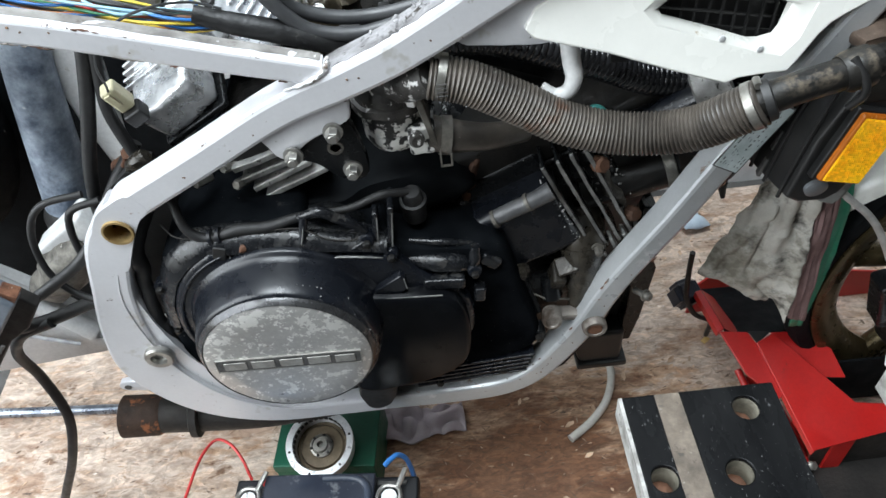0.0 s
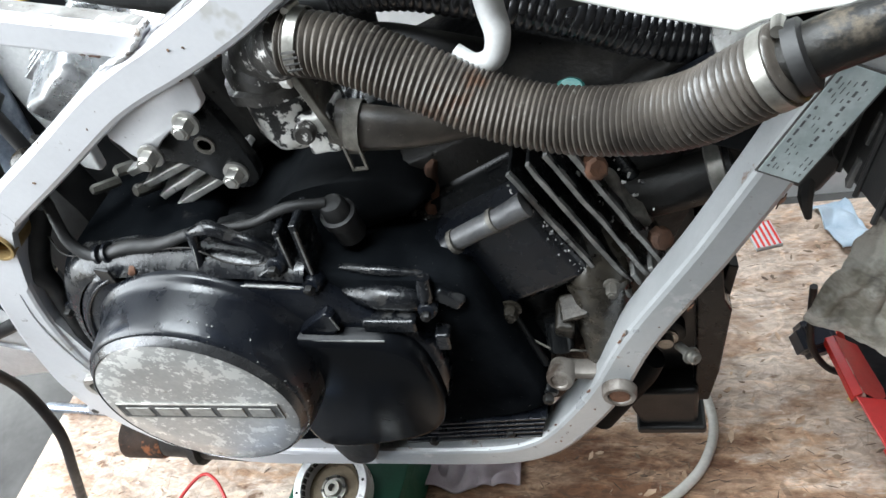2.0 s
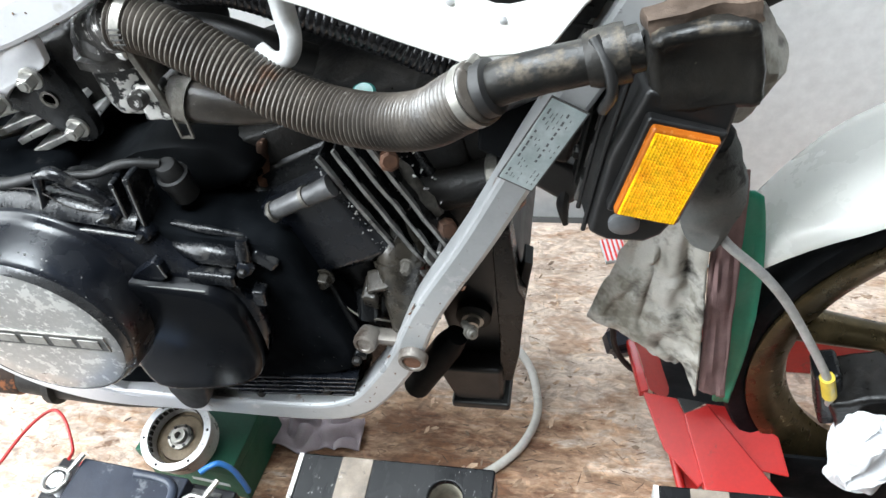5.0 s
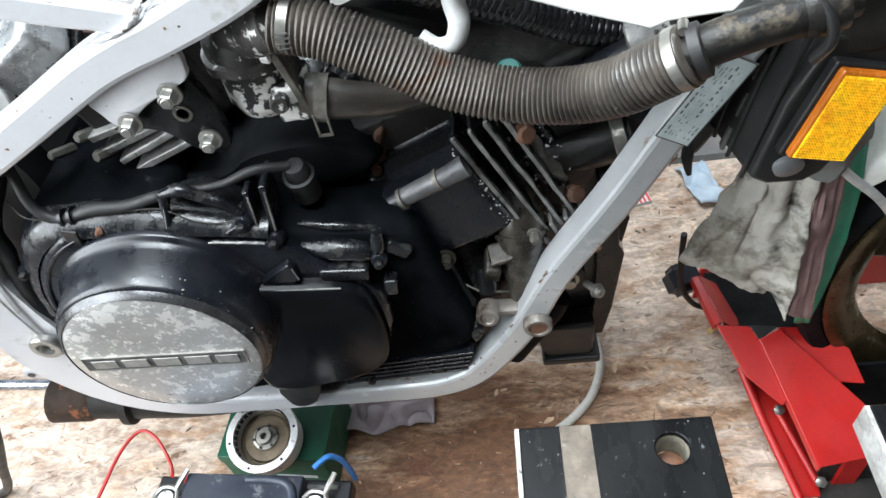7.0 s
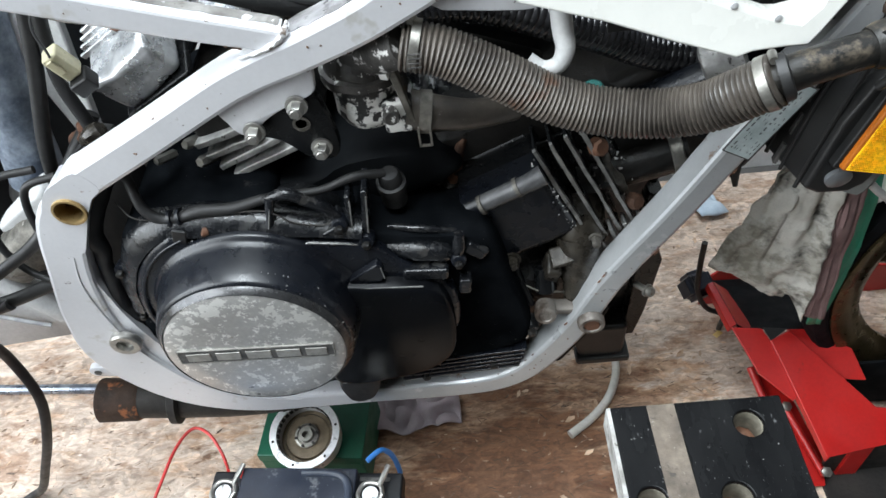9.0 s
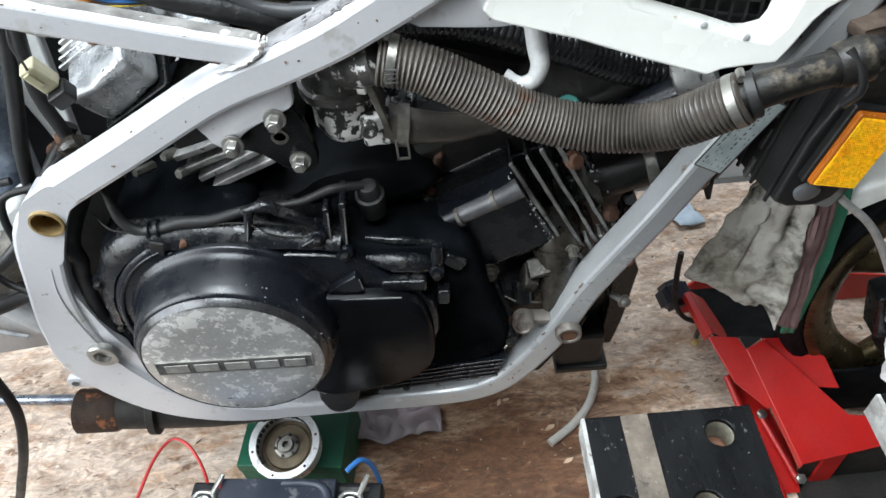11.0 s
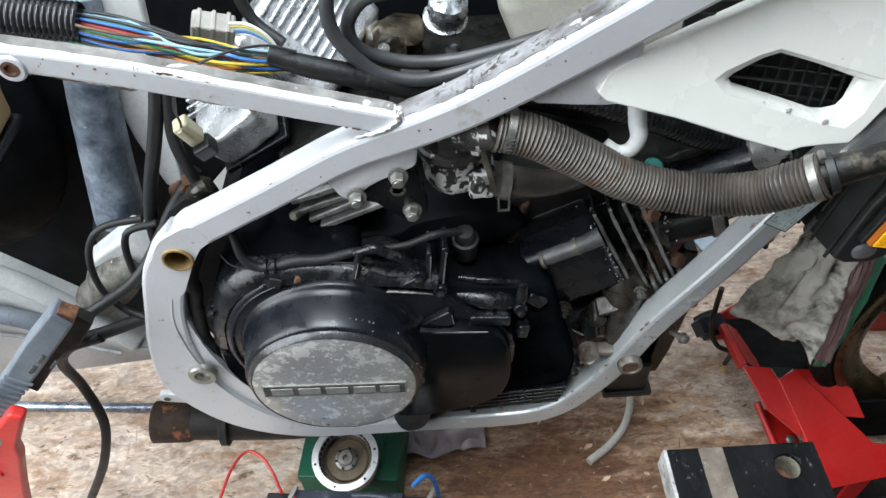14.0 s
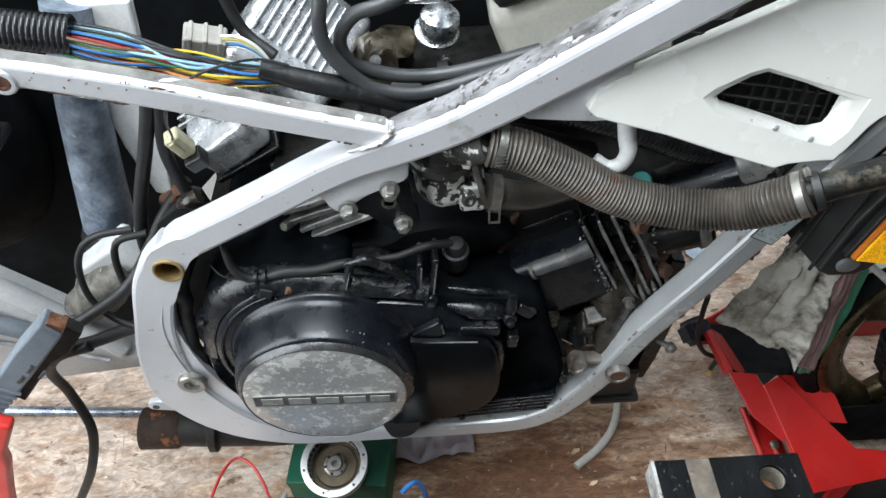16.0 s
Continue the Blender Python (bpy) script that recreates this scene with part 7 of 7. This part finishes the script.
    cp("base_plate", block((0.19, 0.075, 0.004), pose(0.535, 0.396, 0.0030)), "black sheet for the chock's shade on the board", exhaust_black)
    cp("notch", sheet([(0.383, 0.546, 0.1405), (0.411, 0.543, 0.1390), (0.390, 0.531, 0.1338)], (0, 0.0005, -0.0003)), "", black_plastic)


chock()


def towel():
    """A dirty tea towel hung from the shroud, in folds."""
    def cloth(name, edge, nz, nx, y_of, material, label, category, amp=1.0):
        bm = bmesh.new()
        grid = []
        for j in range(nz + 1):
            v = j / nz
            row = []
            for i in range(nx + 1):
                u = i / nx
                x, z = edge(u, v)
                fold = 0.0035 * math.sin(u * 9 + v * 1.5) * (1 - 0.5 * v) + 0.0015 * math.sin(u * 21 - v * 6)
                crease = 0.0035 * math.exp(-((u - 0.30 - 0.25 * v) / 0.05) ** 2) - 0.004 * math.exp(-((u - 0.15 - 0.9 * (0.55 - v)) / 0.06) ** 2)
                wr = noise.noise(Vector((x * 45, z * 30, 0))) * 0.007 + noise.noise(Vector((x * 120, z * 110, 3))) * 0.003
                row.append(bm.verts.new((x, y_of(u, v) + (fold + crease + wr) * amp, z)))
            grid.append(row)
        for a, b in zip(grid, grid[1:]):
            for i in range(nx):
                bm.faces.new((a[i], a[i + 1], b[i + 1], b[i]))
        ob = part(name, bm, material)
        k = ob.modifiers.new("thick", "SOLIDIFY")
        k.thickness = 0.002
        tagged(ob, label, category)
        return ob

    def left(v):
        return float(np.interp(v, (0, 0.2, 0.45, 0.68, 0.85, 1), (0.318, 0.325, 0.312, 0.290, 0.318, 0.352))), float(np.interp(v, (0, 0.2, 0.45, 0.68, 0.85, 1), (0.475, 0.43, 0.37, 0.288, 0.268, 0.250)))

    def right(v):
        return 0.366 + 0.020 * v, 0.475 - 0.243 * v

    def main(u, v):
        (x0, z0), (x1, z1) = left(v), right(v)
        return x0 + (x1 - x0) * u, z0 + (z1 - z0) * u - 0.01 * math.sin(u * 7) * v ** 4

    t = cloth("tea_towel", main, 70, 60, lambda u, v: 0.505 - 0.012 * u + 0.03 * (1 - u) * v, towel_grey, "dirty grey tea towel hanging over the fork", "towel")
    s = cloth("stripe", lambda u, v: (right(v)[0] + 0.001 + (0.021 + 0.003 * v) * u, right(v)[1] - 0.014 * u * v), 50, 10, lambda u, v: 0.4945 + 0.006 * u, towel_maroon, "", "", 0.4)
    s.parent = t
    s["label"] = "dull maroon border of the towel"
    cloth("green_cloth", lambda u, v: (0.376 + 0.030 * v + (0.026 - 0.016 * v + 0.012 * math.sin(v * 2.6 + 0.2)) * u, 0.462 - 0.27 * v - 0.02 * u * (1 - v) ** 4), 30, 8, lambda u, v: 0.512, green_sheet, "green cloth strip hanging beside the tyre", "cloth", 0.3)
    bm = bmesh.new()
    bmesh.ops.create_icosphere(bm, subdivisions=5, radius=1.0, matrix=pose(0.515, 0.455, 0.215) @ Matrix.Diagonal((0.026, 0.020, 0.05, 1)))
    for v in bm.verts:
        n = v.co.copy()
        v.co += Vector(noise.noise_vector(n * 45)) * 0.014 + Vector(noise.noise_vector(n * 120)) * 0.004
    tagged(part("white_rag", bm, white_cloth), "crumpled white rag tucked on the brake caliper", "rag")


towel()


def car_battery():
    t = thing("car_battery", "black car battery with carry handle and filler caps", "battery", (-0.134, 0.333, 0.0))
    t.rotation_euler = (0, 0, radians(-5))

    def cp(name, bm, material, label="", bevel=0.0):
        return part(name, bm, material, t, label, bevel=bevel)

    cp("case", block((0.190, 0.126, 0.150), pose(0, 0, 0.0755)), battery_case, "black battery case", 0.004)
    cp("lid", block((0.198, 0.132, 0.018), pose(0, 0, 0.159)), battery_case, "dark lid", 0.003)
    cp("lid_middle", block((0.118, 0.126, 0.016), pose(-0.004, 0, 0.1755)), battery_top, "", 0.002)
    cp("lid_front", block((0.190, 0.066, 0.0158), pose(0.0, -0.030, 0.1754)), battery_top, "dusty raised lid", 0.002)
    for k in range(6):
        x, y = -0.0735 + 0.0288 * k, -0.005
        bm = lathe([(0, 0.0112), (0.0018, 0.0112), (0.0022, 0.0104)], (x, y, 0.1832), (0, 0, 1), 28)
        cap = cp("filler_cap", bm, battery_top, "round cap with a cross slot")
        bm = block((0.0150, 0.0030, 0.0006), pose(x, y, 0.1856, 0, 0, 42))
        block((0.0150, 0.0030, 0.00055), pose(x, y, 0.18555, 0, 0, -48), bm)
        part("cross_slot", bm, tyre_rubber, cap, smooth=False)
    bm = tube([(-0.030, -0.054, 0.184), (-0.022, -0.060, 0.185), (0.012, -0.060, 0.185), (0.034, -0.052, 0.1855), (0.044, -0.035, 0.186), (0.048, 0.0, 0.187), (0.050, 0.035, 0.186), (0.043, 0.052, 0.185), (0.026, 0.057, 0.1845), (0.0, 0.057, 0.184)], 0.0042, 10)
    cp("carry_handle", bm, handle_blue, "folded carry handle")
    cp("sticker", lumpy(block((0.086, 0.034, 0.0006), pose(-0.045, -0.038, 0.1838)), 0.002, 90), blue_label, "worn blue sticker")
    for x, y, l, w in ((-0.030, -0.028, 0.050, 0.0075), (-0.020, -0.041, 0.034, 0.0095), (-0.066, -0.035, 0.026, 0.003), (-0.064, -0.046, 0.022, 0.003)):
        cp("print_bar", block((l, w, 0.0005), pose(x, y, 0.1843)), pale_label)
    for x in (-0.077, 0.071):
        bm = lathe([(0, 0.0105), (0.008, 0.0085), (0.0165, 0.008)], (x, 0.036, 0.168), (0, 0, 1), 20)
        cp("terminal_post", bm, bare_alloy, "lead terminal post")
        bm = tube([(x + 0.012, 0.036, 0.184), (x + 0.008, 0.046, 0.184), (x - 0.006, 0.047, 0.184), (x - 0.012, 0.036, 0.184), (x - 0.006, 0.025, 0.184), (x + 0.006, 0.025, 0.184), (x + 0.012, 0.036, 0.184)], 0.0023, 8)
        tube([(x + 0.008, 0.044, 0.185), (x + 0.012, 0.054, 0.187), (x + 0.016, 0.064, 0.189)], [0.0022, 0.0030, 0.0026], 8, bm=bm)
        cp("terminal_clamp", bm, zinc, "steel ring terminal clamp")
    cp("polarity_mark", lathe([(0, 0.0055), (0.010, 0.0055), (0.012, 0.004)], (-0.062, 0.058, 0.168), (0, 0, 1), 14), red_plastic, "red terminal cover")
    for k in range(3):
        cp("vent_slot", block((0.012, 0.004, 0.003), pose(0.056 + 0.012 * k, 0.058, 0.1675)), letter_dark)


car_battery()


def loose_things():
    # flywheel rotor on a green box
    g = thing("green_box", "dark green card box lying on the board", "box", (-0.14, 0.51, 0.0))
    part("box_body", block((0.126, 0.098, 0.060), pose(-0.010, 0.0, 0.0305, 0, 0, -6)), green_card, g, bevel=0.002)
    part("box_lid", block((0.128, 0.10, 0.016), pose(-0.010, 0.0, 0.0684, 0, 0, -6)), green_card, g, "close fitting lid", bevel=0.002)
    part("print_bar", block((0.05, 0.0006, 0.006), pose(-0.010, 0.0, 0.03, 0, 0, -6) @ pose(0.02, -0.0494, 0)), pale_label, g, "pale printed bar")
    r = thing("flywheel_rotor", "steel flywheel rotor with silver rim and bronze inside", "rotor", (-0.152, 0.478, 0.077))
    prof = [(0.0, 0.038), (0.0, 0.042), (0.024, 0.0425), (0.026, 0.0455), (0.0325, 0.0455), (0.033, 0.045), (0.033, 0.0365), (0.012, 0.0345)]
    part("rim", lathe(prof, (0, 0, 0), (0, 0, 1), 64, caps=False), bare_alloy, r, "pale machined rim")
    part("face", lathe([(0.0, 0.042), (0.011, 0.036), (0.012, 0.030), (0.016, 0.028), (0.017, 0.016), (0.016, 0.010)], (0, 0, 0), (0, 0, 1), 48), rotor_bronze, r, "bronze-brown inside")
    part("hub", lathe([(0.014, 0.0155), (0.021, 0.0155), (0.022, 0.0125), (0.020, 0.012), (0.020, 0.0095), (0.027, 0.009), (0.027, 0.0045), (0.018, 0.004)], (0, 0, 0), (0, 0, 1), 32), worn_zinc, r, "steel centre boss")
    for k in range(18):
        a = math.pi * (0.1 + 1.1 * k / 17)
        part("rim_slot", block((0.004, 0.005, 0.006), pose(0.0363 * math.cos(a), 0.0363 * math.sin(a), 0.0275, 0, 0, math.degrees(a))), black_grime, r)
    for k in range(6):
        a = math.pi * k / 3 + 0.2
        part("hub_rivet", lathe([(0, 0.002), (0.0016, 0.0018)], (0.0138 * math.cos(a), 0.0138 * math.sin(a), 0.0215), (0, 0, 1), 10), black_grime, r)
        part("rim_hole", lathe([(0, 0.0018), (0.0004, 0.0018)], (0.041 * math.cos(a), 0.041 * math.sin(a), 0.033), (0, 0, 1), 10), black_grime, r)
    r.rotation_euler = (radians(14), 0, 0)
    r.scale = (0.90, 0.90, 0.90)
    r.location.z = 0.0862
    # clear hose bent on the board
    bm = tube([(0.203, 0.69, 0.016), (0.226, 0.655, 0.008), (0.236, 0.60, 0.007), (0.222, 0.555, 0.0068), (0.195, 0.523, 0.0068), (0.160, 0.498, 0.0068)], 0.0055, 14)
    tagged(part("drain_hose", bm, clear_tube), "milky clear plastic hose curled on the board", "hose")
    # rag
    bm = bmesh.new()
    bmesh.ops.create_grid(bm, x_segments=40, y_segments=26, size=0.5, matrix=pose(-0.036, 0.546, 0.012, 0, 0, 4) @ Matrix.Diagonal((0.118, 0.046, 1, 1)))
    for v in bm.verts:
        v.co.z = 0.003 + abs(noise.noise(v.co * 40)) * 0.018
        v.co += Vector(noise.noise_vector(v.co * 30)) * 0.008
        v.co.z = max(v.co.z, 0.0018)
    rag = part("rag", bm, rag_cotton)
    k = rag.modifiers.new("thick", "SOLIDIFY")
    k.thickness = 0.0015
    tagged(rag, "crumpled pale lilac rag under the engine", "rag")
    # red and blue leads
    bm = tube([(-0.206, 0.398, 0.184), (-0.213, 0.410, 0.176), (-0.219, 0.422, 0.183), (-0.232, 0.438, 0.190), (-0.249, 0.445, 0.191), (-0.262, 0.428, 0.191), (-0.270, 0.395, 0.190), (-0.278, 0.355, 0.180), (-0.292, 0.315, 0.110), (-0.305, 0.285, 0.030), (-0.315, 0.262, 0.003), (-0.34, 0.235, 0.003)], 0.0017, 10)
    tagged(part("red_wire", bm, wire_colours["red"]), "thin red wire from the battery terminal", "wire")
    bm = tube([(-0.064, 0.396, 0.186), (-0.058, 0.402, 0.186), (-0.050, 0.408, 0.184), (-0.043, 0.411, 0.168), (-0.040, 0.411, 0.145), (-0.039, 0.410, 0.125)], 0.0028, 10)
    tagged(part("blue_wire", bm, wire_colours["blue"]), "short blue wire on the battery terminal", "wire")
    # steel rod and black cable at the rear
    bm = lathe([(0, 0.0072), (0.30, 0.0072), (0.302, 0.006)], (-0.70, 0.64, 0.0077), (1, -0.08, 0), 16)
    tagged(part("steel_rod", bm, rod_steel), "dull steel rod lying on the board", "rod")
    bm = tube([(-0.325, 0.449, 0.412), (-0.362, 0.452, 0.395), (-0.390, 0.463, 0.355), (-0.398, 0.474, 0.300), (-0.396, 0.464, 0.240), (-0.416, 0.452, 0.180), (-0.452, 0.452, 0.115), (-0.495, 0.462, 0.045), (-0.531, 0.470, 0.0075), (-0.570, 0.440, 0.006), (-0.62, 0.39, 0.006)], 0.0052, 12)
    tagged(part("black_cable", bm, rubber), "thick black cable curving over the board", "cable")
    # jump lead clamp
    j = thing("jump_lead_clamp", "grey and red jump lead clamp clipped at the rear", "clamp", (-0.42, 0.42, 0.39))
    o = Matrix.Translation((0.42, -0.42, -0.39))

    def jp(name, bm, mtl, label="", bevel=0.0015):
        part(name, bm, mtl, j, label, bevel=bevel).matrix_parent_inverse = o

    jp("upper_grip", plate([(-0.320, 0.497), (-0.309, 0.480), (-0.365, 0.418), (-0.414, 0.366), (-0.50, 0.288), (-0.53, 0.30), (-0.458, 0.353), (-0.396, 0.417), (-0.357, 0.461)], 0.408, 0.428), clamp_grey, "ribbed blue-grey plastic grip", 0.003)
    for k in range(16):
        u = k / 15
        jp("grip_rib", block((0.024, 0.003, 0.0022), pose(-0.385 - 0.10 * u, 0.4075, 0.412 - 0.095 * u, 0, 43, 0)), clamp_grey, "", 0.0006)
    for x, z in ((-0.352, 0.441), (-0.366, 0.427), (-0.345, 0.432)):
        jp("grip_slot", block((0.013, 0.0020, 0.0030), pose(x, 0.4076, z, 0, -47, 0)), letter_dark, "", 0.0006)
    jp("lower_jaw", plate([(-0.320, 0.472), (-0.309, 0.456), (-0.330, 0.430), (-0.352, 0.416), (-0.40, 0.36), (-0.41, 0.375), (-0.35, 0.44)], 0.428, 0.440), exhaust_black, "dark lower jaw", 0.002)
    jp("copper_tip", block((0.014, 0.012, 0.018), pose(-0.316, 0.418, 0.484, 0, 40, 0)), tip_copper, "tarnished copper tip", 0.001)
    jp("red_handle", plate([(-0.408, 0.378), (-0.396, 0.370), (-0.428, 0.318), (-0.432, 0.300), (-0.439, 0.285), (-0.462, 0.231), (-0.490, 0.159), (-0.510, 0.11), (-0.540, 0.11), (-0.520, 0.161), (-0.495, 0.232), (-0.506, 0.262), (-0.500, 0.290), (-0.481, 0.304), (-0.441, 0.343)], 0.394, 0.408), red_plastic, "bright red plastic clamp arm", 0.004)
    jp("pivot_pin", lathe([(0, 0.006), (0.002, 0.006), (0.003, 0.004)], (-0.470, 0.394, 0.272), (0, -1, 0), 16), red_plastic)
    jp("spring", tube([(-0.425, 0.40, 0.345), (-0.44, 0.396, 0.33), (-0.45, 0.40, 0.315)], 0.004, 8), zinc)
loose_things()


def workbench():
    """Two black jaw boards with pale stripes, on the legs of a folding bench."""
    w = thing("folding_workbench", "folding workbench with two black drilled jaw boards", "workbench", (0.27, 0.1, 0.0))
    o = Matrix.Translation((-0.27, -0.1, 0))

    def cp(name, bm, material, label="", bevel=0.0, parent=None, smooth=True):
        ob = part(name, bm, material, parent or w, label, bevel=bevel, smooth=smooth)
        if not parent:
            ob.matrix_parent_inverse = o
        return ob

    def drilled(x0, x1, y0, y1, z0, z1, holes, r, material, stripe):
        """A board with round holes right through it."""
        bm = bmesh.new()
        loops = [[(x0, y0), (stripe[0], y0), (stripe[1], y0), (x1, y0), (x1, y1), (stripe[1], y1), (stripe[0], y1), (x0, y1)]] + [circle(hx, hy, r, 24) for hx, hy in holes]
        edges = []
        for loop in loops:
            vs = [bm.verts.new((x, y, z1)) for x, y in loop]
            edges += [bm.edges.new((vs[k], vs[(k + 1) % len(vs)])) for k in range(len(vs))]
        bmesh.ops.triangle_fill(bm, edges=edges, use_beauty=True, use_dissolve=False)
        got = bmesh.ops.extrude_face_region(bm, geom=list(bm.faces))
        for v in (g for g in got["geom"] if isinstance(g, bmesh.types.BMVert)):
            v.co.z = z0
        return bm

    for x0, x1, s0, s1, holes in ((0.1385, 0.2435, 0.161, 0.178, ((0.2195, 0.279), (0.2, 0.2345), (0.152, 0.235))), (0.325, 0.50, 0.340, 0.358, ((0.348, 0.276), (0.42, 0.235)))):
        b = cp("jaw_board", drilled(x0, x1, -0.06, 0.2965, 0.418, 0.440, holes, 0.0088, block_black, (s0, s1)), block_black, "black painted jaw board with scuffs", 0.0012, smooth=False)
        near = [h for h in holes if s0 < h[0] < s1]
        y_end = min([h[1] for h in near], default=0.2965)
        for ya, yb in (((-0.058, y_end - 0.0105), (y_end + 0.0105, 0.2955)) if near else ((-0.058, 0.2955),)):
            cp("pale_stripe", block((s1 - s0, yb - ya, 0.0008), pose((s0 + s1) / 2, (ya + yb) / 2, 0.4403)), block_stripe, "bare worn stripe", 0, b)
        cp("edge_strip", block((0.0025, 0.356, 0.0222), pose(x0 - 0.0012, 0.118, 0.429)), raw_edge, "pale raw edge", 0, b)
        for hx, hy in holes:
            cp("hole_lining", lathe([(0, 0.0087), (0.0185, 0.0087), (0.0180, 0.0084), (0.0, 0.0083)], (hx, hy, 0.4185), (0, 0, 1), 28, caps=False), hole_wood, "pale drilled wall", 0, b)
            cp("hole_bolt", lathe([(0, 0.0078), (0.004, 0.0078), (0.006, 0.0055), (0.0065, 0.002)], (hx, hy, 0.4165), (0, 0, 1), 8), rusty_steel, "rusty bolt head down the hole", 0, b)
        cp("rail", block((x1 - x0 - 0.02, 0.03, 0.02), pose((x0 + x1) / 2, -0.035, 0.4075)), block_black)
    for x in (0.17, 0.45):
        cp("leg", block((0.025, 0.025, 0.415), pose(x, -0.035, 0.190)), black_paint, "", 0.002)
        cp("foot", block((0.04, 0.20, 0.02), pose(x, -0.035, -0.0095)), black_paint, "", 0.003)


workbench()


def background():
    sp = thing("striped_packet", "red and white striped packet lying flat on the board", "packet", (0.33, 0.885, 0.0))
    part("card", block((0.034, 0.045, 0.006), pose(0, 0, 0.0035, 0, 0, 12)), pale_label, sp, bevel=0.001)
    for k in range(5):
        part("printed_stripe", block((0.003, 0.0445, 0.0006), pose(0, 0, 0.0068, 0, 0, 12) @ pose(-0.0135 + 0.0068 * k, 0, 0)), red_plastic, sp)
    bm = bmesh.new()
    bmesh.ops.create_grid(bm, x_segments=30, y_segments=24, size=0.5, matrix=pose(0.428, 0.89, 0.01, 0, 0, 12) @ Matrix.Diagonal((0.045, 0.09, 1, 1)))
    for v in bm.verts:
        v.co.z = 0.003 + abs(noise.noise(v.co * 30)) * 0.03
    bc = part("blue_cloth", bm, blue_rag)
    k = bc.modifiers.new("thick", "SOLIDIFY")
    k.thickness = 0.0015
    tagged(bc, "crumpled pale blue cloth at the back of the board", "cloth")
    bm = lumpy(block((0.012, 0.007, 0.0012), pose(0.383, 0.634, 0.0016, 8, 0, 35)), 0.001, 200)
    tagged(part("wood_chip", bm, yellow_wood), "yellow split wood chip on the board", "chip")
    bm = tube([(0.316, 0.600, 0.236), (0.317, 0.600, 0.202), (0.321, 0.598, 0.153), (0.337, 0.598, 0.117), (0.358, 0.600, 0.099), (0.375, 0.62, 0.06), (0.385, 0.64, 0.006)], 0.0033, 10)
    tagged(part("bent_lead", bm, rubber), "bent black lead standing beside the chock", "lead")


background()
